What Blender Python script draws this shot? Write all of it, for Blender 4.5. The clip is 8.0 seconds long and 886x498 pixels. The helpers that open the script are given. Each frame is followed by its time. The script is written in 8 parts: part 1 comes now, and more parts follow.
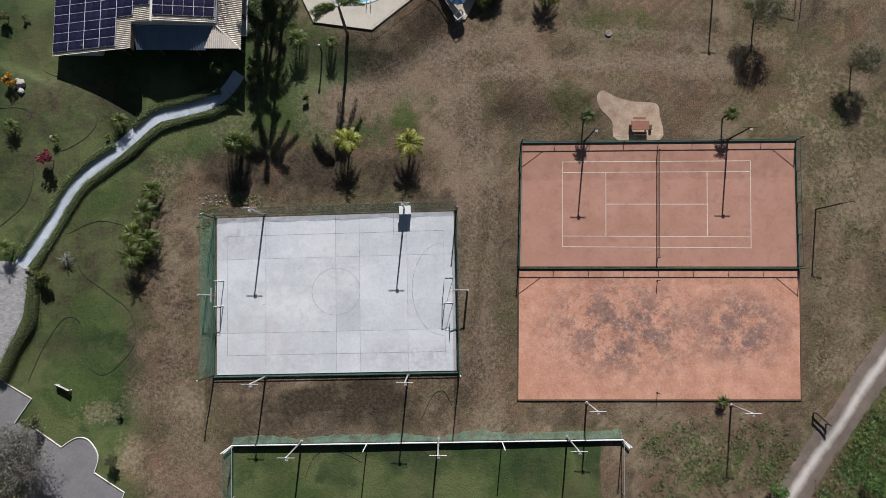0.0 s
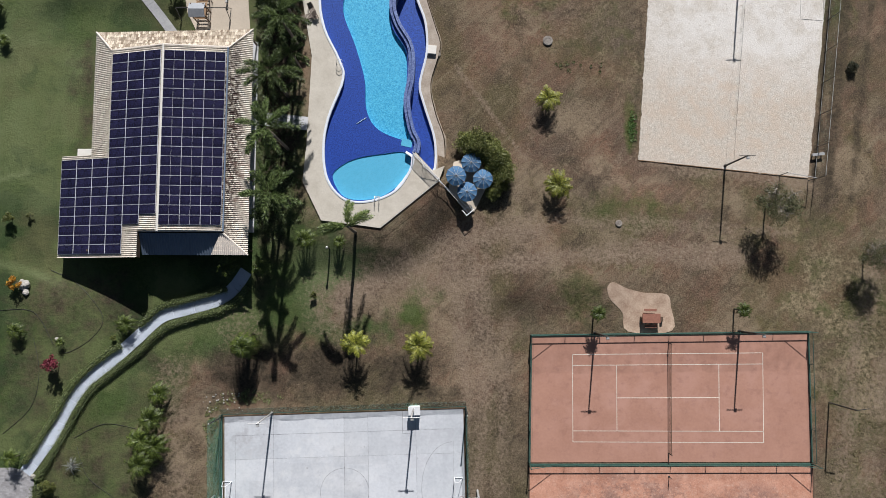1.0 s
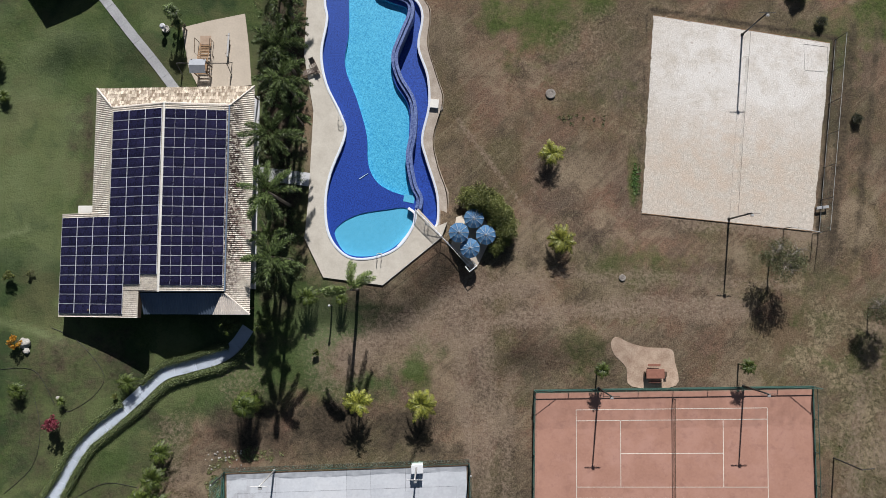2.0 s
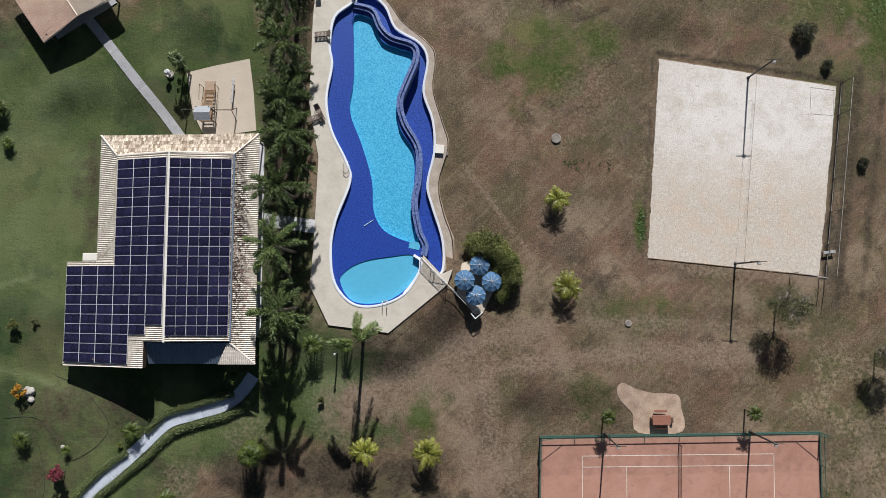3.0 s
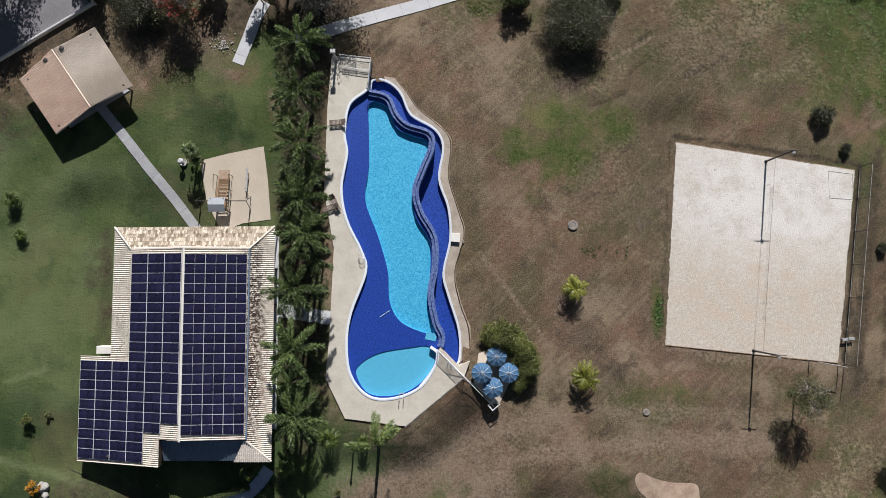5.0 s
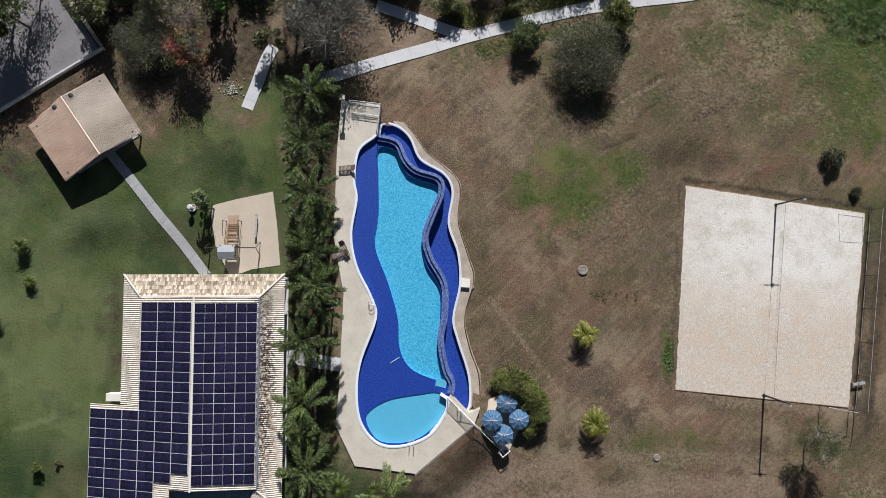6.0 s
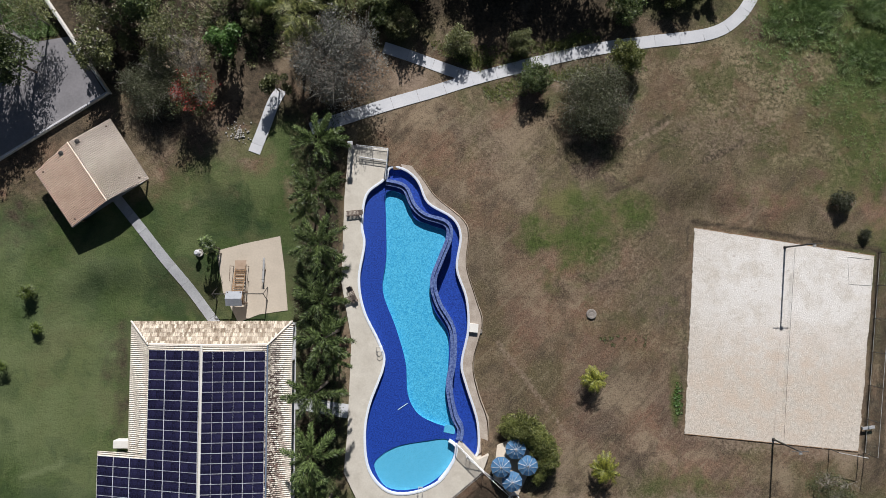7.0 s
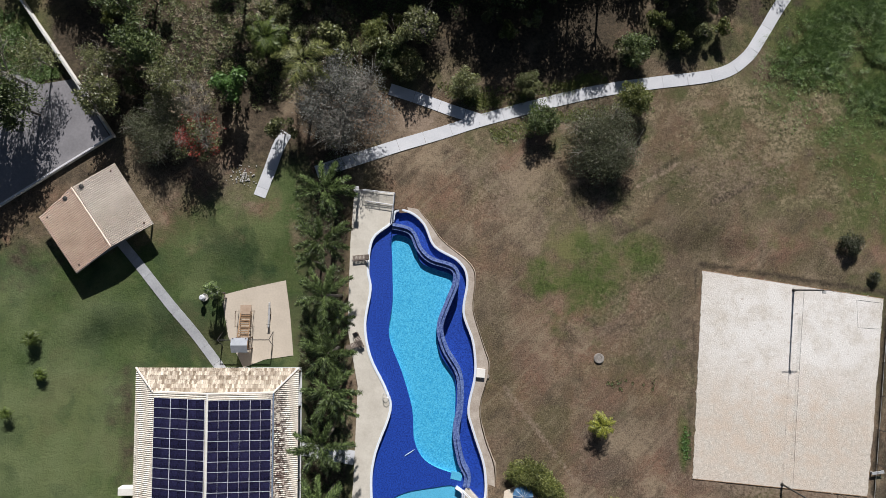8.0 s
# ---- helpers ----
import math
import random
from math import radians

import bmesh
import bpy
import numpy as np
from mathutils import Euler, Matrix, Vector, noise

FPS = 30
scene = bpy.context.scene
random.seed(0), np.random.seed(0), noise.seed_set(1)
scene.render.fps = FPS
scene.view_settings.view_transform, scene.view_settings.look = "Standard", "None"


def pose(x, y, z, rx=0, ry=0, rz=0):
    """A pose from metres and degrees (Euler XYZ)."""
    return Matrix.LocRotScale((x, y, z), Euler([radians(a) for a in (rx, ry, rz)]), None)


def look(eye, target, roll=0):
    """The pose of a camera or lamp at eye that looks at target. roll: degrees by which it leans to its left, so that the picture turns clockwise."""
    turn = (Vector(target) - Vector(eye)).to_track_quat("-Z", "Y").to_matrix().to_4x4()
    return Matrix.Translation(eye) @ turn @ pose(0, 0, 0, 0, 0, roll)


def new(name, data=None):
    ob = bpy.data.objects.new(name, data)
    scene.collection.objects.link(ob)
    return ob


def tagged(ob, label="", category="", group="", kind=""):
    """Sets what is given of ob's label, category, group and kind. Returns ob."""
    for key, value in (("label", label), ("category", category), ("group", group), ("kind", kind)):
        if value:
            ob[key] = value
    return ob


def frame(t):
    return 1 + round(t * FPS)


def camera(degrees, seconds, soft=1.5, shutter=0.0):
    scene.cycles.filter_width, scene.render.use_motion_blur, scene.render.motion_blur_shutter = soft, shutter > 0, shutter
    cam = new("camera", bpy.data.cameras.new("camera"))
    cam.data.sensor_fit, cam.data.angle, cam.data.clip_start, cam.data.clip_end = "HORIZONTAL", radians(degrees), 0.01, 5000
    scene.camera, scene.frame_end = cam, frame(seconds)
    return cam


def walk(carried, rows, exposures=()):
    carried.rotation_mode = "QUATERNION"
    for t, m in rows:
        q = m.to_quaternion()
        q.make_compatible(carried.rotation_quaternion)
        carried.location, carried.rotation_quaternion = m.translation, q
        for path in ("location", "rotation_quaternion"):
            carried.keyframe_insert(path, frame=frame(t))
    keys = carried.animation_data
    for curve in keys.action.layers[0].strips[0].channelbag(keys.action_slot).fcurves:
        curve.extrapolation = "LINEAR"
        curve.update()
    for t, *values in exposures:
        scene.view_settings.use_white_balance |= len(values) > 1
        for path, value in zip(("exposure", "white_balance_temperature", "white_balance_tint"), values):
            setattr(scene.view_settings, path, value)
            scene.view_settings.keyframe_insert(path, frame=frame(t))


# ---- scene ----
cam = camera(70.2, 8.0, soft=0.8)
PATH = [
    (0.0, 4.590, -1.262, 77.058, 3.962, 0.130, 0.444),
    (0.2, 4.274, 4.388, 77.420, 3.941, 0.137, 0.431),
    (0.5, 3.802, 12.638, 77.513, 3.942, 0.127, 0.347),
    (1.0, 3.309, 22.510, 77.917, 3.922, 0.125, 0.268),
    (1.5, 3.094, 26.535, 78.017, 3.902, 0.123, 0.213),
    (1.7, 3.045, 27.639, 77.964, 3.886, 0.113, 0.182),
    (3.0, 2.254, 34.925, 78.137, 3.842, 0.116, 0.083),
    (3.5, 1.819, 37.671, 78.159, 3.822, 0.113, 0.042),
    (4.0, 1.337, 40.451, 78.228, 3.802, 0.111, 0.009),
    (4.5, 0.841, 43.188, 78.285, 3.782, 0.109, -0.037),
    (4.7, 0.601, 44.222, 78.221, 3.762, 0.104, -0.071),
    (5.8, -0.651, 50.288, 78.374, 3.733, 0.100, -0.093),
    (6.0, -0.911, 51.348, 78.433, 3.723, 0.102, -0.147),
    (6.5, -1.425, 54.066, 78.445, 3.703, 0.099, -0.208),
    (7.0, -1.878, 56.778, 78.486, 3.683, 0.097, -0.223),
    (7.5, -2.294, 59.480, 78.413, 3.663, 0.095, -0.271),
    (8.0, -2.656, 62.163, 78.332, 3.643, 0.092, -0.232),
]
walk(cam, [(t, pose(x, y, z, rx, ry, rz)) for t, x, y, z, rx, ry, rz in PATH], [(0.0, 0.17), (0.8, 0.31), (6.5, 0.32), (8.0, 0.40)])

# ---- light ----
SUN_EL, SUN_AZ = radians(32.0), radians(5.2)      # height over the horizon; degrees east of north
to_sun = Vector((math.sin(SUN_AZ) * math.cos(SUN_EL), math.cos(SUN_AZ) * math.cos(SUN_EL), math.sin(SUN_EL)))
world = bpy.data.worlds.new("world")
scene.world = world
world.use_nodes = True
sky = world.node_tree.nodes.new("ShaderNodeTexSky")
sky.sky_type, sky.sun_disc, sky.sun_elevation, sky.sun_rotation = "NISHITA", False, SUN_EL, SUN_AZ
background = world.node_tree.nodes["Background"]
background.inputs[1].default_value = 0.027
world.node_tree.links.new(sky.outputs[0], background.inputs[0])
sun = new("sun", bpy.data.lights.new("sun", "SUN"))
sun.data.energy, sun.data.angle, sun.data.color = 5.0, radians(0.55), (1.0, 0.974, 0.953)
sun.matrix_world = look(to_sun * 200, (0, 0, 0))


# ---- materials ----
def mat(name, a, b, scale=1.0, rough=0.85, bump=0.3, fine=9.0, metal=0.0, vary=0.12, contrast=0.5, dist=0.02):
    """Two colours mixed by noise at two scales, with relief and a shift from object to object."""
    m = bpy.data.materials.new(name)
    m.use_nodes = True
    nt = m.node_tree
    n, l = nt.nodes, nt.links
    bsdf = n["Principled BSDF"]
    tc, info = n.new("ShaderNodeTexCoord"), n.new("ShaderNodeObjectInfo")
    shift = n.new("ShaderNodeVectorMath")
    shift.operation = "MULTIPLY_ADD"
    shift.inputs[1].default_value = (1, 1, 1)
    l.new(tc.outputs["Object"], shift.inputs[0])
    spread = n.new("ShaderNodeMath")
    spread.operation = "MULTIPLY"
    spread.inputs[1].default_value = 37.0
    l.new(info.outputs["Random"], spread.inputs[0])
    l.new(spread.outputs[0], shift.inputs[2])
    big, small = n.new("ShaderNodeTexNoise"), n.new("ShaderNodeTexNoise")
    for t, s, d in ((big, scale, 5), (small, scale * fine, 4)):
        t.inputs["Scale"].default_value, t.inputs["Detail"].default_value = s, d
        l.new(shift.outputs[0], t.inputs["Vector"])
    add = n.new("ShaderNodeMath")
    add.operation = "MULTIPLY_ADD"
    add.inputs[1].default_value = 0.6
    l.new(small.outputs[0], add.inputs[0])
    half = n.new("ShaderNodeMath")
    half.operation = "MULTIPLY"
    half.inputs[1].default_value = 0.4 * 2
    l.new(big.outputs[0], half.inputs[0])
    l.new(half.outputs[0], add.inputs[2])
    ramp = n.new("ShaderNodeMapRange")
    ramp.inputs["From Min"].default_value, ramp.inputs["From Max"].default_value = 0.7 - contrast / 2, 0.7 + contrast / 2
    l.new(add.outputs[0], ramp.inputs["Value"])
    mix = n.new("ShaderNodeMix")
    mix.data_type = "RGBA"
    mix.inputs["A"].default_value, mix.inputs["B"].default_value = (*a, 1), (*b, 1)
    l.new(ramp.outputs[0], mix.inputs["Factor"])
    hsv = n.new("ShaderNodeHueSaturation")
    val = n.new("ShaderNodeMapRange")
    val.inputs["To Min"].default_value, val.inputs["To Max"].default_value = 1 - vary, 1 + vary
    l.new(info.outputs["Random"], val.inputs["Value"])
    l.new(val.outputs[0], hsv.inputs["Value"])
    l.new(mix.outputs["Result"], hsv.inputs["Color"])
    l.new(hsv.outputs[0], bsdf.inputs["Base Color"])
    bsdf.inputs["Roughness"].default_value, bsdf.inputs["Metallic"].default_value = rough, metal
    if bump:
        bp = n.new("ShaderNodeBump")
        bp.inputs["Strength"].default_value, bp.inputs["Distance"].default_value = bump, dist
        l.new(small.outputs[0], bp.inputs["Height"])
        l.new(bp.outputs[0], bsdf.inputs["Normal"])
    return m


def leaf_mat(name, a, b, through_light=0.25):
    """Foliage: each leaf its own shade between two greens, with light passing through."""
    m = bpy.data.materials.new(name)
    m.use_nodes = True
    n, l = m.node_tree.nodes, m.node_tree.links
    bsdf, geo, info = n["Principled BSDF"], n.new("ShaderNodeNewGeometry"), n.new("ShaderNodeObjectInfo")
    mix = n.new("ShaderNodeMix")
    mix.data_type = "RGBA"
    mix.inputs["A"].default_value, mix.inputs["B"].default_value = (*a, 1), (*b, 1)
    l.new(geo.outputs["Random Per Island"], mix.inputs["Factor"])
    hsv = n.new("ShaderNodeHueSaturation")
    val = n.new("ShaderNodeMapRange")
    val.inputs["To Min"].default_value, val.inputs["To Max"].default_value = 0.75, 1.25
    l.new(info.outputs["Random"], val.inputs["Value"])
    l.new(val.outputs[0], hsv.inputs["Value"])
    l.new(mix.outputs["Result"], hsv.inputs["Color"])
    l.new(hsv.outputs[0], bsdf.inputs["Base Color"])
    bsdf.inputs["Roughness"].default_value = 0.45
    bsdf.inputs["Specular IOR Level"].default_value = 0.4
    tr, sh = n.new("ShaderNodeBsdfTranslucent"), n.new("ShaderNodeMixShader")
    l.new(hsv.outputs[0], tr.inputs["Color"])
    sh.inputs[0].default_value = through_light
    l.new(bsdf.outputs[0], sh.inputs[1])
    l.new(tr.outputs[0], sh.inputs[2])
    l.new(sh.outputs[0], n["Material Output"].inputs["Surface"])
    return m


def net_mat(name, colour, open_part, cell):
    """Woven netting: a mesh of threads with open holes."""
    m = bpy.data.materials.new(name)
    m.use_nodes = True
    n, l = m.node_tree.nodes, m.node_tree.links
    bsdf, tc, noise_t = n["Principled BSDF"], n.new("ShaderNodeTexCoord"), n.new("ShaderNodeTexNoise")
    noise_t.inputs["Scale"].default_value, noise_t.inputs["Detail"].default_value = cell, 3
    l.new(tc.outputs["Object"], noise_t.inputs["Vector"])
    rng = n.new("ShaderNodeMapRange")
    rng.inputs["From Min"].default_value, rng.inputs["From Max"].default_value = 0.3, 0.7
    rng.inputs["To Min"].default_value, rng.inputs["To Max"].default_value = max(0, open_part - 0.15), min(1, open_part + 0.15)
    l.new(noise_t.outputs[0], rng.inputs["Value"])
    bsdf.inputs["Base Color"].default_value, bsdf.inputs["Roughness"].default_value = (*colour, 1), 0.7
    tr, sh = n.new("ShaderNodeBsdfTransparent"), n.new("ShaderNodeMixShader")
    l.new(rng.outputs[0], sh.inputs[0])
    l.new(bsdf.outputs[0], sh.inputs[1])
    l.new(tr.outputs[0], sh.inputs[2])
    l.new(sh.outputs[0], n["Material Output"].inputs["Surface"])
    return m


def water_mat(name):
    m = bpy.data.materials.new(name)
    m.use_nodes = True
    n, l = m.node_tree.nodes, m.node_tree.links
    tr, gl, sh, fr = n.new("ShaderNodeBsdfTransparent"), n.new("ShaderNodeBsdfGlossy"), n.new("ShaderNodeMixShader"), n.new("ShaderNodeFresnel")
    tr.inputs["Color"].default_value = (0.72, 0.93, 1.0, 1)
    gl.inputs["Roughness"].default_value = 0.03
    fr.inputs["IOR"].default_value = 1.33
    tc, wave, bp = n.new("ShaderNodeTexCoord"), n.new("ShaderNodeTexNoise"), n.new("ShaderNodeBump")
    wave.inputs["Scale"].default_value, wave.inputs["Detail"].default_value = 2.2, 3
    bp.inputs["Strength"].default_value, bp.inputs["Distance"].default_value = 0.35, 0.06
    l.new(tc.outputs["Object"], wave.inputs["Vector"])
    l.new(wave.outputs[0], bp.inputs["Height"])
    l.new(bp.outputs[0], gl.inputs["Normal"])
    l.new(bp.outputs[0], fr.inputs["Normal"])
    l.new(fr.outputs[0], sh.inputs[0])
    l.new(tr.outputs[0], sh.inputs[1])
    l.new(gl.outputs[0], sh.inputs[2])
    l.new(sh.outputs[0], n["Material Output"].inputs["Surface"])
    return m


def stain(m, centre, rx, ry, colour, amount, scale, low=0.45, high=0.6):
    """A blotchy stain of its own colour within an ellipse of the surface."""
    n, l = m.node_tree.nodes, m.node_tree.links
    bsdf = n["Principled BSDF"]
    before = bsdf.inputs["Base Color"].links[0].from_socket
    tc, off, length = n.new("ShaderNodeTexCoord"), n.new("ShaderNodeVectorMath"), n.new("ShaderNodeVectorMath")
    off.operation, length.operation = "SUBTRACT", "LENGTH"
    off.inputs[1].default_value = (centre[0], centre[1], 0)
    squash = n.new("ShaderNodeVectorMath")
    squash.operation = "MULTIPLY"
    squash.inputs[1].default_value = (1 / rx, 1 / ry, 0)
    l.new(tc.outputs["Object"], off.inputs[0])
    l.new(off.outputs[0], squash.inputs[0])
    l.new(squash.outputs[0], length.inputs[0])
    fall = n.new("ShaderNodeMapRange")
    for k, w in zip(("From Min", "From Max", "To Min", "To Max"), (0.45, 1.15, amount, 0.0)):
        fall.inputs[k].default_value = w
    l.new(length.outputs["Value"], fall.inputs["Value"])
    t, cut, mul, mix = n.new("ShaderNodeTexNoise"), n.new("ShaderNodeMapRange"), n.new("ShaderNodeMath"), n.new("ShaderNodeMix")
    t.inputs["Scale"].default_value, t.inputs["Detail"].default_value, t.inputs["Roughness"].default_value = scale, 9, 0.72
    l.new(tc.outputs["Object"], t.inputs["Vector"])
    cut.inputs["From Min"].default_value, cut.inputs["From Max"].default_value = low, high
    l.new(t.outputs[0], cut.inputs["Value"])
    mul.operation = "MULTIPLY"
    l.new(cut.outputs[0], mul.inputs[0])
    l.new(fall.outputs[0], mul.inputs[1])
    mix.data_type = "RGBA"
    mix.inputs["B"].default_value = (*colour, 1)
    l.new(mul.outputs[0], mix.inputs["Factor"])
    l.new(before, mix.inputs["A"])
    l.new(mix.outputs["Result"], bsdf.inputs["Base Color"])


CONCRETE = mat("court_concrete", (0.46, 0.485, 0.53), (0.62, 0.645, 0.69), 0.22, 0.75, 0.15, 14, vary=0.07, contrast=0.55)
CEMENT = mat("cement_path", (0.46, 0.47, 0.50), (0.58, 0.58, 0.60), 0.5, 0.85, 0.2, 12, vary=0.05)
CEMENT_BLUE = mat("washed_cement", (0.37, 0.42, 0.50), (0.53, 0.58, 0.66), 0.5, 0.85, 0.2, 12, vary=0.05)
CEMENT_WORN = mat("weathered_whitewash", (0.22, 0.22, 0.21), (0.62, 0.62, 0.61), 0.9, 0.9, 0.4, 6, vary=0.05, contrast=0.5)
CEMENT_GREY = mat("grey_cement", (0.27, 0.275, 0.29), (0.43, 0.435, 0.45), 0.7, 0.85, 0.3, 9, vary=0.06)
DECKSTONE = mat("deck_stone", (0.49, 0.45, 0.39), (0.61, 0.57, 0.50), 0.5, 0.85, 0.2, 12, vary=0.04)
LOWSTONE = mat("weathered_walk", (0.27, 0.22, 0.18), (0.47, 0.41, 0.35), 0.9, 0.9, 0.4, 9, vary=0.04)
SANDSTONE = mat("rough_stone_edge", (0.33, 0.27, 0.21), (0.46, 0.39, 0.31), 1.2, 0.9, 0.4, 8)
WHITE = mat("white_paint", (0.68, 0.70, 0.73), (0.80, 0.81, 0.83), 3, 0.6, 0.1)
COPING = mat("pool_coping", (0.58, 0.63, 0.71), (0.68, 0.72, 0.79), 1.5, 0.6, 0.1)
LINE = mat("white_line", (0.66, 0.61, 0.53), (0.80, 0.76, 0.68), 4, 0.8, 0.1)
DARKLINE = mat("dark_line", (0.08, 0.085, 0.10), (0.50, 0.51, 0.55), 1.6, 0.8, 0.1)
CLAY = mat("clay_surface", (0.345, 0.180, 0.132), (0.44, 0.240, 0.180), 0.35, 0.95, 0.3, 10, vary=0.02, contrast=0.7)
CLAY_OLD = mat("worn_clay", (0.42, 0.195, 0.130), (0.60, 0.325, 0.235), 0.6, 0.95, 0.7, 9, vary=0.02, contrast=0.42)
SAND = mat("court_sand", (0.40, 0.355, 0.30), (0.68, 0.625, 0.565), 2.6, 0.95, 1.0, 5, vary=0.02, contrast=0.6, dist=0.06)
PLAYSAND = mat("play_sand", (0.44, 0.38, 0.31), (0.53, 0.46, 0.38), 0.6, 0.95, 0.5, 8, vary=0.02)
DIRT = mat("bare_dirt", (0.32, 0.215, 0.155), (0.56, 0.43, 0.33), 0.9, 0.95, 0.6, 7, vary=0.02)
GREENSTEEL = mat("green_steel", (0.03, 0.07, 0.06), (0.05, 0.11, 0.09), 2, 0.5, 0.05)
DARKSTEEL = mat("dark_steel", (0.03, 0.03, 0.03), (0.07, 0.065, 0.06), 2, 0.5, 0.05, metal=0.3)
GREYSTEEL = mat("galvanised_steel", (0.45, 0.45, 0.45), (0.62, 0.62, 0.62), 3, 0.5, 0.05, metal=0.5)
TILE = mat("clay_roof_tile", (0.54, 0.48, 0.41), (0.74, 0.69, 0.61), 1.1, 0.9, 0.4, 7, vary=0.05, contrast=0.45)
TILE_N = mat("patchy_roof_tile", (0.54, 0.48, 0.41), (0.74, 0.69, 0.61), 1.1, 0.9, 0.4, 7, vary=0.05, contrast=0.45)
TILE_RED = mat("red_roof_tile", (0.70, 0.54, 0.45), (0.86, 0.72, 0.62), 0.8, 0.9, 0.3, 8, vary=0.05)
TILE_PALE = mat("pale_roof_tile", (0.68, 0.61, 0.545), (0.82, 0.755, 0.69), 0.8, 0.9, 0.3, 8, vary=0.05)
BLUEMETAL = mat("blue_sheet_metal", (0.12, 0.165, 0.24), (0.17, 0.225, 0.31), 0.6, 0.55, 0.05, 10)
CELLS = mat("solar_glass", (0.015, 0.015, 0.046), (0.026, 0.025, 0.070), 1.0, 0.22, 0.0, 8, vary=0.2)
ALU = mat("aluminium_frame", (0.56, 0.58, 0.63), (0.68, 0.70, 0.75), 4, 0.45, 0.0)
PLASTER = mat("white_plaster", (0.62, 0.60, 0.56), (0.74, 0.72, 0.68), 0.8, 0.9, 0.2)
# Mosaic speckle that also paints the water's rippling light into the floor.
AQUA = mat("aqua_mosaic", (0.008, 0.25, 0.48), (0.15, 0.57, 0.76), 6.0, 0.5, 0.0, 2.2, vary=0.0, contrast=0.40)
AQUA_PALE = mat("pale_aqua_mosaic", (0.10, 0.40, 0.58), (0.15, 0.48, 0.66), 2.0, 0.5, 0.0, 3.0, vary=0.0)
BLUE = mat("dark_blue_mosaic", (0.005, 0.017, 0.155), (0.028, 0.080, 0.44), 6.0, 0.5, 0.0, 2.2, vary=0.0, contrast=0.40)
SLATE = mat("blue_grey_mosaic", (0.020, 0.045, 0.19), (0.17, 0.24, 0.46), 5.0, 0.5, 0.2, 3, vary=0.0, contrast=0.35)
WATER = water_mat("pool_water")
CLOTH = mat("blue_canvas", (0.042, 0.120, 0.245), (0.070, 0.175, 0.315), 1.5, 0.8, 0.1, vary=0.1)
WOOD = mat("worn_timber", (0.22, 0.13, 0.07), (0.36, 0.23, 0.13), 3, 0.8, 0.3)
DARKWOOD = mat("dark_timber", (0.07, 0.045, 0.03), (0.13, 0.085, 0.055), 3, 0.8, 0.3)
REDWOOD = mat("red_brown_timber", (0.20, 0.085, 0.06), (0.29, 0.13, 0.09), 3, 0.8, 0.3)
BARK = mat("bark", (0.10, 0.085, 0.07), (0.20, 0.17, 0.14), 4, 0.9, 0.5)
TWIG = mat("bare_twig", (0.16, 0.145, 0.125), (0.30, 0.275, 0.24), 4, 0.9, 0.2)
OLDCEMENT = mat("mossy_cement", (0.15, 0.13, 0.115), (0.36, 0.33, 0.30), 1.6, 0.9, 0.5)
ROCK = mat("pale_rock", (0.26, 0.245, 0.225), (0.48, 0.46, 0.43), 2, 0.9, 0.5)
ASPHALT = mat("grey_paving", (0.155, 0.15, 0.16), (0.23, 0.22, 0.235), 0.35, 0.9, 0.4, 12, vary=0.02)
COBBLE = mat("interlocking_paver", (0.28, 0.28, 0.30), (0.40, 0.40, 0.42), 1.5, 0.9, 0.4, 8, vary=0.14)
def road_mat():
    """Brown dirt, paler and bleached where wheels run."""
    m = mat("driven_dirt", (0.145, 0.110, 0.094), (0.225, 0.178, 0.152), 0.6, 0.95, 0.5, 8)
    n, l = m.node_tree.nodes, m.node_tree.links
    bsdf = n["Principled BSDF"]
    before = bsdf.inputs["Base Color"].links[0].from_socket
    att, tc, t, add, rng, mix = (n.new("ShaderNode" + k) for k in ("Attribute", "TexCoord", "TexNoise", "Math", "MapRange", "Mix"))
    att.attribute_name = "worn"
    t.inputs["Scale"].default_value, t.inputs["Detail"].default_value = 0.9, 6
    l.new(tc.outputs["Object"], t.inputs["Vector"])
    add.operation = "MULTIPLY_ADD"
    add.inputs[1].default_value = 0.7
    l.new(t.outputs[0], add.inputs[0])
    l.new(att.outputs["Fac"], add.inputs[2])
    rng.inputs["From Min"].default_value, rng.inputs["From Max"].default_value = 0.62, 1.25
    l.new(add.outputs[0], rng.inputs["Value"])
    mix.data_type = "RGBA"
    mix.inputs["B"].default_value = (0.54, 0.50, 0.47, 1)
    l.new(rng.outputs[0], mix.inputs["Factor"])
    l.new(before, mix.inputs["A"])
    l.new(mix.outputs["Result"], bsdf.inputs["Base Color"])
    return m


RUBBER = mat("black_rubber", (0.015, 0.015, 0.015), (0.03, 0.03, 0.03), 3, 0.6, 0.0)
NET_GREEN = net_mat("green_netting", (0.10, 0.34, 0.24), 0.60, 1.5)
NET_WORN = net_mat("torn_green_netting", (0.13, 0.30, 0.22), 0.76, 1.2)
NET_FAINT = net_mat("thin_green_netting", (0.07, 0.17, 0.12), 0.955, 1.5)
LEAF_CYCAD = leaf_mat("cycad_leaf", (0.016, 0.034, 0.006), (0.140, 0.185, 0.036))
LEAF_ASH = leaf_mat("ashen_leaf", (0.09, 0.092, 0.078), (0.25, 0.25, 0.225))
LEAF_FIELD = leaf_mat("field_grass", (0.032, 0.080, 0.017), (0.195, 0.275, 0.088))
NET_DARK = net_mat("dark_netting", (0.03, 0.03, 0.03), 0.55, 3.0)
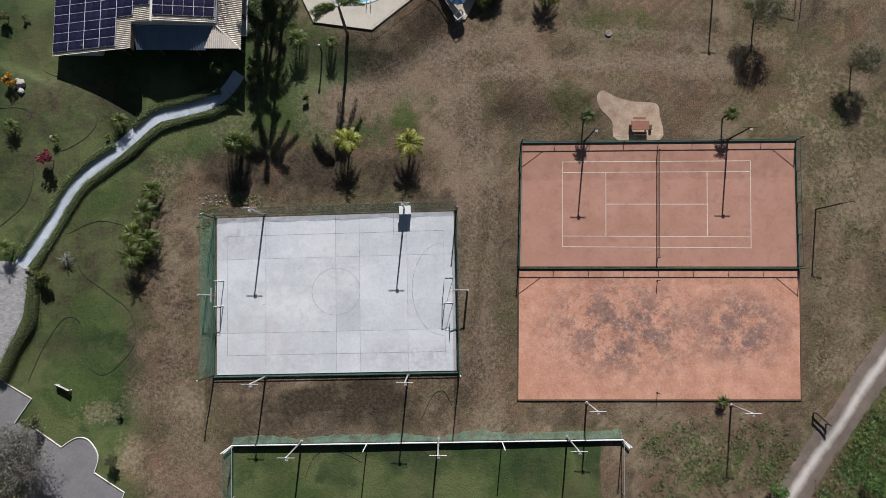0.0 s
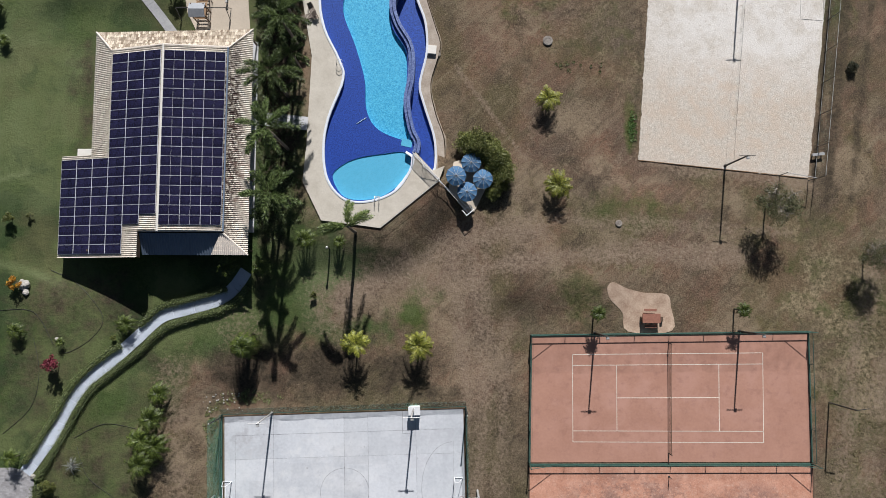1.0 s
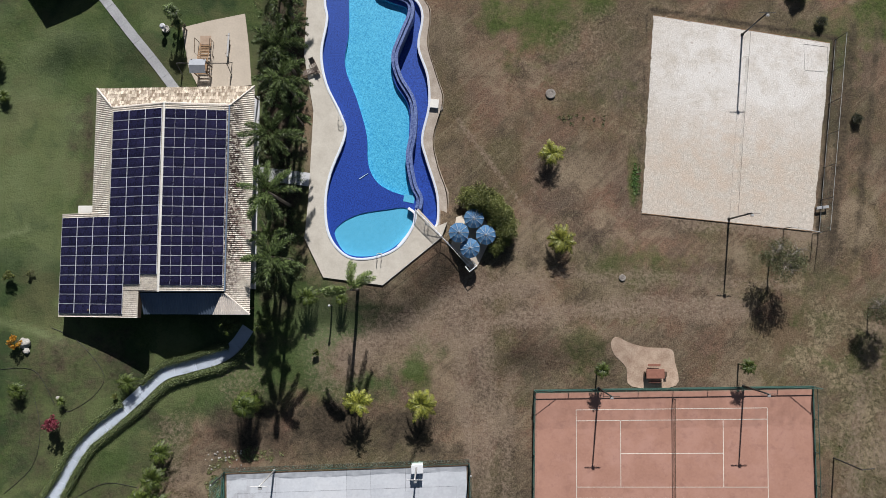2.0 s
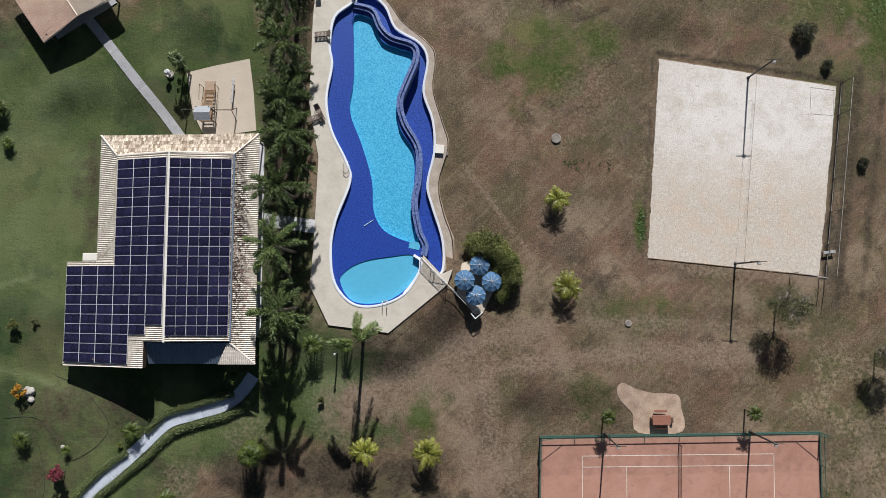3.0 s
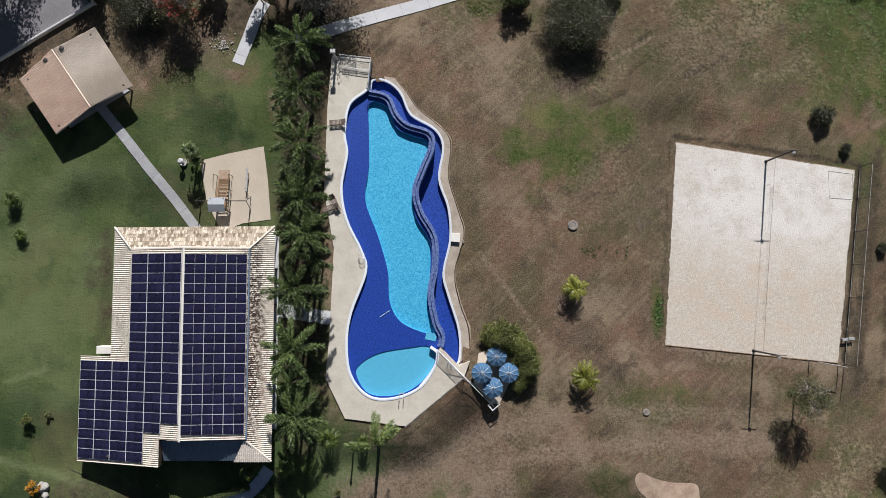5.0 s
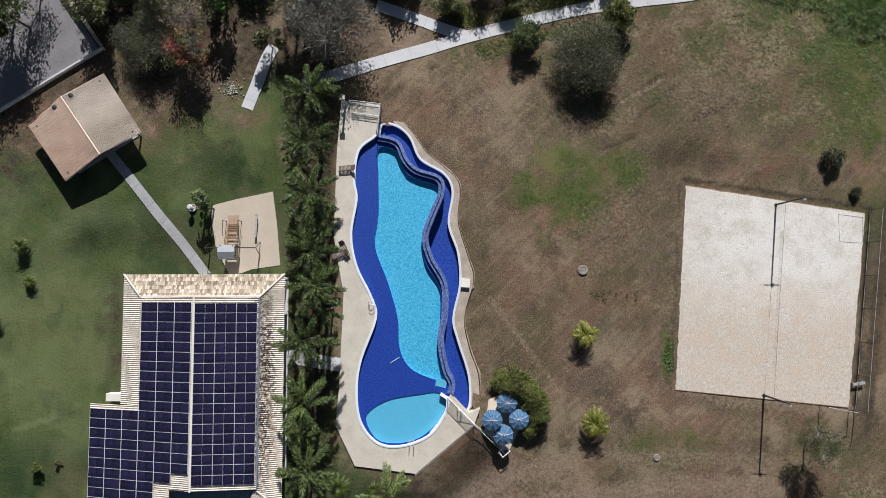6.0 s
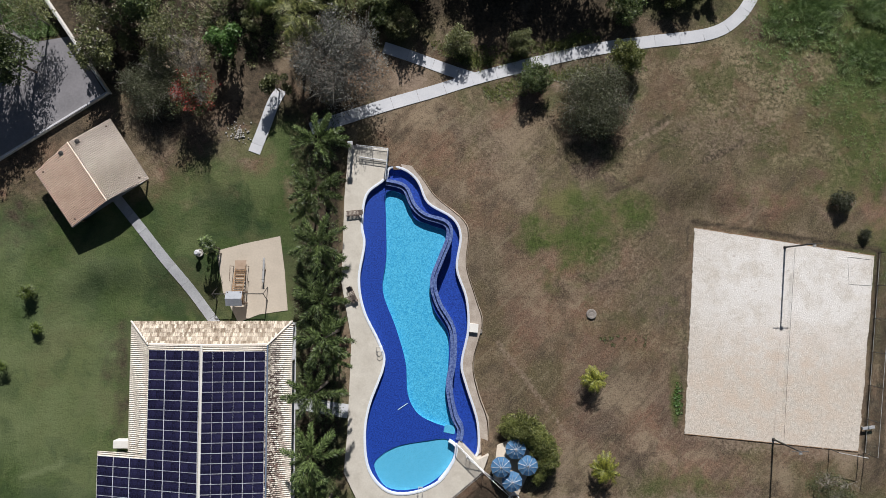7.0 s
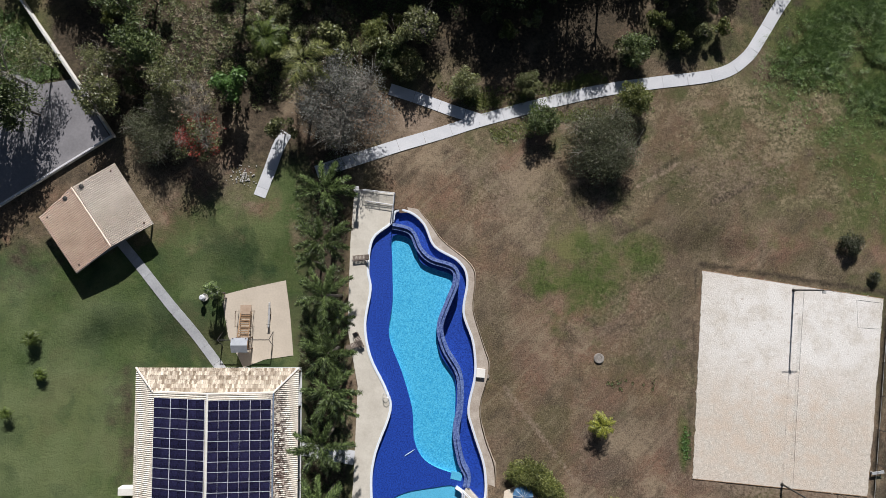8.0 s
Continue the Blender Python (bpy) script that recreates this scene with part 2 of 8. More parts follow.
LEAF_PALM = leaf_mat("palm_leaf", (0.004, 0.016, 0.005), (0.200, 0.270, 0.092))
LEAF_YELLOW = leaf_mat("yellow_palm_leaf", (0.060, 0.085, 0.014), (0.36, 0.36, 0.060))
LEAF_TREE = leaf_mat("tree_leaf", (0.026, 0.046, 0.016), (0.135, 0.172, 0.058))
LEAF_OLIVE = leaf_mat("olive_leaf", (0.070, 0.084, 0.032), (0.225, 0.236, 0.100))
LEAF_BRIGHT = leaf_mat("bright_leaf", (0.05, 0.11, 0.025), (0.11, 0.20, 0.05))
LEAF_HEDGE = leaf_mat("hedge_leaf", (0.055, 0.075, 0.018), (0.220, 0.235, 0.070))
LEAF_CLIPPED = leaf_mat("clipped_hedge_leaf", (0.052, 0.082, 0.026), (0.235, 0.280, 0.110))
LEAF_RED = leaf_mat("red_bloom", (0.24, 0.025, 0.02), (0.38, 0.07, 0.05))
LEAF_ORANGE = leaf_mat("orange_bloom", (0.45, 0.20, 0.02), (0.60, 0.33, 0.04))
LEAF_PINK = leaf_mat("magenta_leaf", (0.16, 0.03, 0.05), (0.28, 0.06, 0.08))
LEAF_DRY = leaf_mat("dry_leaf", (0.24, 0.19, 0.125), (0.40, 0.33, 0.23))
LEAF_STRAW = leaf_mat("straw_blade", (0.13, 0.115, 0.055), (0.30, 0.25, 0.14))
LEAF_GREY = leaf_mat("grey_green_leaf", (0.20, 0.22, 0.21), (0.36, 0.38, 0.36))

stain(CLAY_OLD, (26.14, -5.32), 10, 6.5, (0.215, 0.128, 0.108), 0.9, 0.36, 0.46, 0.54)
stain(CLAY_OLD, (26.14, -5.32), 12, 7, (0.125, 0.080, 0.072), 0.6, 1.5, 0.52, 0.60)
stain(CLAY_OLD, (40.55, -5.21), 6.5, 5, (0.215, 0.128, 0.112), 0.9, 0.38, 0.43, 0.53)
stain(CLAY_OLD, (40.55, -5.21), 7, 5, (0.130, 0.084, 0.078), 0.6, 1.6, 0.51, 0.60)
stain(CLAY_OLD, (30.93, -5.97), 22, 10, (0.60, 0.40, 0.32), 0.5, 1.1, 0.50, 0.66)
stain(CLAY_OLD, (30.93, -5.97), 40, 20, (0.64, 0.44, 0.36), 0.55, 2.6, 0.57, 0.64)
stain(CLAY_OLD, (30.93, -5.97), 40, 20, (0.21, 0.115, 0.085), 0.6, 3.4, 0.585, 0.65)
stain(DECKSTONE, (0.78, 57.95), 6.5, 24, (0.34, 0.27, 0.205), 0.9, 1.6, 0.34, 0.60)
stain(DECKSTONE, (-9.06, 50.96), 30, 40, (0.38, 0.34, 0.28), 0.5, 0.7, 0.48, 0.68)
stain(CLAY, (30.83, 9.86), 20, 9, (0.46, 0.262, 0.210), 0.6, 0.35, 0.46, 0.60)
stain(CLAY, (30.83, 9.86), 30, 14, (0.29, 0.15, 0.118), 0.5, 0.8, 0.52, 0.64)
stain(CONCRETE, (-13.52, -0.17), 9, 9, (0.68, 0.69, 0.71), 0.55, 0.35, 0.48, 0.6)
stain(CONCRETE, (0.17, -8.81), 8, 2.0, (0.36, 0.34, 0.36), 0.6, 0.8, 0.45, 0.6)
stain(CONCRETE, (-13.97, -9.59), 5, 2.0, (0.40, 0.38, 0.40), 0.5, 0.8, 0.45, 0.6)
stain(CONCRETE, (-8.5, -1.5), 16, 10, (0.70, 0.71, 0.745), 0.45, 0.4, 0.48, 0.62)
stain(CONCRETE, (-8.5, -1.5), 16, 10, (0.44, 0.45, 0.49), 0.45, 0.9, 0.54, 0.68)
stain(CONCRETE, (-18, -7.5), 5, 4, (0.52, 0.47, 0.49), 0.7, 0.5, 0.42, 0.60)
stain(CONCRETE, (-20.5, 5.5), 4, 3, (0.36, 0.36, 0.39), 0.6, 0.7, 0.46, 0.60)
stain(CONCRETE, (2, 4.5), 5, 4, (0.44, 0.45, 0.50), 0.5, 0.6, 0.46, 0.62)
stain(CONCRETE, (-8.5, -1.5), 16, 10, (0.20, 0.21, 0.23), 0.6, 1.6, 0.635, 0.67)
stain(SAND, (42.13, 57.61), 19, 11, (0.74, 0.715, 0.69), 0.8, 0.4, 0.30, 0.55)
stain(SAND, (39.96, 56.17), 30, 14, (0.42, 0.36, 0.31), 0.8, 1.8, 0.60, 0.66)
stain(SAND, (38.15, 44.21), 15, 9, (0.56, 0.45, 0.36), 0.75, 0.5, 0.40, 0.62)
stain(SAND, (39.07, 50.51), 40, 40, (0.24, 0.19, 0.15), 0.7, 3.2, 0.625, 0.69)
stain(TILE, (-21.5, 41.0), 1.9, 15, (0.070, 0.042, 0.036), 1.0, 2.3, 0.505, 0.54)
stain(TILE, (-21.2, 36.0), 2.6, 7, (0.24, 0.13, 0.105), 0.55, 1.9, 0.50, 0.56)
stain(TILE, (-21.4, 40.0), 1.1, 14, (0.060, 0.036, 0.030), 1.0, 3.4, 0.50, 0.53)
stain(TILE, (-30.06, 39.76), 14, 16, (0.24, 0.19, 0.145), 0.65, 2.6, 0.53, 0.60)
stain(TILE_N, (-30.44, 53.42), 14, 3.0, (0.20, 0.15, 0.11), 0.7, 2.4, 0.5, 0.6)


def patchwork(m, length, width, amount):
    """Tile by tile differences in tone."""
    n, l = m.node_tree.nodes, m.node_tree.links
    bsdf = n["Principled BSDF"]
    before = bsdf.inputs["Base Color"].links[0].from_socket
    tc, bk, mix = n.new("ShaderNodeTexCoord"), n.new("ShaderNodeTexBrick"), n.new("ShaderNodeMix")
    bk.inputs["Color1"].default_value, bk.inputs["Color2"].default_value, bk.inputs["Mortar"].default_value = (1.15, 1.12, 1.08, 1), (0.42, 0.36, 0.30, 1), (0.4, 0.36, 0.32, 1)
    bk.inputs["Scale"].default_value, bk.inputs["Mortar Size"].default_value = 1.0, 0.01
    bk.inputs["Brick Width"].default_value, bk.inputs["Row Height"].default_value = length, width
    l.new(tc.outputs["Object"], bk.inputs["Vector"])
    mix.data_type, mix.blend_type = "RGBA", "MULTIPLY"
    mix.inputs["Factor"].default_value = amount
    l.new(before, mix.inputs["A"])
    l.new(bk.outputs["Color"], mix.inputs["B"])
    l.new(mix.outputs["Result"], bsdf.inputs["Base Color"])


patchwork(TILE_N, 0.27, 0.46, 1.0)
patchwork(CONCRETE, 3.3, 2.1, 0.08)
patchwork(COBBLE, 0.4, 0.2, 0.4)
patchwork(CELLS, 0.18, 0.18, 0.8)


# ---- mesh helpers ----
class Form:
    """Collects vertices and faces for one mesh."""

    def __init__(self):
        self.v, self.f = [], []

    def add(self, verts, faces):
        k = len(self.v)
        self.v += [tuple(p) for p in verts]
        self.f += [tuple(i + k for i in f) for f in faces]
        return self

    def box(self, cx, cy, cz, sx, sy, sz, turn=0.0, chamfer=0.0):
        """Centre and full sizes; turned about z by degrees; upper edges chamfered."""
        a, b, c = sx / 2, sy / 2, sz / 2
        h = min(chamfer, a * 0.8, b * 0.8, sz * 0.8)
        rings = [(a, b, -c), (a, b, c - h), (a - h, b - h, c)] if h else [(a, b, -c), (a, b, c)]
        ca, sa = math.cos(radians(turn)), math.sin(radians(turn))
        vs, fs = [], []
        for x, y, z in rings:
            for px, py in ((-x, -y), (x, -y), (x, y), (-x, y)):
                vs.append((cx + px * ca - py * sa, cy + px * sa + py * ca, cz + z))
        for r in range(len(rings) - 1):
            for i in range(4):
                fs.append((4 * r + i, 4 * r + (i + 1) % 4, 4 * r + 4 + (i + 1) % 4, 4 * r + 4 + i))
        k = 4 * (len(rings) - 1)
        fs += [(3, 2, 1, 0), (k, k + 1, k + 2, k + 3)]
        return self.add(vs, fs)

    def tube(self, points, radius, sides=6, taper=1.0):
        """A round bar along points; radius falls to radius * taper at the end."""
        ps = [Vector(p) for p in points]
        n, vs, fs = len(ps), [], []
        for i, p in enumerate(ps):
            d = (ps[min(i + 1, n - 1)] - ps[max(i - 1, 0)]).normalized()
            u = d.cross(Vector((0.31, 0.95, 0.05)) if abs(d.z) > 0.9 else Vector((0, 0, 1))).normalized()
            w = d.cross(u)
            r = radius * (1 + (taper - 1) * i / max(1, n - 1))
            for s in range(sides):
                a = 2 * math.pi * s / sides
                vs.append(p + u * (r * math.cos(a)) + w * (r * math.sin(a)))
        for i in range(n - 1):
            for s in range(sides):
                fs.append((i * sides + s, i * sides + (s + 1) % sides, (i + 1) * sides + (s + 1) % sides, (i + 1) * sides + s))
        fs += [tuple(range(sides))[::-1], tuple(range((n - 1) * sides, n * sides))]
        return self.add(vs, fs)

    def lathe(self, profile, sides=16, at=(0, 0, 0)):
        """Turns (radius, height) pairs about the upright axis."""
        vs, fs, n = [], [], len(profile)
        for r, z in profile:
            for s in range(sides):
                a = 2 * math.pi * s / sides
                vs.append((at[0] + r * math.cos(a), at[1] + r * math.sin(a), at[2] + z))
        for i in range(n - 1):
            for s in range(sides):
                fs.append((i * sides + s, i * sides + (s + 1) % sides, (i + 1) * sides + (s + 1) % sides, (i + 1) * sides + s))
        fs += [tuple(range(sides))[::-1], tuple(range((n - 1) * sides, n * sides))]
        return self.add(vs, fs)

    def prism(self, outline, z0, z1):
        """A slab with upright sides over an outline."""
        n = len(outline)
        vs = [(x, y, z0) for x, y in outline] + [(x, y, z1) for x, y in outline]
        fs = [(i, (i + 1) % n, n + (i + 1) % n, n + i) for i in range(n)] + [tuple(range(n))[::-1], tuple(range(n, 2 * n))]
        return self.add(vs, fs)

    def ribbon(self, line, width, z0, z1, crown=0.0):
        """A strip of that width (or widths) along a line in plan, from z0 up to z1."""
        n = len(line)
        vs, fs = [], []
        for i, p in enumerate(line):
            a, b = Vector(line[max(i - 1, 0)]), Vector(line[min(i + 1, n - 1)])
            d = (b - a).normalized()
            s = Vector((-d.y, d.x)) * ((width[i] if isinstance(width, (list, tuple)) else width) / 2)
            l, r = Vector(p) + s, Vector(p) - s
            vs += [(l.x, l.y, z0), (l.x, l.y, z1), (p[0], p[1], z1 + crown), (r.x, r.y, z1), (r.x, r.y, z0)]
        for i in range(n - 1):
            for k in range(4):
                fs.append((5 * i + k, 5 * i + 5 + k, 5 * i + 6 + k, 5 * i + 1 + k))
        fs += [(4, 3, 2, 1, 0), tuple(range(5 * n - 5, 5 * n))]
        return self.add(vs, fs)

    def mesh(self, name, material, smooth=False):
        me = bpy.data.meshes.new(name)
        me.from_pydata(self.v, [], self.f)
        bm = bmesh.new()
        bm.from_mesh(me)
        bmesh.ops.recalc_face_normals(bm, faces=bm.faces)
        bm.to_mesh(me)
        bm.free()
        me.materials.append(material)
        if smooth:
            me.polygons.foreach_set("use_smooth", [True] * len(me.polygons))
        return me


def part(name, form, material, parent=None, label="", smooth=False):
    """One mesh object under a thing or a part, in the parent's own space; form may be a ready mesh."""
    ob = new(name, form.mesh(name, material, smooth) if isinstance(form, Form) else form)
    if parent is not None:
        ob.parent = parent
    if label:
        ob["label"] = label
    return ob


def thing(name, at=(0, 0, 0), turn=0.0, label="", category="", group="", kind=""):
    ob = new(name)
    ob.empty_display_size = 0.3
    ob.matrix_basis = pose(*at, 0, 0, turn)
    return tagged(ob, label, category, group, kind)


def solid(name, form, material, label="", category="", group="", kind="", smooth=False):
    return tagged(part(name, form, material, smooth=smooth), label, category, group, kind)


def curve_through(points, steps=6, closed=False):
    """A smooth line through control points (Catmull-Rom)."""
    n, out = len(points), []
    ps = [Vector(p) for p in points]
    for i in range(n if closed else n - 1):
        if closed:
            p0, p1, p2, p3 = ps[i - 1], ps[i], ps[(i + 1) % n], ps[(i + 2) % n]
        else:
            p0, p1, p2, p3 = ps[max(i - 1, 0)], ps[i], ps[i + 1], ps[min(i + 2, n - 1)]
        for s in range(steps):
            t = s / steps
            out.append(tuple(0.5 * (2 * p1 + (p2 - p0) * t + (2 * p0 - 5 * p1 + 4 * p2 - p3) * t * t + (3 * p1 - p0 - 3 * p2 + p3) * t ** 3)))
    if not closed:
        out.append(tuple(ps[-1]))
    return out


def filled(loops, z):
    """A flat sheet inside the first loop and outside the others."""
    bm = bmesh.new()
    for loop in loops:
        vs = [bm.verts.new((p[0], p[1], z)) for p in loop]
        for i, v in enumerate(vs):
            bm.edges.new((v, vs[(i + 1) % len(vs)]))
    bmesh.ops.triangle_fill(bm, edges=bm.edges[:], use_beauty=True)
    for f in bm.faces:
        if f.normal.z < 0:
            f.normal_flip()
    f = Form()
    bm.verts.index_update()
    f.add([v.co[:] for v in bm.verts], [[v.index for v in q.verts] for q in bm.faces])
    bm.free()
    return f


def skirt(form, loop, z0, z1):
    n = len(loop)
    form.add([(p[0], p[1], z0) for p in loop] + [(p[0], p[1], z1) for p in loop], [(i, (i + 1) % n, n + (i + 1) % n, n + i) for i in range(n)])
    return form


def grow(loop, d):
    """An outline moved outwards by d."""
    n = len(loop)
    area = sum(loop[i][0] * loop[(i + 1) % n][1] - loop[(i + 1) % n][0] * loop[i][1] for i in range(n))
    s, out = (1 if area > 0 else -1), []
    for i in range(n):
        t = (Vector(loop[(i + 1) % n]) - Vector(loop[i - 1])).normalized()
        out.append((loop[i][0] + s * t.y * d, loop[i][1] - s * t.x * d))
    return out


def inside(x, y, loop):
    """Which of the points x, y (arrays) lie inside the outline, and how far from its edge."""
    x, y = np.asarray(x, float), np.asarray(y, float)
    odd, far = np.zeros(x.shape, bool), np.full(x.shape, 1e9)
    for i in range(len(loop)):
        (ax, ay), (bx, by) = loop[i], loop[(i + 1) % len(loop)]
        odd ^= ((ay > y) != (by > y)) & (x < (bx - ax) * (y - ay) / ((by - ay) or 1e-9) + ax)
        t = np.clip(((x - ax) * (bx - ax) + (y - ay) * (by - ay)) / max(1e-9, (bx - ax) ** 2 + (by - ay) ** 2), 0, 1)
        far = np.minimum(far, np.hypot(x - ax - t * (bx - ax), y - ay - t * (by - ay)))
    return odd, far


# ---- outlines in plan ----
POOL = curve_through([(-8.93, 69.92), (-11.02, 68.09), (-11.54, 64.55), (-11.24, 62.15), (-11.87, 58.03), (-11.24, 54.28), (-9.45, 50.56), (-8.89, 47.99), (-10.61, 43.20), (-11.10, 39.55), (-10.58, 35.88), (-8.49, 33.54), (-5.51, 33.37), (-2.54, 34.67), (-0.88, 37.13), (-0.42, 38.92), (1.76, 37.13), (1.96, 40.88), (0.66, 45.25), (0.08, 47.94), (0.91, 52.02), (0.70, 55.79), (-0.43, 59.37), (0.06, 63.25), (-0.92, 65.42), (-3.83, 67.25), (-5.09, 69.91), (-6.63, 71.31), (-8.37, 71.57)], 5, True)
DEEP = curve_through([(-8.71, 68.54), (-6.39, 67.88), (-5.43, 65.42), (-3.32, 64.43), (-1.63, 63.62), (-2.28, 61.20), (-3.42, 58.28), (-3.16, 54.65), (-1.46, 51.73), (-1.37, 48.19), (-1.66, 43.82), (-0.77, 40.94), (-2.24, 40.88), (-4.93, 42.17), (-6.21, 44.51), (-6.47, 48.19), (-7.66, 52.39), (-9.19, 56.68), (-8.77, 60.79), (-8.82, 65.24)], 5, True)
CHILD = curve_through([(-10.12, 36.08), (-9.40, 37.40), (-7.22, 38.52), (-3.89, 39.09), (-1.69, 39.28), (-0.75, 38.26), (-1.41, 36.26), (-3.39, 34.35), (-5.85, 33.50), (-8.70, 33.82)], 5, True)
WEIR = curve_through([(-8.79, 69.71), (-6.60, 69.05), (-5.58, 66.98), (-4.20, 65.64), (-1.63, 64.72), (-1.21, 63.13), (-2.27, 60.36), (-3.16, 57.74), (-2.56, 55.13), (-0.93, 52.14), (-0.84, 48.52), (-1.33, 45.50), (-0.78, 42.15), (-0.02, 40.46), (-0.22, 39.18)], 5)
DECK = [(-13.27, 74.19), (-8.48, 73.69), (-8.12, 72.30)] + curve_through([(-5.80, 71.89), (-4.26, 69.92), (-2.86, 67.96), (0.47, 65.09), (1.02, 63.05), (0.75, 59.58), (1.93, 55.46), (2.62, 52.51), (1.46, 47.94), (2.10, 44.24), (3.12, 41.21), (3.25, 37.52)], 4) + [(2.58, 35.68), (-4.30, 30.05), (-11.33, 30.94), (-13.64, 35.59), (-13.24, 40.23), (-12.81, 50.89), (-14.04, 57.67), (-13.74, 67.91)]
LAWN = [(-115.55, 71.45), (-51.27, 67.18), (-38.04, 68.49), (-28.75, 74.58), (-20.72, 78.72), (-17.99, 74.60), (-12.13, 29.51), (-5.50, 28.41), (-2.53, 27.69), (1.13, 22.33), (-3.27, 16.91), (-17.47, 16.24), (-26.77, 14.24), (-29.29, 10.33), (-30.16, 11.11), (-31.80, 3.03), (-31.88, -12.24), (-30.28, -26.18), (-32.04, -50.75), (-99.90, -50.56)]
FIELD = [(-20.09, -19.33), (23.46, -18.75), (23.10, -52.07), (-18.96, -51.41)]

# ---- the lie of the land: a hillside falling eastwards, with level terraces cut for courts, house and paving ----
PZ, LOWER = 3.63, -1.45                             # the pool terrace, and the catch basin below its overflow edge
HOUSE_Z, KIOSK_Z = 2.7, 3.5
SWELL = [(-46, 20, 0.25), (-46, 3, 0.25), (-23, 11, -0.95), (-25, 73, 0.7), (2, 84, -1.0), (23, 89, -0.2), (16, 54, 0.45), (25, 31, 0.15), (24, 24, -0.4), (6, 32, -0.25), (-32, 61, -0.1),
         (-14, 28, 0.15), (4, 43, 0.5), (3, 55, 0.4), (-17, 50, 0.55), (-17, 74, 0.7), (-44, -22, 0.1), (-8, -1, -0.6), (-25, -15, -0.75), (0, 105, -1.0), (-60, 30, 0.4)]
TERRACES = [([(-22.9, 7.4), (5.5, 8.6), (6.1, -10.8), (-22.4, -11.5)], 1.25), ([(13.6, 17.6), (48.8, 18.1), (48.8, -14.4), (13.4, -14.3)], -0.05), ([(29.0, 64.7), (52.0, 61.3), (49.0, 37.2), (27.2, 39.3)], 0.12),
            ([(-42.5, 54), (-20, 54), (-20, 27), (-42.5, 27)], 2.7), ([(-29.4, 61.6), (-21.4, 63.4), (-20.4, 54.4), (-26.4, 52.8)], 2.75), ([(-67, 2), (-45, 2), (-45, -8), (-48, -13), (-67, -13)], 3.55), ([(-67, -13), (-44, -13), (-33, -25), (-34, -52), (-65, -52)], 3.55),
            ([(-112, 70), (-56, 73), (-43, 81), (-47, 88), (-56, 90), (-114, 111)], 3.7)]
FOOT = [DECK[-2], DECK[-3], DECK[-4], DECK[-5], DECK[-6], DECK[-7], (0.15 * DECK[-7][0] + 0.85 * DECK[-8][0], 0.15 * DECK[-7][1] + 0.85 * DECK[-8][1])]


def height(x, y):
    """Level of the ground at places x, y (arrays)."""
    x, y = np.asarray(x, float), np.asarray(y, float)
    push, weight = np.zeros(x.shape), np.full(x.shape, 0.05)
    for cx, cy, lift in SWELL:
        w = np.exp(-((x - cx) ** 2 + (y - cy) ** 2) / 240)
        push, weight = push + w * lift, weight + w
    z = 1.52 - 0.0385 * np.clip(x, -80, 80) + 0.0037 * np.clip(y, -60, 130) + push / weight
    for loop, level in TERRACES:
        odd, far = inside(x, y, loop)
        t = np.clip(1.3 - np.where(odd, 0, far) / 5.0, 0, 1)
        t = t * t * (3 - 2 * t)
        z = z + (level - z) * t
    far = np.full(x.shape, 1e9)                     # the bank below the pool terrace
    for (ax, ay), (bx, by) in zip(FOOT, FOOT[1:]):
        t = np.clip(((x - ax) * (bx - ax) + (y - ay) * (by - ay)) / ((bx - ax) ** 2 + (by - ay) ** 2), 0, 1)
        far = np.minimum(far, np.hypot(x - ax - t * (bx - ax), y - ay - t * (by - ay)))
    top = PZ - 0.10
    t = np.clip(1 - (far - 0.5) / 6.0, 0, 1)
    return np.maximum(z, z + (top - z) * t * t * (3 - 2 * t))


# ---- ground: one sheet out to the horizon ----
def steps(lo, hi, fine):
    out, d = [], fine
    mid = list(np.arange(lo, hi, fine))
    a, up, down = mid[-1], [], []
    while a < 2500:
        d *= 1.35
        a += d
        up.append(a)
    a, d = mid[0], fine
    while a > -2500:
        d *= 1.35
        a -= d
        down.append(a)
    return np.array(down[::-1] + mid + up)


def soft(x, y, loop, width, wobble):
    odd, far = inside(x, y, loop)
    s = np.where(odd, far, -far) + wobble
    return np.clip(s / width + 0.5, 0, 1)


def blob(x, y, c, rx, ry, wobble):
    return np.clip(1.4 - 1.2 * np.hypot((x - c[0]) / rx, (y - c[1]) / ry) + wobble * 0.3, 0, 1)


def track(x, y, line, width, wobble):
    far = np.full(x.shape, 1e9)
    for (ax, ay), (bx, by) in zip(line, line[1:]):
        t = np.clip(((x - ax) * (bx - ax) + (y - ay) * (by - ay)) / ((bx - ax) ** 2 + (by - ay) ** 2), 0, 1)
        far = np.minimum(far, np.hypot(x - ax - t * (bx - ax), y - ay - t * (by - ay)))
    return np.clip(1.3 - far / width + wobble * 0.25, 0, 1)


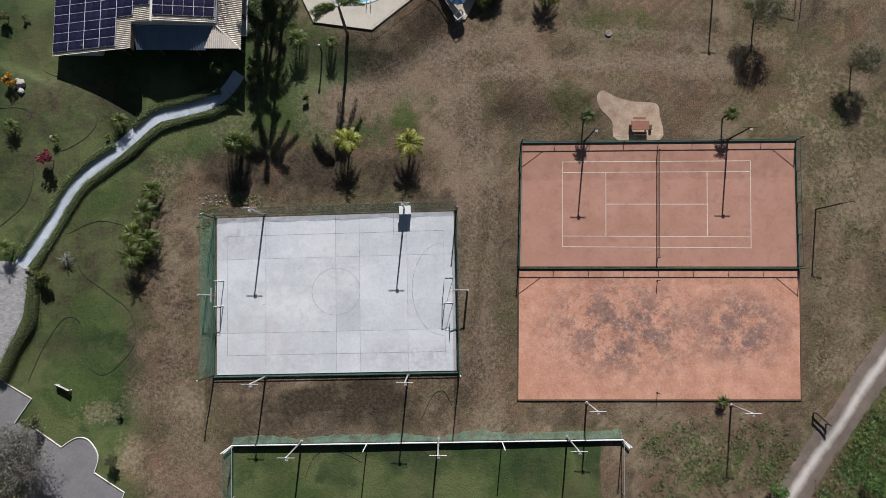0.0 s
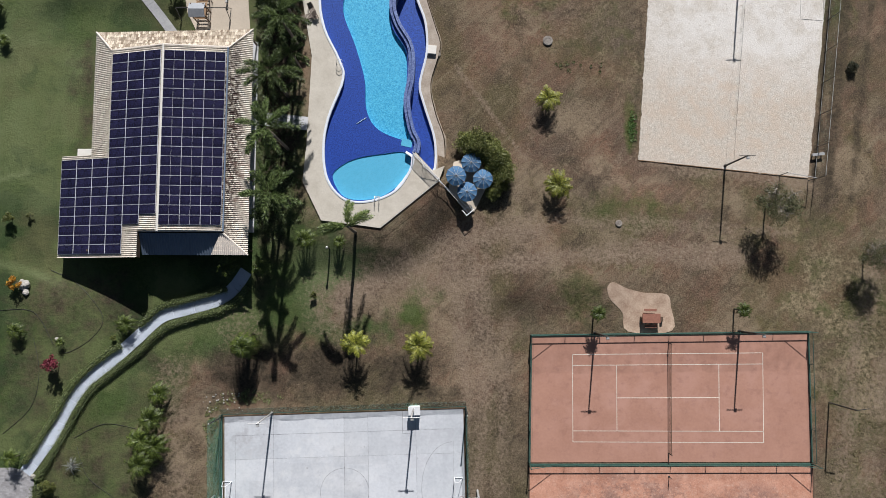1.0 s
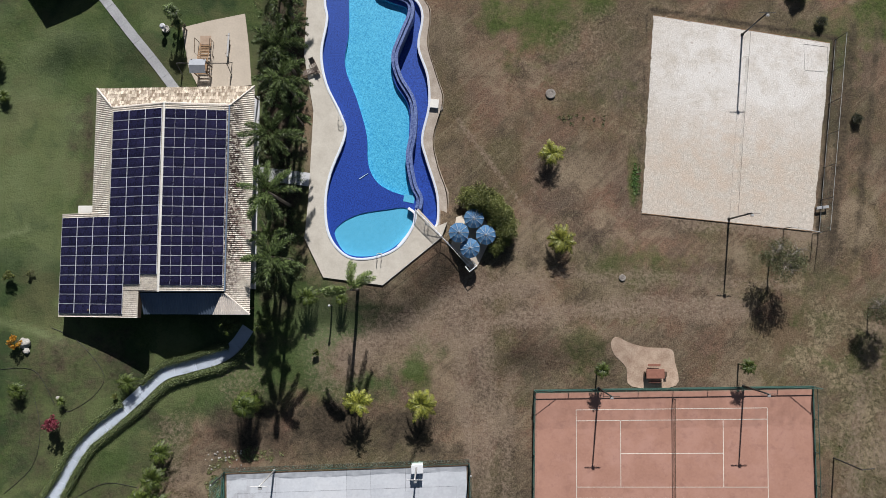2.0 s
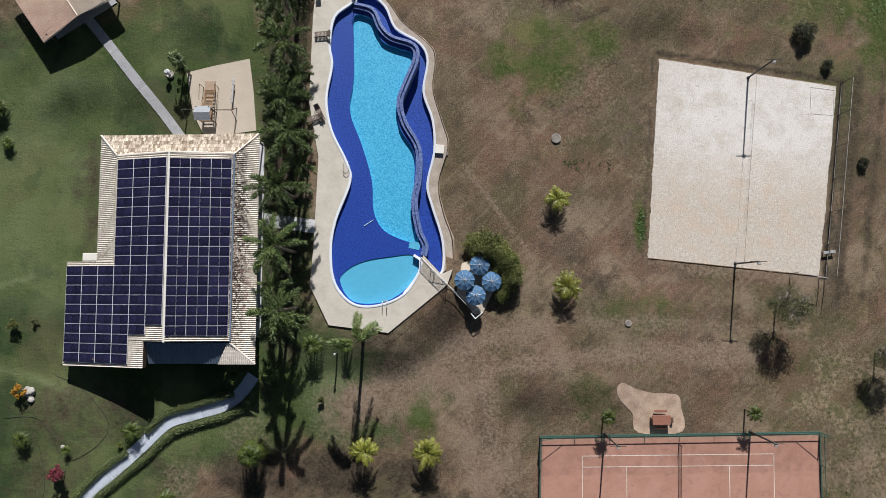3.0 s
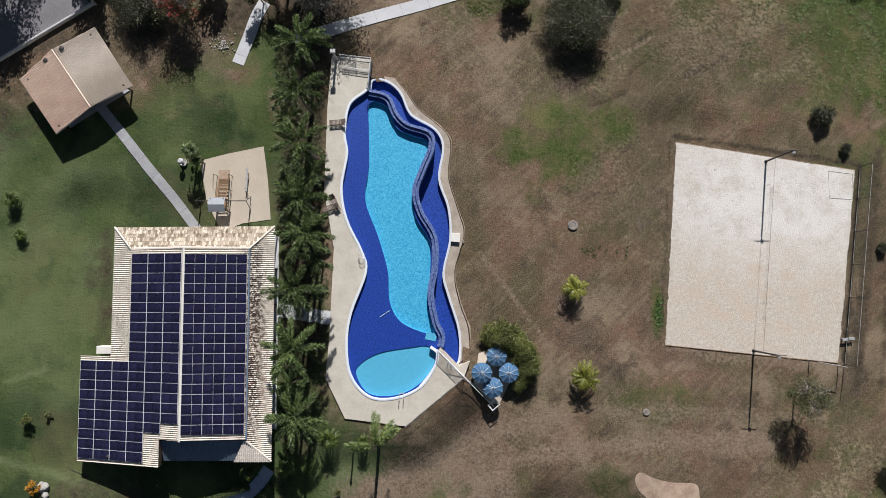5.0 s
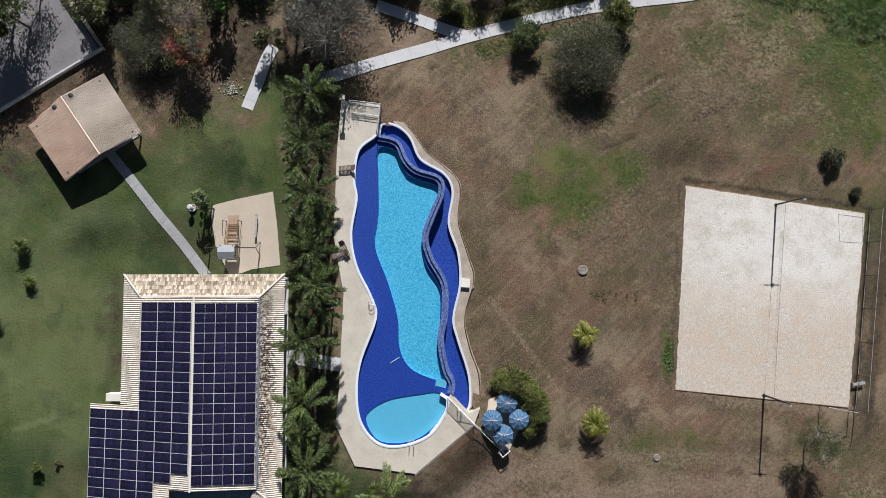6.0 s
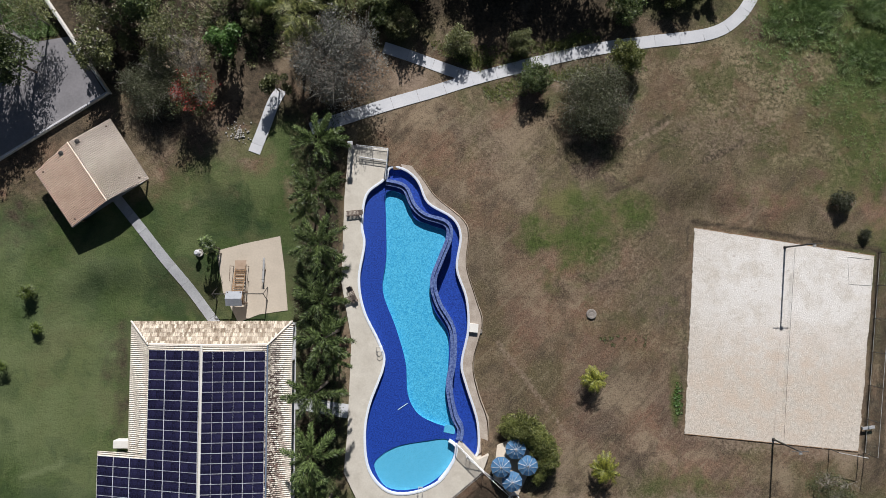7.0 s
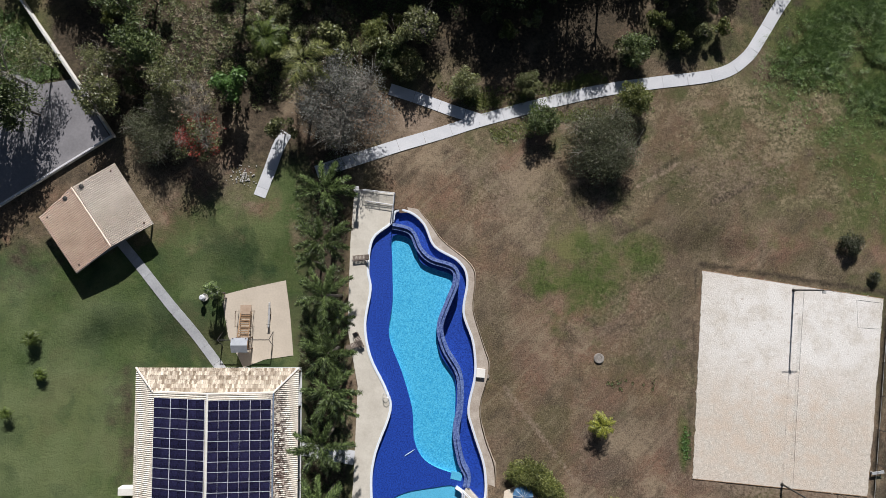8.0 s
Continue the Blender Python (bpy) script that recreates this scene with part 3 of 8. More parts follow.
gx, gy = steps(-66, 70, 0.42), steps(-34, 106, 0.42)
X, Y = np.meshgrid(gx, gy)
X, Y = X.ravel(), Y.ravel()
WOB = np.array([noise.noise((x * 0.16, y * 0.16, 0)) * 2.2 + noise.noise((x * 0.6, y * 0.6, 3)) * 0.9 for x, y in zip(X, Y)])
Z = np.array([noise.noise((x * 0.35, y * 0.35, 7)) * 0.03 for x, y in zip(X, Y)]) - 0.02
Z += height(X, Y)
lawn = soft(X, Y, LAWN, 5.0, WOB)
for c, rx, ry, w in (((-24.5, 72.5), 4.5, 3.0, 0.6), ((-20.5, 68.5), 2.2, 4.5, 0.55), ((-8.5, 21.0), 5, 3.5, 0.6), ((-3.5, 22.5), 5, 5, 0.85)):
    lawn = lawn * (1 - w * blob(X, Y, c, rx, ry, WOB))
lawn = np.maximum(lawn, soft(X, Y, FIELD, 0.5, WOB * 0.1))
weeds = np.zeros(X.shape)
for c, rx, ry, w in (((14.59, 67.52), 5.5, 3.4, 0.9), ((20.17, 66.35), 5.5, 3.2, 0.82), ((9.96, 63.21), 4.4, 3.4, 0.8), ((14.83, 62.52), 6.5, 4.5, 0.76), ((16.98, 65.30), 6, 4, 0.7), ((50.00, 82.08), 13, 9, 0.85), ((53.94, 72.65), 8, 9, 0.75), ((51.77, 61.87), 6, 8, 0.5), ((40.53, 82.72), 9, 6, 0.55), ((-15.21, 18.17), 4, 5, 0.6), ((27.20, 100.11), 14, 6, 0.5), ((-54.98, 93.27), 9, 9, 1.0), ((-51.48, 89.11), 5, 5, 0.9), ((48.87, 94.41), 20, 17, 1.0), ((43.32, 83.44), 16, 8, 0.6), ((52.44, 76.98), 8, 10, 0.5), ((19.14, -18.45), 12, 2.5, 0.45), ((-0.03, 19.61), 3, 3, 0.5), ((26.45, 42.75), 1.0, 4, 0.8),
                     ((-23.88, 4.52), 1.6, 8, 0.5), ((9.91, 96.42), 30, 9, 0.35), ((33.39, -18.72), 8, 4, 0.25), ((57.49, -22.05), 9, 12, 0.7), ((-8.56, 89.61), 8, 6, 0.5), ((32.15, 31.26), 10, 6, 0.2)):
    weeds = np.maximum(weeds, w * blob(X, Y, c, rx, ry, WOB))
for c, rx, ry, w in (((50, 76), 9, 11, 0.95), ((44, 83), 11, 6, 0.8), ((36, 83), 8, 4, 0.4), ((57, 66), 6, 9, 0.6), ((41, 73), 6, 4, 0.4), ((12, 80), 7, 3, 0.4), ((28, 33), 9, 4, 0.45), ((20, 22), 4, 5, 0.5), ((26, 26), 5, 2.5, 0.35), ((38, 68), 6, 2, 0.4), ((-24.5, 73.5), 5, 4, 0.4), ((27, 94.5), 8, 4, 0.95), ((63, -14), 8, 14, 0.8), ((12, 60), 5, 6, 0.3), ((25, 56), 4, 7, 0.3), ((56, 86), 13, 13, 1.0), ((60, 72), 8, 13, 0.95), ((44, 88), 9, 5, 0.8), ((-0.5, 19.5), 3, 3, 0.8), ((55, 8), 3, 14, 0.3)):
    weeds = np.maximum(weeds, w * blob(X, Y, c, rx, ry, WOB))
bare = np.zeros(X.shape)
for line, width, w in (([(6.84, 25.24), (16.48, 27.06), (28.98, 27.45), (39.50, 27.17)], 1.7, 0.62), ([(-3.27, 24.99), (7.66, 25.79), (8.47, 14.23), (7.34, -1.83)], 2.2, 0.5), ([(-5.68, 23.21), (6.73, 24.91), (7.41, 30.58)], 2.0, 0.5), ([(10.35, -17.51), (9.61, 1.40)], 2.2, 0.45),
                       ([(21.52, 74.79), (26.57, 77.64)], 0.4, 0.5), ([(-29.24, 13.17), (-27.41, -4.31), (-27.17, -25.21)], 2.6, 0.35), ([(4.55, 50.37), (12.76, 39.45)], 0.35, 0.6),
                       ([(27.56, 39.08), (48.36, 36.47)], 1.3, 0.5), ([(-30.87, -13.55), (-25.87, -12.96), (-24.03, -23.97)], 2.5, 0.4),
                       ([(57.25, 26.17), (52.98, 12.34), (51.60, -3.76)], 2.0, 0.5), ([(57.48, 14.55), (53.66, -9.23)], 2.5, 0.45)):
    bare = np.maximum(bare, w * track(X, Y, line, width, WOB))
for line, width, w in (([(-9, 22.2), (-4, 24.2), (2, 27.2), (9, 29.6), (15, 30.0)], 2.3, 0.6), ([(4.6, 28.0), (5.2, 18.0), (6.5, 8.0)], 1.2, 0.55), ([(8.6, 28.5), (8.4, 12.0)], 1.0, 0.5), ([(12, 31.5), (30, 31.0), (46, 30.0)], 1.2, 0.42), ([(10.5, 21.5), (12.2, 34.0), (14.5, 44.0)], 0.8, 0.3), ([(10.8, 20.0), (10.2, 2.0), (10.0, -14.0)], 1.5, 0.42)):
    bare = np.maximum(bare, w * track(X, Y, line, width, WOB))
for c, rx, ry, w in (((7.30, 24.07), 2.6, 2.2, 0.7), ((-5.76, 82.83), 4, 2.2, 0.9), ((-25.09, -14.92), 2.0, 2.5, 0.5), ((-31.5, -20.5), 3.0, 3.0, 0.6), ((-10.5, 21), 5, 6, 0.36), ((-21, 18.5), 4, 3, 0.3), ((-35.5, -15.5), 3.5, 1.6, 0.4), ((32.94, 76.23), 9, 5, 0.35), ((5.36, 74.79), 9, 5, 0.3), ((22.37, 58.79), 10, 8, 0.25), ((21.83, 40.11), 8, 6, 0.2)):
    bare = np.maximum(bare, w * blob(X, Y, c, rx, ry, WOB))
# Dark soil and litter, plus shade under wood and palms painted into the ground.
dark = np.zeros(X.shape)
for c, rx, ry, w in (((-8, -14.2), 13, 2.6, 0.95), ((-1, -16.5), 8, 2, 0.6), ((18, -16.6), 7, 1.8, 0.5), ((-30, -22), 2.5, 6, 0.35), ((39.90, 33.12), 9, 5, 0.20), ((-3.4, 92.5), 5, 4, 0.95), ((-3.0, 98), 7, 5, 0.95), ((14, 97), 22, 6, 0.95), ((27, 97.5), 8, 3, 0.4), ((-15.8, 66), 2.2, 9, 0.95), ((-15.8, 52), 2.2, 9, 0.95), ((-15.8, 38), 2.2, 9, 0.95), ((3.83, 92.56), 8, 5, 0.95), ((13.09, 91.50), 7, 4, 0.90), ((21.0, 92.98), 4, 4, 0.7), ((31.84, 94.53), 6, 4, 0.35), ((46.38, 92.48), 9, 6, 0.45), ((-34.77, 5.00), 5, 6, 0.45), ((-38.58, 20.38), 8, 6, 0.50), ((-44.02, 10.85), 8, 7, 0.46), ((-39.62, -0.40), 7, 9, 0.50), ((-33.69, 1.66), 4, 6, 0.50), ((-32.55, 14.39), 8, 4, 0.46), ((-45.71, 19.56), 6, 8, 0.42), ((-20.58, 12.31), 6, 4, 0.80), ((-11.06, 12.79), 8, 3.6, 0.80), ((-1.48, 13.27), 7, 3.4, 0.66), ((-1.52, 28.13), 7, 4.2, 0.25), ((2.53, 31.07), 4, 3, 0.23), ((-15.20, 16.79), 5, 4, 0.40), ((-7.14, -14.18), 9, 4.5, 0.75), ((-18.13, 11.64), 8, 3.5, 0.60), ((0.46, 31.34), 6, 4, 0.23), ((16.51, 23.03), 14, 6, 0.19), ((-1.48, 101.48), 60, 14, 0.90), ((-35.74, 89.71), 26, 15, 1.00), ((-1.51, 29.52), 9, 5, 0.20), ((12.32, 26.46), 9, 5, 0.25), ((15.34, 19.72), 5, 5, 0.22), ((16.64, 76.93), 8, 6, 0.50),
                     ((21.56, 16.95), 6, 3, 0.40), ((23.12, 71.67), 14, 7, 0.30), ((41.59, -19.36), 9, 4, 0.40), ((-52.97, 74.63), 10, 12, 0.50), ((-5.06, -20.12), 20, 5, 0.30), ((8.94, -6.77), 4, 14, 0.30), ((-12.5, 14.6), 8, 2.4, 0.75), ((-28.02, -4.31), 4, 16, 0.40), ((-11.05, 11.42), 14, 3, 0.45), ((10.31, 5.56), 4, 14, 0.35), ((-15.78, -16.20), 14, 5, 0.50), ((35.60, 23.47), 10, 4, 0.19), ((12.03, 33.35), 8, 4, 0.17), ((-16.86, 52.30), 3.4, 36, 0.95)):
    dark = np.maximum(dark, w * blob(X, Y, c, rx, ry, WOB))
# The widest strip paints the leafless grey tree's shade into the ground.
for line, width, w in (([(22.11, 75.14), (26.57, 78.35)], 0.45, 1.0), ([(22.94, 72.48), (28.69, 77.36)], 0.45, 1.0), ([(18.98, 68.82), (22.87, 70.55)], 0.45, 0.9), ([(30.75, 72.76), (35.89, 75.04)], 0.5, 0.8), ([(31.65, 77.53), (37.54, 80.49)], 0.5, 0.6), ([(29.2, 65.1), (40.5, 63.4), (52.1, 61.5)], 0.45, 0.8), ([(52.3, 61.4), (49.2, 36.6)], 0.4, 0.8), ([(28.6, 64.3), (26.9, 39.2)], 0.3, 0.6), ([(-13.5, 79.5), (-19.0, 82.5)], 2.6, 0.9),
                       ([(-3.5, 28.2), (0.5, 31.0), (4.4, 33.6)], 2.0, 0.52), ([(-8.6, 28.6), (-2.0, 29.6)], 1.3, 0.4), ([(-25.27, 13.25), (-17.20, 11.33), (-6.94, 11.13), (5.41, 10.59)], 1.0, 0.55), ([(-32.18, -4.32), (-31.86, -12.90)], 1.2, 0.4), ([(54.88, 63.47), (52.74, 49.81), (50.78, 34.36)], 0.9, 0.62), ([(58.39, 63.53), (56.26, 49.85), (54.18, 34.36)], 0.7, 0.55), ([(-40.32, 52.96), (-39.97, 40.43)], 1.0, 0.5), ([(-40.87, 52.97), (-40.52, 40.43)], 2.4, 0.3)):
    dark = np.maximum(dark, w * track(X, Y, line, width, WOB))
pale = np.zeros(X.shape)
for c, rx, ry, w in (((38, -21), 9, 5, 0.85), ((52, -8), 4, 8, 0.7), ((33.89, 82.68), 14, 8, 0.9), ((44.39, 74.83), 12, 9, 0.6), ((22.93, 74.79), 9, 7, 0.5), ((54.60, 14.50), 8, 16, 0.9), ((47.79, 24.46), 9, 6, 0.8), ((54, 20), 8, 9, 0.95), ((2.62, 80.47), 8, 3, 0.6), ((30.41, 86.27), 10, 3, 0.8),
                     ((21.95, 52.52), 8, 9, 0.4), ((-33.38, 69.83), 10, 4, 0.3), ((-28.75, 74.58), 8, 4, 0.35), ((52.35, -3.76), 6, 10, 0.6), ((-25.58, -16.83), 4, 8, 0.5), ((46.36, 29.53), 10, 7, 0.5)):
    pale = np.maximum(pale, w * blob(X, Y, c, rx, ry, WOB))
mown = np.zeros(X.shape)
for c, rx, ry, w in (((-48.55, 50.15), 13, 14, 1.0), ((-50.06, 38.73), 10, 8, 0.8), ((-41.65, 59.25), 9, 6, 0.6), ((-33.04, 64.50), 6, 5, 0.5), ((-48.38, 48.60), 8, 8, 0.8), ((-10.5, 23), 5, 7, 0.9), ((-22, 14), 6, 4, 0.6)):
    mown = np.maximum(mown, w * blob(X, Y, c, rx, ry, WOB))
for line in ([(-53.42, 34.70), (-48.32, 35.97), (-46.12, 36.98), (-44.02, 37.90)], [(-51.71, 26.40), (-46.68, 25.11), (-42.13, 23.18)]):
    mown = np.maximum(mown, 1.6 * track(X, Y, line, 0.5, WOB * 0.4))
nx, ny = len(gx), len(gy)
I, J = np.meshgrid(np.arange(nx - 1), np.arange(ny - 1))
I, J = I.ravel(), J.ravel()
cxs, cys = (gx[I] + gx[I + 1]) / 2, (gy[J] + gy[J + 1]) / 2
odd, far = inside(cxs, cys, DECK)
keep = ~(odd & (far > 0.65))
I, J = I[keep], J[keep]
me = bpy.data.meshes.new("ground")
me.from_pydata(np.stack([X, Y, Z], 1).tolist(), [], np.stack([J * nx + I, J * nx + I + 1, (J + 1) * nx + I + 1, (J + 1) * nx + I], 1).tolist())
zone = me.color_attributes.new("zone", "FLOAT_COLOR", "POINT")
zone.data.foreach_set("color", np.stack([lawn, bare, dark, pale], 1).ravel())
olive = me.attributes.new("weeds", "FLOAT", "POINT")
olive.data.foreach_set("value", weeds)
fresh = me.attributes.new("mown", "FLOAT", "POINT")
fresh.data.foreach_set("value", mown)
me.polygons.foreach_set("use_smooth", [True] * len(me.polygons))


def ground_mat(name, blades=False):
    """Dry field, lawn, soil and mulch by zone, the last with tree shade painted in; with blades, each tuft has a tone
    of its own.
    """
    m = bpy.data.materials.new(name)
    m.use_nodes = True
    n, l = m.node_tree.nodes, m.node_tree.links
    bsdf, tc, att, sep = n["Principled BSDF"], n.new("ShaderNodeTexCoord"), n.new("ShaderNodeAttribute"), n.new("ShaderNodeSeparateColor")
    att.attribute_name = "zone"
    l.new(att.outputs["Color"], sep.inputs[0])

    def tex(scale, detail, rough=0.6):
        t = n.new("ShaderNodeTexNoise")
        t.inputs["Scale"].default_value, t.inputs["Detail"].default_value, t.inputs["Roughness"].default_value = scale, detail, rough
        l.new(tc.outputs["Object"], t.inputs["Vector"])
        return t.outputs[0]

    def span(v, a, b, c=0.0, d=1.0):
        r = n.new("ShaderNodeMapRange")
        for k, w in zip(("From Min", "From Max", "To Min", "To Max"), (a, b, c, d)):
            r.inputs[k].default_value = w
        l.new(v, r.inputs["Value"])
        return r.outputs[0]

    def mix(f, a, b):
        x = n.new("ShaderNodeMix")
        x.data_type = "RGBA"
        l.new(f, x.inputs["Factor"])
        for k, c in (("A", a), ("B", b)):
            if isinstance(c, tuple):
                x.inputs[k].default_value = (*c, 1)
            else:
                l.new(c, x.inputs[k])
        return x.outputs["Result"]

    def edge(v, grain):
        s = n.new("ShaderNodeMath")
        s.operation = "MULTIPLY_ADD"
        l.new(span(grain, 0.3, 0.7, -0.32, 0.32), s.inputs[0])
        s.inputs[1].default_value = 1.0
        l.new(v, s.inputs[2])
        c = span(s.outputs[0], 0.2, 0.8)
        lo = n.new("ShaderNodeMath")
        lo.operation = "MULTIPLY"
        l.new(c, lo.inputs[0])
        l.new(span(v, 0.0, 0.15), lo.inputs[1])
        return lo.outputs[0]
    wide, mid, fine, tiny = tex(0.07, 4), tex(0.5, 6, 0.65), tex(2.6, 6, 0.7), tex(7.0, 4, 0.7)
    warp = n.new("ShaderNodeVectorMath")
    warp.operation = "MULTIPLY_ADD"
    wob = n.new("ShaderNodeTexNoise")
    wob.inputs["Scale"].default_value, wob.inputs["Detail"].default_value = 0.35, 5
    l.new(tc.outputs["Object"], wob.inputs["Vector"])
    l.new(wob.outputs["Color"], warp.inputs[0])
    warp.inputs[1].default_value = (4.5, 4.5, 0)
    l.new(tc.outputs["Object"], warp.inputs[2])

    def patch(scale, detail, low, high, most, seed, rough=0.62):
        """Ragged patches: noise read through a warped plan."""
        t = n.new("ShaderNodeTexNoise")
        t.noise_dimensions = "4D"
        t.inputs["W"].default_value = seed
        t.inputs["Scale"].default_value, t.inputs["Detail"].default_value, t.inputs["Roughness"].default_value = scale, detail, rough
        l.new(warp.outputs[0], t.inputs["Vector"])
        return span(t.outputs[0], low, high, 0.0, most)
    straw = mix(span(fine, 0.34, 0.66), (0.075, 0.051, 0.035), (0.206, 0.150, 0.098))
    straw = mix(patch(0.09, 7, 0.43, 0.57, 0.85, 1.3), straw, (0.196, 0.112, 0.078))
    straw = mix(patch(0.16, 7, 0.46, 0.66, 0.7, 4.1), straw, (0.098, 0.078, 0.065))
    straw = mix(patch(0.10, 8, 0.48, 0.62, 0.75, 7.7, 0.66), straw, (0.092, 0.092, 0.036))
    straw = mix(patch(0.2, 7, 0.48, 0.63, 0.8, 2.9), straw, (0.268, 0.205, 0.142))
    straw = mix(patch(0.33, 7, 0.52, 0.66, 0.7, 9.2), straw, (0.050, 0.037, 0.027))
    straw = mix(patch(0.05, 5, 0.48, 0.60, 0.5, 5.5), straw, (0.072, 0.056, 0.039))
    straw = mix(span(tiny, 0.51, 0.66, 0.0, 0.6), straw, (0.235, 0.192, 0.130))
    straw = mix(span(tiny, 0.48, 0.35, 0.0, 0.62), straw, (0.032, 0.025, 0.018))
    turn, streak = n.new("ShaderNodeMapping"), n.new("ShaderNodeTexNoise")
    turn.vector_type = "TEXTURE"
    turn.inputs["Rotation"].default_value, turn.inputs["Scale"].default_value = (0, 0, 0.75), (5.0, 0.55, 1)
    streak.inputs["Scale"].default_value, streak.inputs["Detail"].default_value = 1.0, 5
    l.new(tc.outputs["Object"], turn.inputs["Vector"])
    l.new(turn.outputs[0], streak.inputs["Vector"])
    straw = mix(span(streak.outputs[0], 0.52, 0.68, 0.0, 0.38), straw, (0.078, 0.064, 0.044))
    straw = mix(span(streak.outputs[0], 0.44, 0.30, 0.0, 0.32), straw, (0.235, 0.202, 0.138))
    grass = mix(span(fine, 0.3, 0.7), (0.037, 0.060, 0.019), (0.073, 0.104, 0.034))
    grass = mix(patch(0.12, 6, 0.47, 0.58, 0.9, 3.3, 0.55), grass, (0.108, 0.130, 0.054))
    grass = mix(patch(0.15, 6, 0.49, 0.60, 0.85, 6.6, 0.55), grass, (0.026, 0.047, 0.019))
    grass = mix(patch(0.11, 7, 0.51, 0.62, 0.5, 8.8), grass, (0.102, 0.092, 0.048))
    grass = mix(patch(0.35, 6, 0.52, 0.68, 0.4, 1.9), grass, (0.062, 0.100, 0.034))
    cut = n.new("ShaderNodeAttribute")
    cut.attribute_name = "mown"
    light = n.new("ShaderNodeMath")
    light.operation = "MULTIPLY"
    l.new(cut.outputs["Fac"], light.inputs[0])
    l.new(patch(0.14, 5, 0.36, 0.62, 0.85, 15.5, 0.55), light.inputs[1])
    grass = mix(light.outputs[0], grass, (0.145, 0.172, 0.084))
    grass = mix(span(tiny, 0.55, 0.70, 0.0, 0.35), grass, (0.125, 0.148, 0.072))
    grass = mix(span(tiny, 0.45, 0.33, 0.0, 0.45), grass, (0.022, 0.034, 0.013))
    soil = mix(span(fine, 0.3, 0.7), (0.175, 0.128, 0.096), (0.275, 0.212, 0.160))
    # This dark colour doubles as painted shade below the wood and palm row.
    mulch_and_shade = mix(span(fine, 0.35, 0.65), (0.030, 0.026, 0.018), (0.090, 0.068, 0.048))
    grown = n.new("ShaderNodeAttribute")
    grown.attribute_name = "weeds"
    weed = mix(span(fine, 0.34, 0.66), (0.034, 0.050, 0.014), (0.094, 0.116, 0.036))
    weed = mix(patch(0.2, 7, 0.48, 0.60, 0.8, 21.3), weed, (0.150, 0.138, 0.062))
    weed = mix(patch(0.15, 6, 0.50, 0.62, 0.45, 22.7), weed, (0.050, 0.078, 0.020))
    weed = mix(span(tiny, 0.47, 0.34, 0.0, 0.6), weed, (0.024, 0.028, 0.012))
    straw = mix(edge(grown.outputs["Fac"], mid), straw, weed)
    col = mix(edge(sep.outputs[0], mid), straw, grass)
    col = mix(edge(sep.outputs[2], mid), col, mulch_and_shade)
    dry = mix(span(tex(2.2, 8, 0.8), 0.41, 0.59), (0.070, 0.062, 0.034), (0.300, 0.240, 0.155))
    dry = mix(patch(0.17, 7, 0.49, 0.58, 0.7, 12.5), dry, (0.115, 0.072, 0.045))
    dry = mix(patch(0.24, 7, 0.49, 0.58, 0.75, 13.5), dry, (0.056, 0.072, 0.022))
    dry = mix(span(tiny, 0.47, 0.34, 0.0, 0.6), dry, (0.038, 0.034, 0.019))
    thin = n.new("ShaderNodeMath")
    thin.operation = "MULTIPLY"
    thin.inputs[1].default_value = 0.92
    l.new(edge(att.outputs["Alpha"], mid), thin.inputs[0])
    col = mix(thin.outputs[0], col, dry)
    col = mix(edge(sep.outputs[1], fine), col, soil)
    if blades:
        geo, tone = n.new("ShaderNodeNewGeometry"), n.new("ShaderNodeHueSaturation")
        l.new(span(geo.outputs["Random Per Island"], 0.0, 1.0, 0.60, 1.85), tone.inputs["Value"])
        l.new(col, tone.inputs["Color"])
        col = tone.outputs[0]
    l.new(col, bsdf.inputs["Base Color"])
    bsdf.inputs["Roughness"].default_value = 0.95
    bsdf.inputs["Specular IOR Level"].default_value = 0.15
    bp = n.new("ShaderNodeBump")
    bp.inputs["Strength"].default_value, bp.inputs["Distance"].default_value = 0.9, 0.10
    clod = n.new("ShaderNodeMath")
    clod.operation = "MULTIPLY_ADD"
    clod.inputs[1].default_value = 0.5
    l.new(tiny, clod.inputs[0])
    l.new(fine, clod.inputs[2])
    l.new(clod.outputs[0], bp.inputs["Height"])
    l.new(bp.outputs[0], bsdf.inputs["Normal"])
    return m


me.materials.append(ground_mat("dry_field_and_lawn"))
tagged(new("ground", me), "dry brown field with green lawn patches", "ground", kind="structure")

# ---- courts, paths and paving ----
def slab(name, outline, z0, z1, material, label, category):
    return solid(name, Form().prism(outline, z0, z1), material, label, category, kind="structure")


def between(a, b, t):
    return (a[0] + (b[0] - a[0]) * t, a[1] + (b[1] - a[1]) * t)


def grid_point(q, u, v):
    """A place on a four-cornered outline (nw, ne, se, sw): u eastwards, v southwards, 0 to 1."""
    return between(between(q[0], q[1], u), between(q[3], q[2], u), v)


def marks(parent, q, lines, width, z, material, name="line"):
    """Painted lines on a court; each a run of (u, v) places."""
    for run in lines:
        part(name, Form().ribbon([grid_point(q, u, v) for u, v in run], width, z - 0.03, z), material, parent)


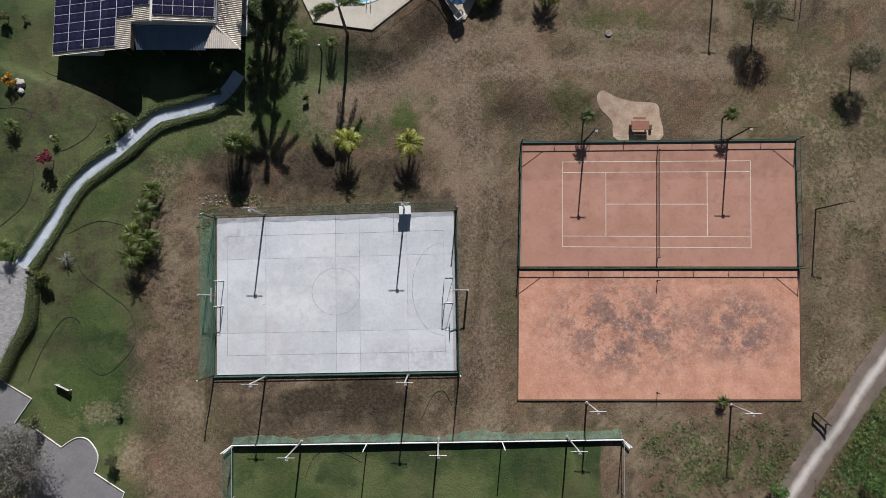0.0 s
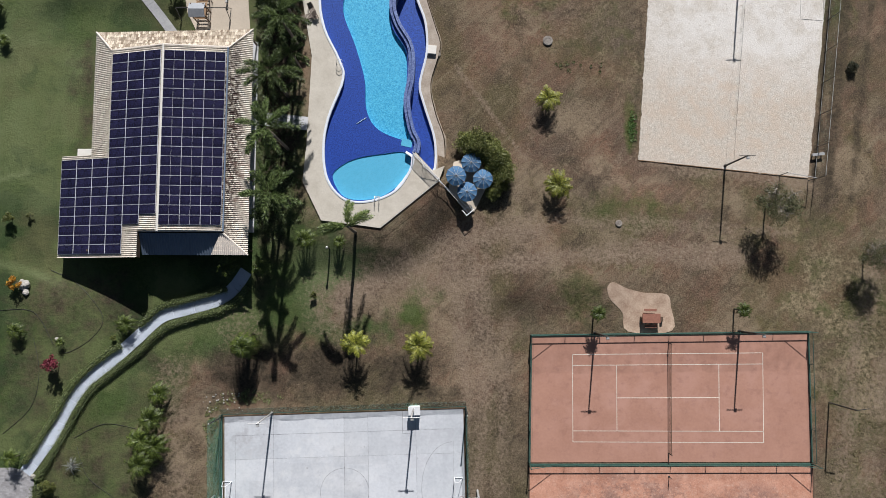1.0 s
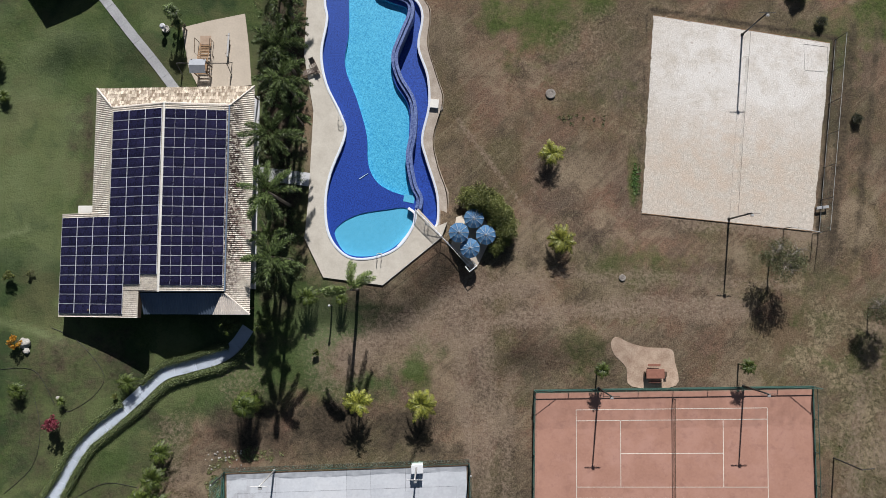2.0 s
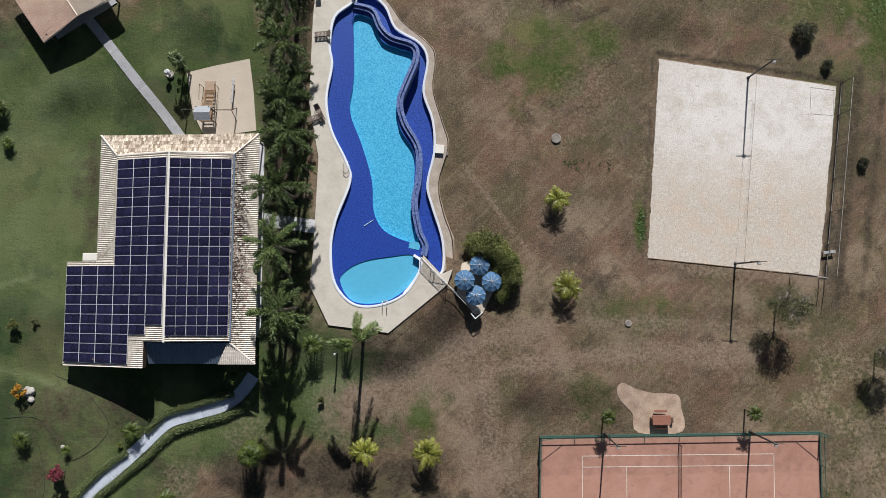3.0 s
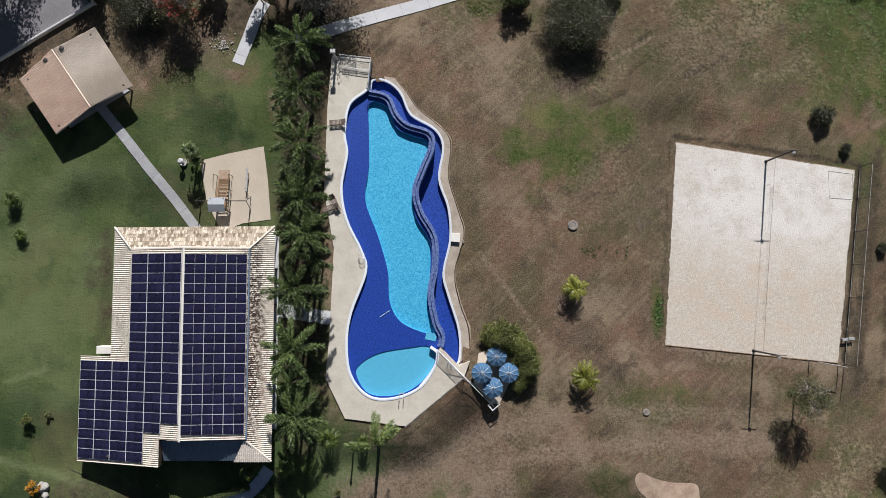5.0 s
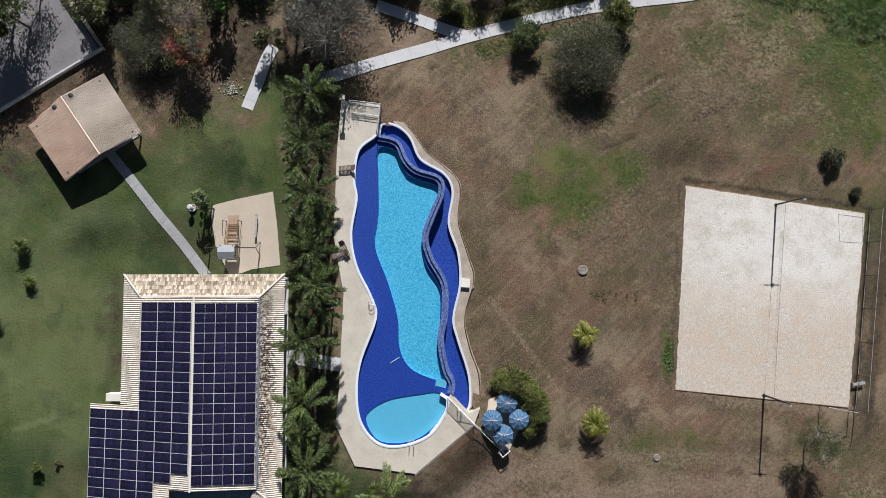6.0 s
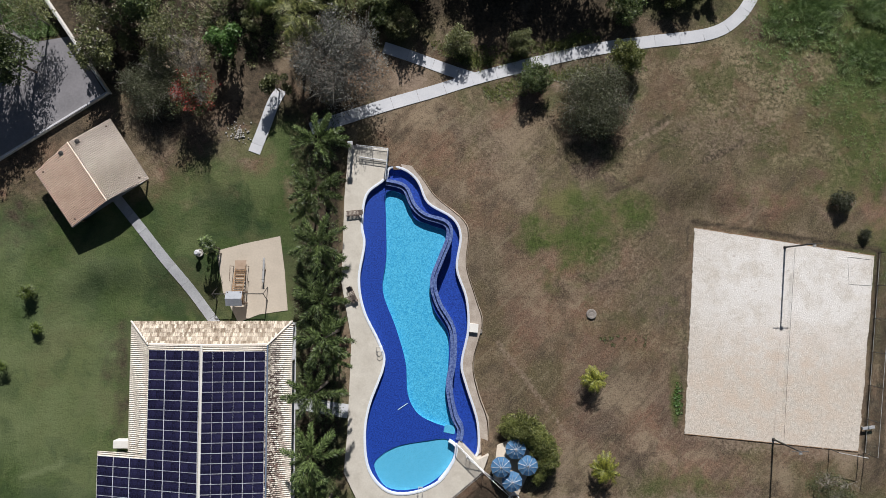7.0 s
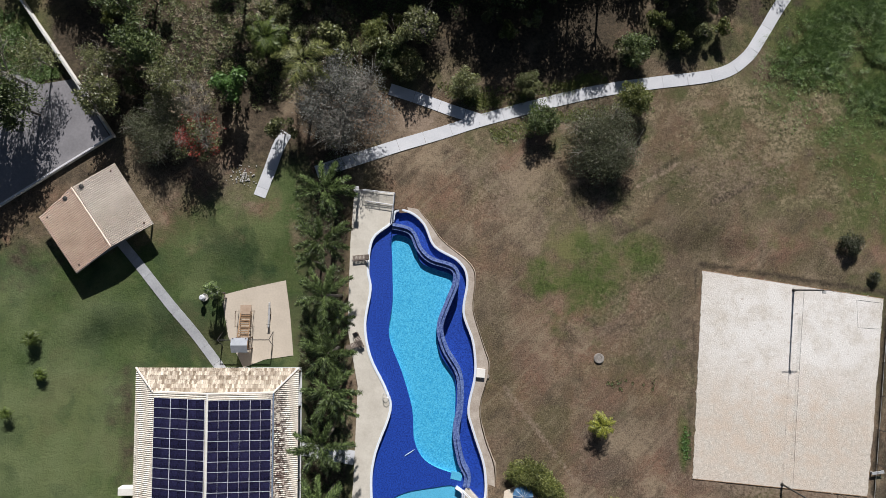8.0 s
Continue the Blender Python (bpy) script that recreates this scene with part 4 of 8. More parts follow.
HARD = [(-22.96, 7.49), (5.63, 8.59), (6.10, -10.49), (-22.40, -11.25)]
court = thing("futsal_court", label="pale grey concrete futsal court with faded dark markings", category="sports court", kind="structure")
cols, rows = [0, 0.205, 0.5, 0.60, 0.80, 1], [0, 0.27, 0.74, 1]
for i in range(5):
    for j in range(3):
        e = 0.0006
        q = [grid_point(HARD, u, v) for u, v in ((cols[i] + e, rows[j] + e), (cols[i + 1] - e, rows[j] + e), (cols[i + 1] - e, rows[j + 1] - e), (cols[i] + e, rows[j + 1] - e))]
        part("panel", Form().prism(q, -0.1, 0.07), CONCRETE, court)
part("joint_bed", Form().prism(HARD, -0.1, 0.045), DARKLINE, court, "dark joint filling")
circle = [(0.5 + 0.101 * math.cos(a * math.pi / 16), 0.49 + 0.149 * math.sin(a * math.pi / 16)) for a in range(33)]
arc_e = [(0.95 - 0.13 * math.sin(a * math.pi / 20), 0.49 - 0.29 * math.cos(a * math.pi / 20)) for a in range(21)]
marks(court, HARD, [[(0.045, 0.12), (0.955, 0.12), (0.955, 0.88), (0.955, 0.885)], [(0.045, 0.88), (0.045, 0.12)], [(0.045, 0.88), (0.955, 0.88)], [(0.5, 0.1), (0.5, 0.88)], circle, arc_e,
                    [(0.745, 0.0), (0.745, 0.14)], [(0.745, 0.14), (0.775, 0.14)]], 0.042, 0.077, DARKLINE)

CLAY_N = [(13.94, 17.32), (47.91, 17.90), (47.83, 2.26), (13.65, 2.00)]
CLAY_S = [(13.65, 1.52), (47.96, 1.78), (47.67, -13.81), (13.50, -14.10)]
tennis = thing("tennis_court", label="red clay tennis court with white lines", category="tennis court", kind="structure")
part("clay_bed", Form().prism(CLAY_N, -0.1, 0.05), CLAY, tennis)
TL, TR, BR, BL = (19.04, 14.97), (42.30, 15.29), (42.09, 4.50), (18.98, 4.47)
LINES = [TL, TR, BR, BL]
marks(tennis, LINES, [[(0, 0), (1, 0)], [(0, 1), (1, 1)], [(0, -0.003), (0, 1.003)], [(1, -0.003), (1, 1.003)], [(0, 0.125), (1, 0.125)], [(0, 0.875), (1, 0.875)],
                      [(0.2315, 0.125), (0.2315, 0.875)], [(0.7685, 0.125), (0.7685, 0.875)], [(0.2315, 0.5), (0.7685, 0.5)]], 0.065, 0.058, LINE)
practice = thing("clay_practice_court", label="worn orange clay court with dark stains and no lines", category="sports court", kind="structure")
part("clay_bed", Form().prism(CLAY_S, -0.1, 0.05), CLAY_OLD, practice)
for k, (a, b) in enumerate(zip(CLAY_S, CLAY_S[1:] + CLAY_S[:1])):
    if k:
        part("kerb", Form().ribbon([a, b], 0.16, -0.05, 0.13), DARKWOOD, practice, "dark timber kerb")

BEACH = [(29.40, 64.34), (51.65, 60.77), (48.51, 36.89), (27.43, 39.08)]
edge_line = []
for a, b in zip(BEACH, BEACH[1:] + BEACH[:1]):
    for k in range(150):
        p = between(a, b, k / 150)
        edge_line.append((p[0] + 0.13 * noise.noise((p[0] * 0.9, p[1] * 0.9, 2)) + random.gauss(0, 0.03), p[1] + 0.13 * noise.noise((p[0] * 0.9, p[1] * 0.9, 9)) + random.gauss(0, 0.03)))
slab("beach_court", edge_line, -0.1, 0.05, SAND, "pale sand beach volleyball court with raked surface", "sports court")

patch_line = curve_through([(23.27, 23.05), (23.96, 23.84), (25.67, 23.10), (27.80, 22.58), (30.64, 22.37), (31.16, 20.89), (31.25, 17.90), (25.85, 17.81), (25.23, 20.07), (23.74, 21.65)], 4, True)
slab("picnic_patch", patch_line, -0.1, 0.03, DIRT, "bare sandy ground round the picnic table", "dirt patch")
play_line = [(-29.29, 61.54), (-25.96, 62.39), (-21.61, 63.29), (-21.03, 59.15), (-20.61, 54.37), (-23.97, 53.91), (-26.52, 52.94), (-28.38, 56.60)]
slab("playground_sand", play_line, -0.1, 0.03, PLAYSAND, "pale sand playground bed with a curved edge", "sand bed")


PATHS = []


def lane(name, line, width, material, label, category="path", z=0.05, slabs=0.0):
    """A paved strip; with slabs, cut into pieces of that length as parts."""
    pts = curve_through(line, 8)
    PATHS.append(pts[::4] + pts[-1:])
    if not slabs:
        return solid(name, Form().ribbon(pts, width, -0.1, z), material, label, category, kind="structure")
    root = thing(name, label=label, category=category, kind="structure")
    run, piece = 0.0, [pts[0]]
    for a, b in zip(pts, pts[1:]):
        run += (Vector(b) - Vector(a)).length
        piece.append(b)
        if run > slabs or b == pts[-1]:
            p = list(piece)
            d = (Vector(p[-1]) - Vector(p[-2]))
            p[-1] = tuple(Vector(p[-1]) - d.normalized() * min(0.025, d.length * 0.3))
            part("slab", Form().ribbon(p, width, -0.1, z), material, root)
            run, piece = 0.0, [b]
    return root


lane("north_path", [(-18.00, 76.32), (-12.61, 78.18), (-8.17, 79.72), (-2.98, 81.39), (2.65, 83.27), (11.88, 85.75), (18.28, 87.10), (24.00, 87.90), (31.93, 89.03), (35.62, 91.16), (37.91, 94.33), (40.23, 98.02), (44.87, 104.73), (48.16, 113.75)], 1.55, CEMENT, "pale cement footpath in slabs beside the woods", slabs=3.0)
lane("branch_path", [(-9.23, 86.84), (-5.76, 85.77), (-1.56, 84.29), (1.94, 83.19)], 1.45, CEMENT, "pale cement branch path with slabs", z=0.044, slabs=3.0)
lane("west_path", [(-21.63, 81.14), (-22.62, 79.26), (-23.53, 76.64), (-24.77, 73.35)], 1.45, CEMENT, "short pale cement path in the grass", slabs=2.2)
lane("kiosk_path", [(-41.02, 67.82), (-38.66, 64.92), (-35.27, 60.60), (-32.09, 56.65), (-28.65, 52.13)], 1.15, CEMENT_GREY, "straight cement path across the lawn", slabs=2.2)
lane("hedged_path", [(-20.37, 24.93), (-21.82, 22.92), (-23.87, 21.44), (-27.54, 20.35), (-30.49, 19.38), (-33.35, 16.70), (-36.15, 14.10), (-38.94, 11.66), (-40.74, 8.91), (-42.49, 5.18), (-45.02, 1.45)], 1.5, CEMENT_BLUE, "winding pale cement path between low hedges", slabs=2.4)
lane("deck_link", [(-19.50, 43.49), (-13.16, 42.59)], 1.6, CEMENT, "short cement walk in the palm row", slabs=2.0)
# the dirt road: a worn pale strip down its middle
road_line = curve_through([(64.02, -0.92), (58.57, -8.67), (52.66, -16.31), (46.26, -25.35), (41.25, -33.18)], 30)
f, worn, cross = Form(), [], [-1, -0.8, -0.5, -0.3, -0.18, -0.08, 0, 0.08, 0.18, 0.3, 0.5, 0.8, 1]
for i, p in enumerate(road_line):
    d = (Vector(road_line[min(i + 1, len(road_line) - 1)]) - Vector(road_line[max(i - 1, 0)])).normalized()
    for c in cross:
        w = 2.1 * c + (noise.noise((i * 0.35, c * 2, 1)) * 0.3 if abs(c) == 1 else 0)
        f.v.append((p[0] - d.y * w, p[1] + d.x * w, 0.03 if abs(c) < 1 else -0.05))
        worn.append(max(0.0, 1 - abs(c - 0.05 * math.sin(i * 0.13)) / 0.5))
    if i:
        k = len(f.v) - len(cross)
        f.f += [(k + j, k + j + 1, k + j + 1 - len(cross), k + j - len(cross)) for j in range(len(cross) - 1)]
road_mesh = f.mesh("dirt_road", road_mat(), True)
att_ = road_mesh.attributes.new("worn", "FLOAT", "POINT")
att_.data.foreach_set("value", worn)
tagged(part("dirt_road", road_mesh, None), "brown dirt road with a bleached middle strip", "road", kind="structure")
PAVED = [(-67.19, 1.36), (-46.70, 2.04), (-44.36, 1.54), (-43.96, 0.22), (-44.38, -4.38), (-45.89, -8.30), (-46.78, -11.06), (-50.71, -13.55), (-66.45, -13.69)]
slab("cobbled_drive", PAVED, -0.1, 0.03, COBBLE, "grey interlocking paving of the drive", "driveway")
LOT = [(-66.49, -13.03), (-46.07, -11.96), (-42.83, -13.81), (-44.64, -16.59), (-43.01, -16.58), (-39.15, -19.24)] + curve_through([(-39.15, -19.24), (-37.51, -18.20), (-36.07, -18.45), (-34.87, -20.22), (-35.24, -22.07)], 5)[1:] + [(-31.70, -24.25), (-32.71, -28.04), (-32.67, -50.74), (-63.64, -51.04)]
slab("parking_lot", LOT, -0.1, 0.02, ASPHALT, "grey paved lot with tree shade", "paving")
kerb_runs = ([(-46.07, -11.96), (-42.83, -13.81), (-44.64, -16.59)], [(-43.20, -16.58), (-39.15, -19.24)] + curve_through([(-39.15, -19.24), (-37.51, -18.20), (-36.07, -18.45), (-34.87, -20.22), (-35.24, -22.07)], 5)[1:] + [(-31.70, -24.25), (-32.71, -28.04)])
for run in kerb_runs:
    solid("kerb", Form().ribbon(run, 0.08, -0.05, 0.12), PLASTER, "white painted concrete kerb of the lot", "kerb", kind="structure")
STREET = [(-115.32, 68.76), (-55.60, 72.47), (-48.99, 76.67), (-42.60, 80.40), (-47.33, 87.69), (-51.40, 87.02), (-56.30, 89.82), (-118.39, 111.51)]
slab("side_street", STREET, -0.1, 0.02, ASPHALT, "grey street behind the boundary wall", "street")

# ---- pool: an upper basin on its terrace, spilling over a curved weir into a catch basin below ----
UPPER, CATCH = POOL[:76] + WEIR[::-1], POOL[80:] + WEIR
RING = grow(POOL, 0.2)
pool = thing("swimming_pool", (0, 0, PZ), label="curving swimming pool with dark blue and aqua mosaic", category="swimming pool", kind="structure")
TERRACE = DECK[48:] + DECK[:2] + RING[:76] + [WEIR[-1], RING[80], DECK[47]]
f = filled([TERRACE], 0.07)
skirt(f, TERRACE, -2.6, 0.07)
part("deck", f, DECKSTONE, pool, "cream stone pool deck")
f = filled([DECK[2:47] + RING[80:]], LOWER + 0.07)
skirt(f, DECK[2:47] + RING[80:], LOWER - 0.8, LOWER + 0.07)
part("lower_walk", f, LOWSTONE, pool, "narrow stone walk round the catch basin")
CURB = grow(POOL, 0.11)
part("coping", Form().ribbon(CURB[:76], 0.27, -0.2, 0.12, 0.02), COPING, pool, "white rounded coping")
part("coping", Form().ribbon(CURB[80:], 0.27, LOWER - 0.2, LOWER + 0.12, 0.02), COPING, pool, "white rounded coping")
f = filled([UPPER, DEEP, CHILD], -0.42)
skirt(f, UPPER, -0.45, 0.1)
part("shelf", f, BLUE, pool, "dark blue mosaic shelf")
part("deep_floor", skirt(filled([DEEP], -0.85), DEEP, -0.86, -0.42), AQUA, pool, "aqua mosaic floor with ripple light painted in")
part("child_floor", skirt(filled([CHILD], -0.52), CHILD, -0.53, -0.42), AQUA_PALE, pool, "pale aqua mosaic floor with ripple light painted in")
part("catch_floor", skirt(filled([CATCH], LOWER - 0.45), CATCH, LOWER - 0.46, LOWER + 0.05), BLUE, pool, "dark blue mosaic floor of the catch basin")
part("weir_wall", Form().ribbon(WEIR, 0.78, LOWER - 0.5, -0.11, 0.02), SLATE, pool, "blue-grey mosaic overflow wall")
for loop, z in ((grow(UPPER, -0.01), -0.13), (grow(CATCH, -0.01), LOWER - 0.15)):
    surface = part("water", filled([loop], z), WATER, pool, "clear rippled water")
    surface.visible_shadow = False
rim = curve_through([(-1.36, 39.20), (-0.49, 38.46), (-0.75, 37.18), (-1.41, 35.99), (-2.54, 34.60)], 5)
part("child_rim", Form().ribbon(rim, 0.3, -0.5, 0.1), WHITE, pool, "white rim of the children's basin")
part("step_block", Form().box(*(-1.29, 40.39), -0.46, 1.3, 0.9, 0.14, -12), AQUA_PALE, pool)
rough = [(x + random.gauss(0, 0.06), y + random.gauss(0, 0.06)) for x, y in grow(DECK, 0.45)][2:47]
edge = grow(DECK, 0.12)[2:47]
f, n_ = Form(), len(edge)
f.add([(x, y, LOWER - 0.02) for x, y in edge] + [(x, y, LOWER - 0.75) for x, y in rough], [(i, i + 1, n_ + i + 1, n_ + i) for i in range(n_ - 1)])
part("rubble_edge", f, SANDSTONE, pool, "rough stone edge of the lower walk")


# ---- house ----
def tiled(name, corners, material, parent, period=0.225, rise=0.05, label="", sub=0.45):
    """A roof slope in rolled tiles. Corners: eave start, eave end, top end, top start; the rolls run from eave to top."""
    e0, e1, t1, t0 = [Vector(c) for c in corners]
    wide = max((e1 - e0).length, (t1 - t0).length)
    n = max(2, int(wide / period))
    up = (e1 - e0).cross(t0 - e0 if (t0 - e0).length > 0.1 else t1 - e0).normalized()
    if up.z < 0:
        up = -up
    # across the slope the rolls stay square to the eave
    along = (e1 - e0).normalized()
    fall = up.cross(along)
    if fall.dot((t0 + t1 - e0 - e1)) < 0:
        fall = -fall
    L, a0, a1 = (e1 - e0).length, (t0 - e0).dot(along), (t1 - e0).dot(along)
    H = (t0 - e0).dot(fall)
    lo, hi = min(0, a0), max(L, a1)
    f, n = Form(), max(2, int((hi - lo) / period * 4))
    rowsn = max(1, int(H / sub))

    def reach(s):
        v0, v1 = 0.0, H
        if s < a0 and a0 > 0:
            v1 = H * s / a0
        if s > a1 and a1 < L:
            v1 = min(v1, H * (L - s) / (L - a1))
        if s < 0 and a0 < 0:
            v0 = H * s / a0
        if s > L and a1 > L:
            v0 = max(v0, H * (s - L) / (a1 - L))
        return v0, max(v0, v1)
    prev = None
    for i in range(n + 1):
        s = lo + (hi - lo) * i / n
        v0, v1 = reach(s)
        roll = rise * math.sin(2 * math.pi * s / period)
        col = []
        for r in range(rowsn + 1):
            v = min(max(H * r / rowsn, v0), v1)
            p = e0 + along * s + fall * v + up * roll
            col += [p + up * 0.018, p] if r else [p]
        k = len(f.v)
        f.v += [tuple(p) for p in col]
        if prev is not None:
            for r in range(len(col) - 1):
                f.f.append((prev + r, k + r, k + r + 1, prev + r + 1))
        prev = k
    part(name, f, material, parent, label)


house = thing("main_house", (0, 0, HOUSE_Z), label="L-shaped house with pale tiled roof and solar panels", category="house")
RZ, SE, SW = 4.95, 0.10, 0.262                      # ridge height, fall per metre eastwards and westwards
RX, RN, RS = (-28.96, 40.94)[0], (-29.27, 50.62)[1], (-28.60, 29.30)[1]
MW, ME = (-35.78, 42.30)[0], (-21.87, 41.02)[0]   # edges of the main slopes
WINGX, WINGN, WINGS = (-41.99, 32.08)[0] - 0.1, (-42.11, 38.31)[1], (-41.57, 26.10)[1] + 0.2
OW, OE, ON, OS = (-38.34, 45.67)[0], (-19.25, 41.12)[0], (-29.36, 53.26)[1], (-22.60, 26.64)[1]


def wz(x):
    return RZ - (SE if x > RX else SW) * abs(RX - x)


ZE, ZW = wz(ME), wz(MW)
tiled("roof_slope", [(ME, RS, ZE), (ME, RN, ZE), (RX, RN, RZ), (RX, RS, RZ)], TILE, house, label="pale tiles under the panels")
tiled("roof_slope", [(MW, RN, ZW), (MW, WINGN, ZW), (RX, WINGN, RZ), (RX, RN, RZ)], TILE, house)
tiled("roof_slope", [(WINGX, WINGN, wz(WINGX)), (WINGX, RS, wz(WINGX)), (RX, RS, RZ), (RX, WINGN, RZ)], TILE, house)
SPLIT = (-31.47, 27.79)[0]
tiled("roof_slope", [(WINGX, RS, wz(WINGX)), (WINGX, WINGS, wz(WINGX)), (SPLIT, WINGS, wz(SPLIT)), (SPLIT, RS, wz(SPLIT))], TILE, house)
EO, WO = 3.1, 2.0                                   # veranda eaves, east and west
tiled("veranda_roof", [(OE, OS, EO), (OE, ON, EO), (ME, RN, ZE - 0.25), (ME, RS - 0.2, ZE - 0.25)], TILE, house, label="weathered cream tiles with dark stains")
tiled("veranda_roof", [(OE, ON, EO), (OW, ON, WO), (MW, RN, ZW - 0.1), (ME, RN, ZE - 0.25)], TILE_N, house, label="patchy cream and brown tiles")
tiled("veranda_roof", [(OW, ON, WO), (OW, WINGN, WO), (MW, WINGN, ZW - 0.15), (MW, RN, ZW - 0.15)], TILE, house)
SM = (-23.37, 26.64)[0]
tiled("veranda_roof", [(SM, OS, EO + 0.4), (OE, OS, EO + 0.4), (ME, RS - 0.2, ZE - 0.25), (ME - 0.3, RS - 0.2, ZE - 0.25)], TILE_PALE, house)
tiled("metal_roof", [(SPLIT, OS, EO - 0.2), (SM, OS, EO - 0.2), (ME - 0.3, RS - 0.2, ZE - 0.3), (SPLIT, RS - 0.2, ZE - 0.3)], BLUEMETAL, house, 0.3, 0.03, "blue-grey corrugated metal sheet", 9)
part("ridge_cap", Form().ribbon([(RX, RS - 0.1), (RX, RN + 0.1)], 0.24, RZ - 0.05, RZ + 0.05, 0.07), PLASTER, house, "mortared pale ridge")
f = Form()
for a, b in (((OE, ON, EO + 0.03), (ME, RN, ZE - 0.2)), ((OW, ON, WO + 0.03), (MW, RN, ZW - 0.05)), ((OE, OS, EO + 0.03), (ME, RS - 0.2, ZE - 0.2))):
    part("hip_cap", Form().tube([a, b], 0.11, 6), TILE_PALE, house)
part("ridge_cap", Form().tube([(ME, RN + 0.05, ZE - 0.1), (RX, RN + 0.05, RZ - 0.02), (MW, RN + 0.05, ZW - 0.1)], 0.12, 6), TILE_PALE, house)
part("gutter", Form().box((ME + 0.06), (RN + RS) / 2, ZE - 0.06, 0.16, RN - RS, 0.12), BLUEMETAL, house, "dark blue metal gutter")
part("gutter", Form().box((SPLIT + ME) / 2, RS - 0.28, ZE - 0.35, ME - SPLIT, 0.12, 0.1), BLUEMETAL, house)
part("verge", Form().ribbon([(SPLIT, RS + 0.05), (ME, RS + 0.05)], 0.25, ZE - 0.4, ZE - 0.1), TILE_PALE, house)
# walls stand back from the eaves
for x0, x1, y0, y1, top in ((OW + 1.2, OE - 2.6, OS + 2.2, ON - 1.6, 2.3), (WINGX + 0.8, OW + 1.5, WINGS + 0.8, WINGN - 0.6, 1.5)):
    for cx, cy, sx, sy in (((x0 + x1) / 2, y0, x1 - x0, 0.2), ((x0 + x1) / 2, y1, x1 - x0, 0.2), (x0, (y0 + y1) / 2, 0.2, y1 - y0 - 0.2), (x1, (y0 + y1) / 2, 0.2, y1 - y0 - 0.2)):
        part("wall", Form().box(cx, cy, top / 2, sx, sy, top), PLASTER, house)
# gable infill under the ridge at both ends
for y in (RN - 0.3, RS + 0.3):
    part("gable", Form().add([(MW + 0.3, y, 1.6), (ME - 0.3, y, 1.6), (ME - 0.3, y, ZE - 0.1), (RX, y, RZ - 0.12), (MW + 0.3, y, ZW - 0.1)] + [(MW + 0.3, y - 0.15, 1.6), (ME - 0.3, y - 0.15, 1.6), (ME - 0.3, y - 0.15, ZE - 0.1), (RX, y - 0.15, RZ - 0.12), (MW + 0.3, y - 0.15, ZW - 0.1)],
                              [(0, 1, 2, 3, 4), (9, 8, 7, 6, 5), (0, 5, 6, 1), (1, 6, 7, 2), (2, 7, 8, 3), (3, 8, 9, 4), (4, 9, 5, 0)]), PLASTER, house)
for k in range(7):
    part("post", Form().box(OE - 0.5, ON - 0.7 - k * (ON - OS - 1.4) / 6, (EO - 0.15) / 2, 0.18, 0.18, EO - 0.15), DARKWOOD, house, "dark timber veranda post")
for k in range(4):
    part("post", Form().box(OW + 0.5 + k * (OE - OW - 2) / 4, OS + 0.5, (EO - 0.15) / 2, 0.18, 0.18, EO - 0.15), DARKWOOD, house)
# Added filler that stops sunlight leaking through the slit between roof slopes.
part("fascia", Form().box(SPLIT - 0.04, (WINGS + RS) / 2, wz(SPLIT) - 0.45, 0.08, RS - WINGS, 0.8), DARKWOOD, house, "dark timber filler added to block a sunlit slit")
part("veranda_floor", Form().box((OW + OE) / 2, (ON + OS) / 2 + 1.3, 0.05, OE - OW - 0.6, ON - OS - 3.2, 0.14, 0, 0.02), CEMENT, house, "cement veranda floor")
solid("roof_box", Form().box(*(-39.54, 38.91), 0.6, 1.9, 0.9, 1.2, 0, 0.05), PLASTER, "white masonry service box beside the house", "service box")

# ---- solar panels ----
PX_E, PX_W = ((-21.98, 41.02)[0] - (-28.79, 40.95)[0]) / 3, ((-29.13, 42.19)[0] - (-41.96, 32.08)[0]) / 6
ROW = ((-25.83, 49.97)[1] - (-25.33, 29.94)[1]) / 18
TOP = (-25.83, 49.97)[1]


def panel_parts(length, width):
    return Form().box(0, 0, 0.02, length, width, 0.04).mesh("panel_frame", ALU), Form().box(0, 0, 0, length / 2 - 0.034, width - 0.052, 0.012).mesh("cell_sheet", CELLS)


SIDES = {True: panel_parts(PX_E * math.sqrt(1 + SE * SE) - 0.02, ROW - 0.02), False: panel_parts(PX_W * math.sqrt(1 + SW * SW) - 0.02, ROW - 0.02)}
array = thing("solar_array", (0, 0, HOUSE_Z), label="dark blue solar panels in rows on the roof", category="solar panels")


def panel(x, y, east):
    fr = part("panel", SIDES[east][0], None, array)
    fr.matrix_basis = pose(x, y, wz(x) + 0.14, 0, math.degrees(math.atan(SE)) if east else -math.degrees(math.atan(SW)), 0)
    half = (PX_E if east else PX_W) / 4 - 0.008
    for s in (-1, 1):
        c = part("cell_sheet", SIDES[east][1], None, fr)
        c.matrix_basis = pose(s * half, 0, 0.046)


for r in range(18):
    for c in range(3):
        panel((-28.79, 40.95)[0] + PX_E * (c + 0.5), TOP - ROW * (r + 0.5), True)
for c, (r0, r1) in enumerate(((0, 17), (0, 18), (0, 21), (11, 21), (11, 21), (11, 21))):
    for r in range(r0, r1):
        panel((-29.13, 42.19)[0] - PX_W * (c + 0.5), TOP + 0.1 - ROW * (r + 0.5), False)

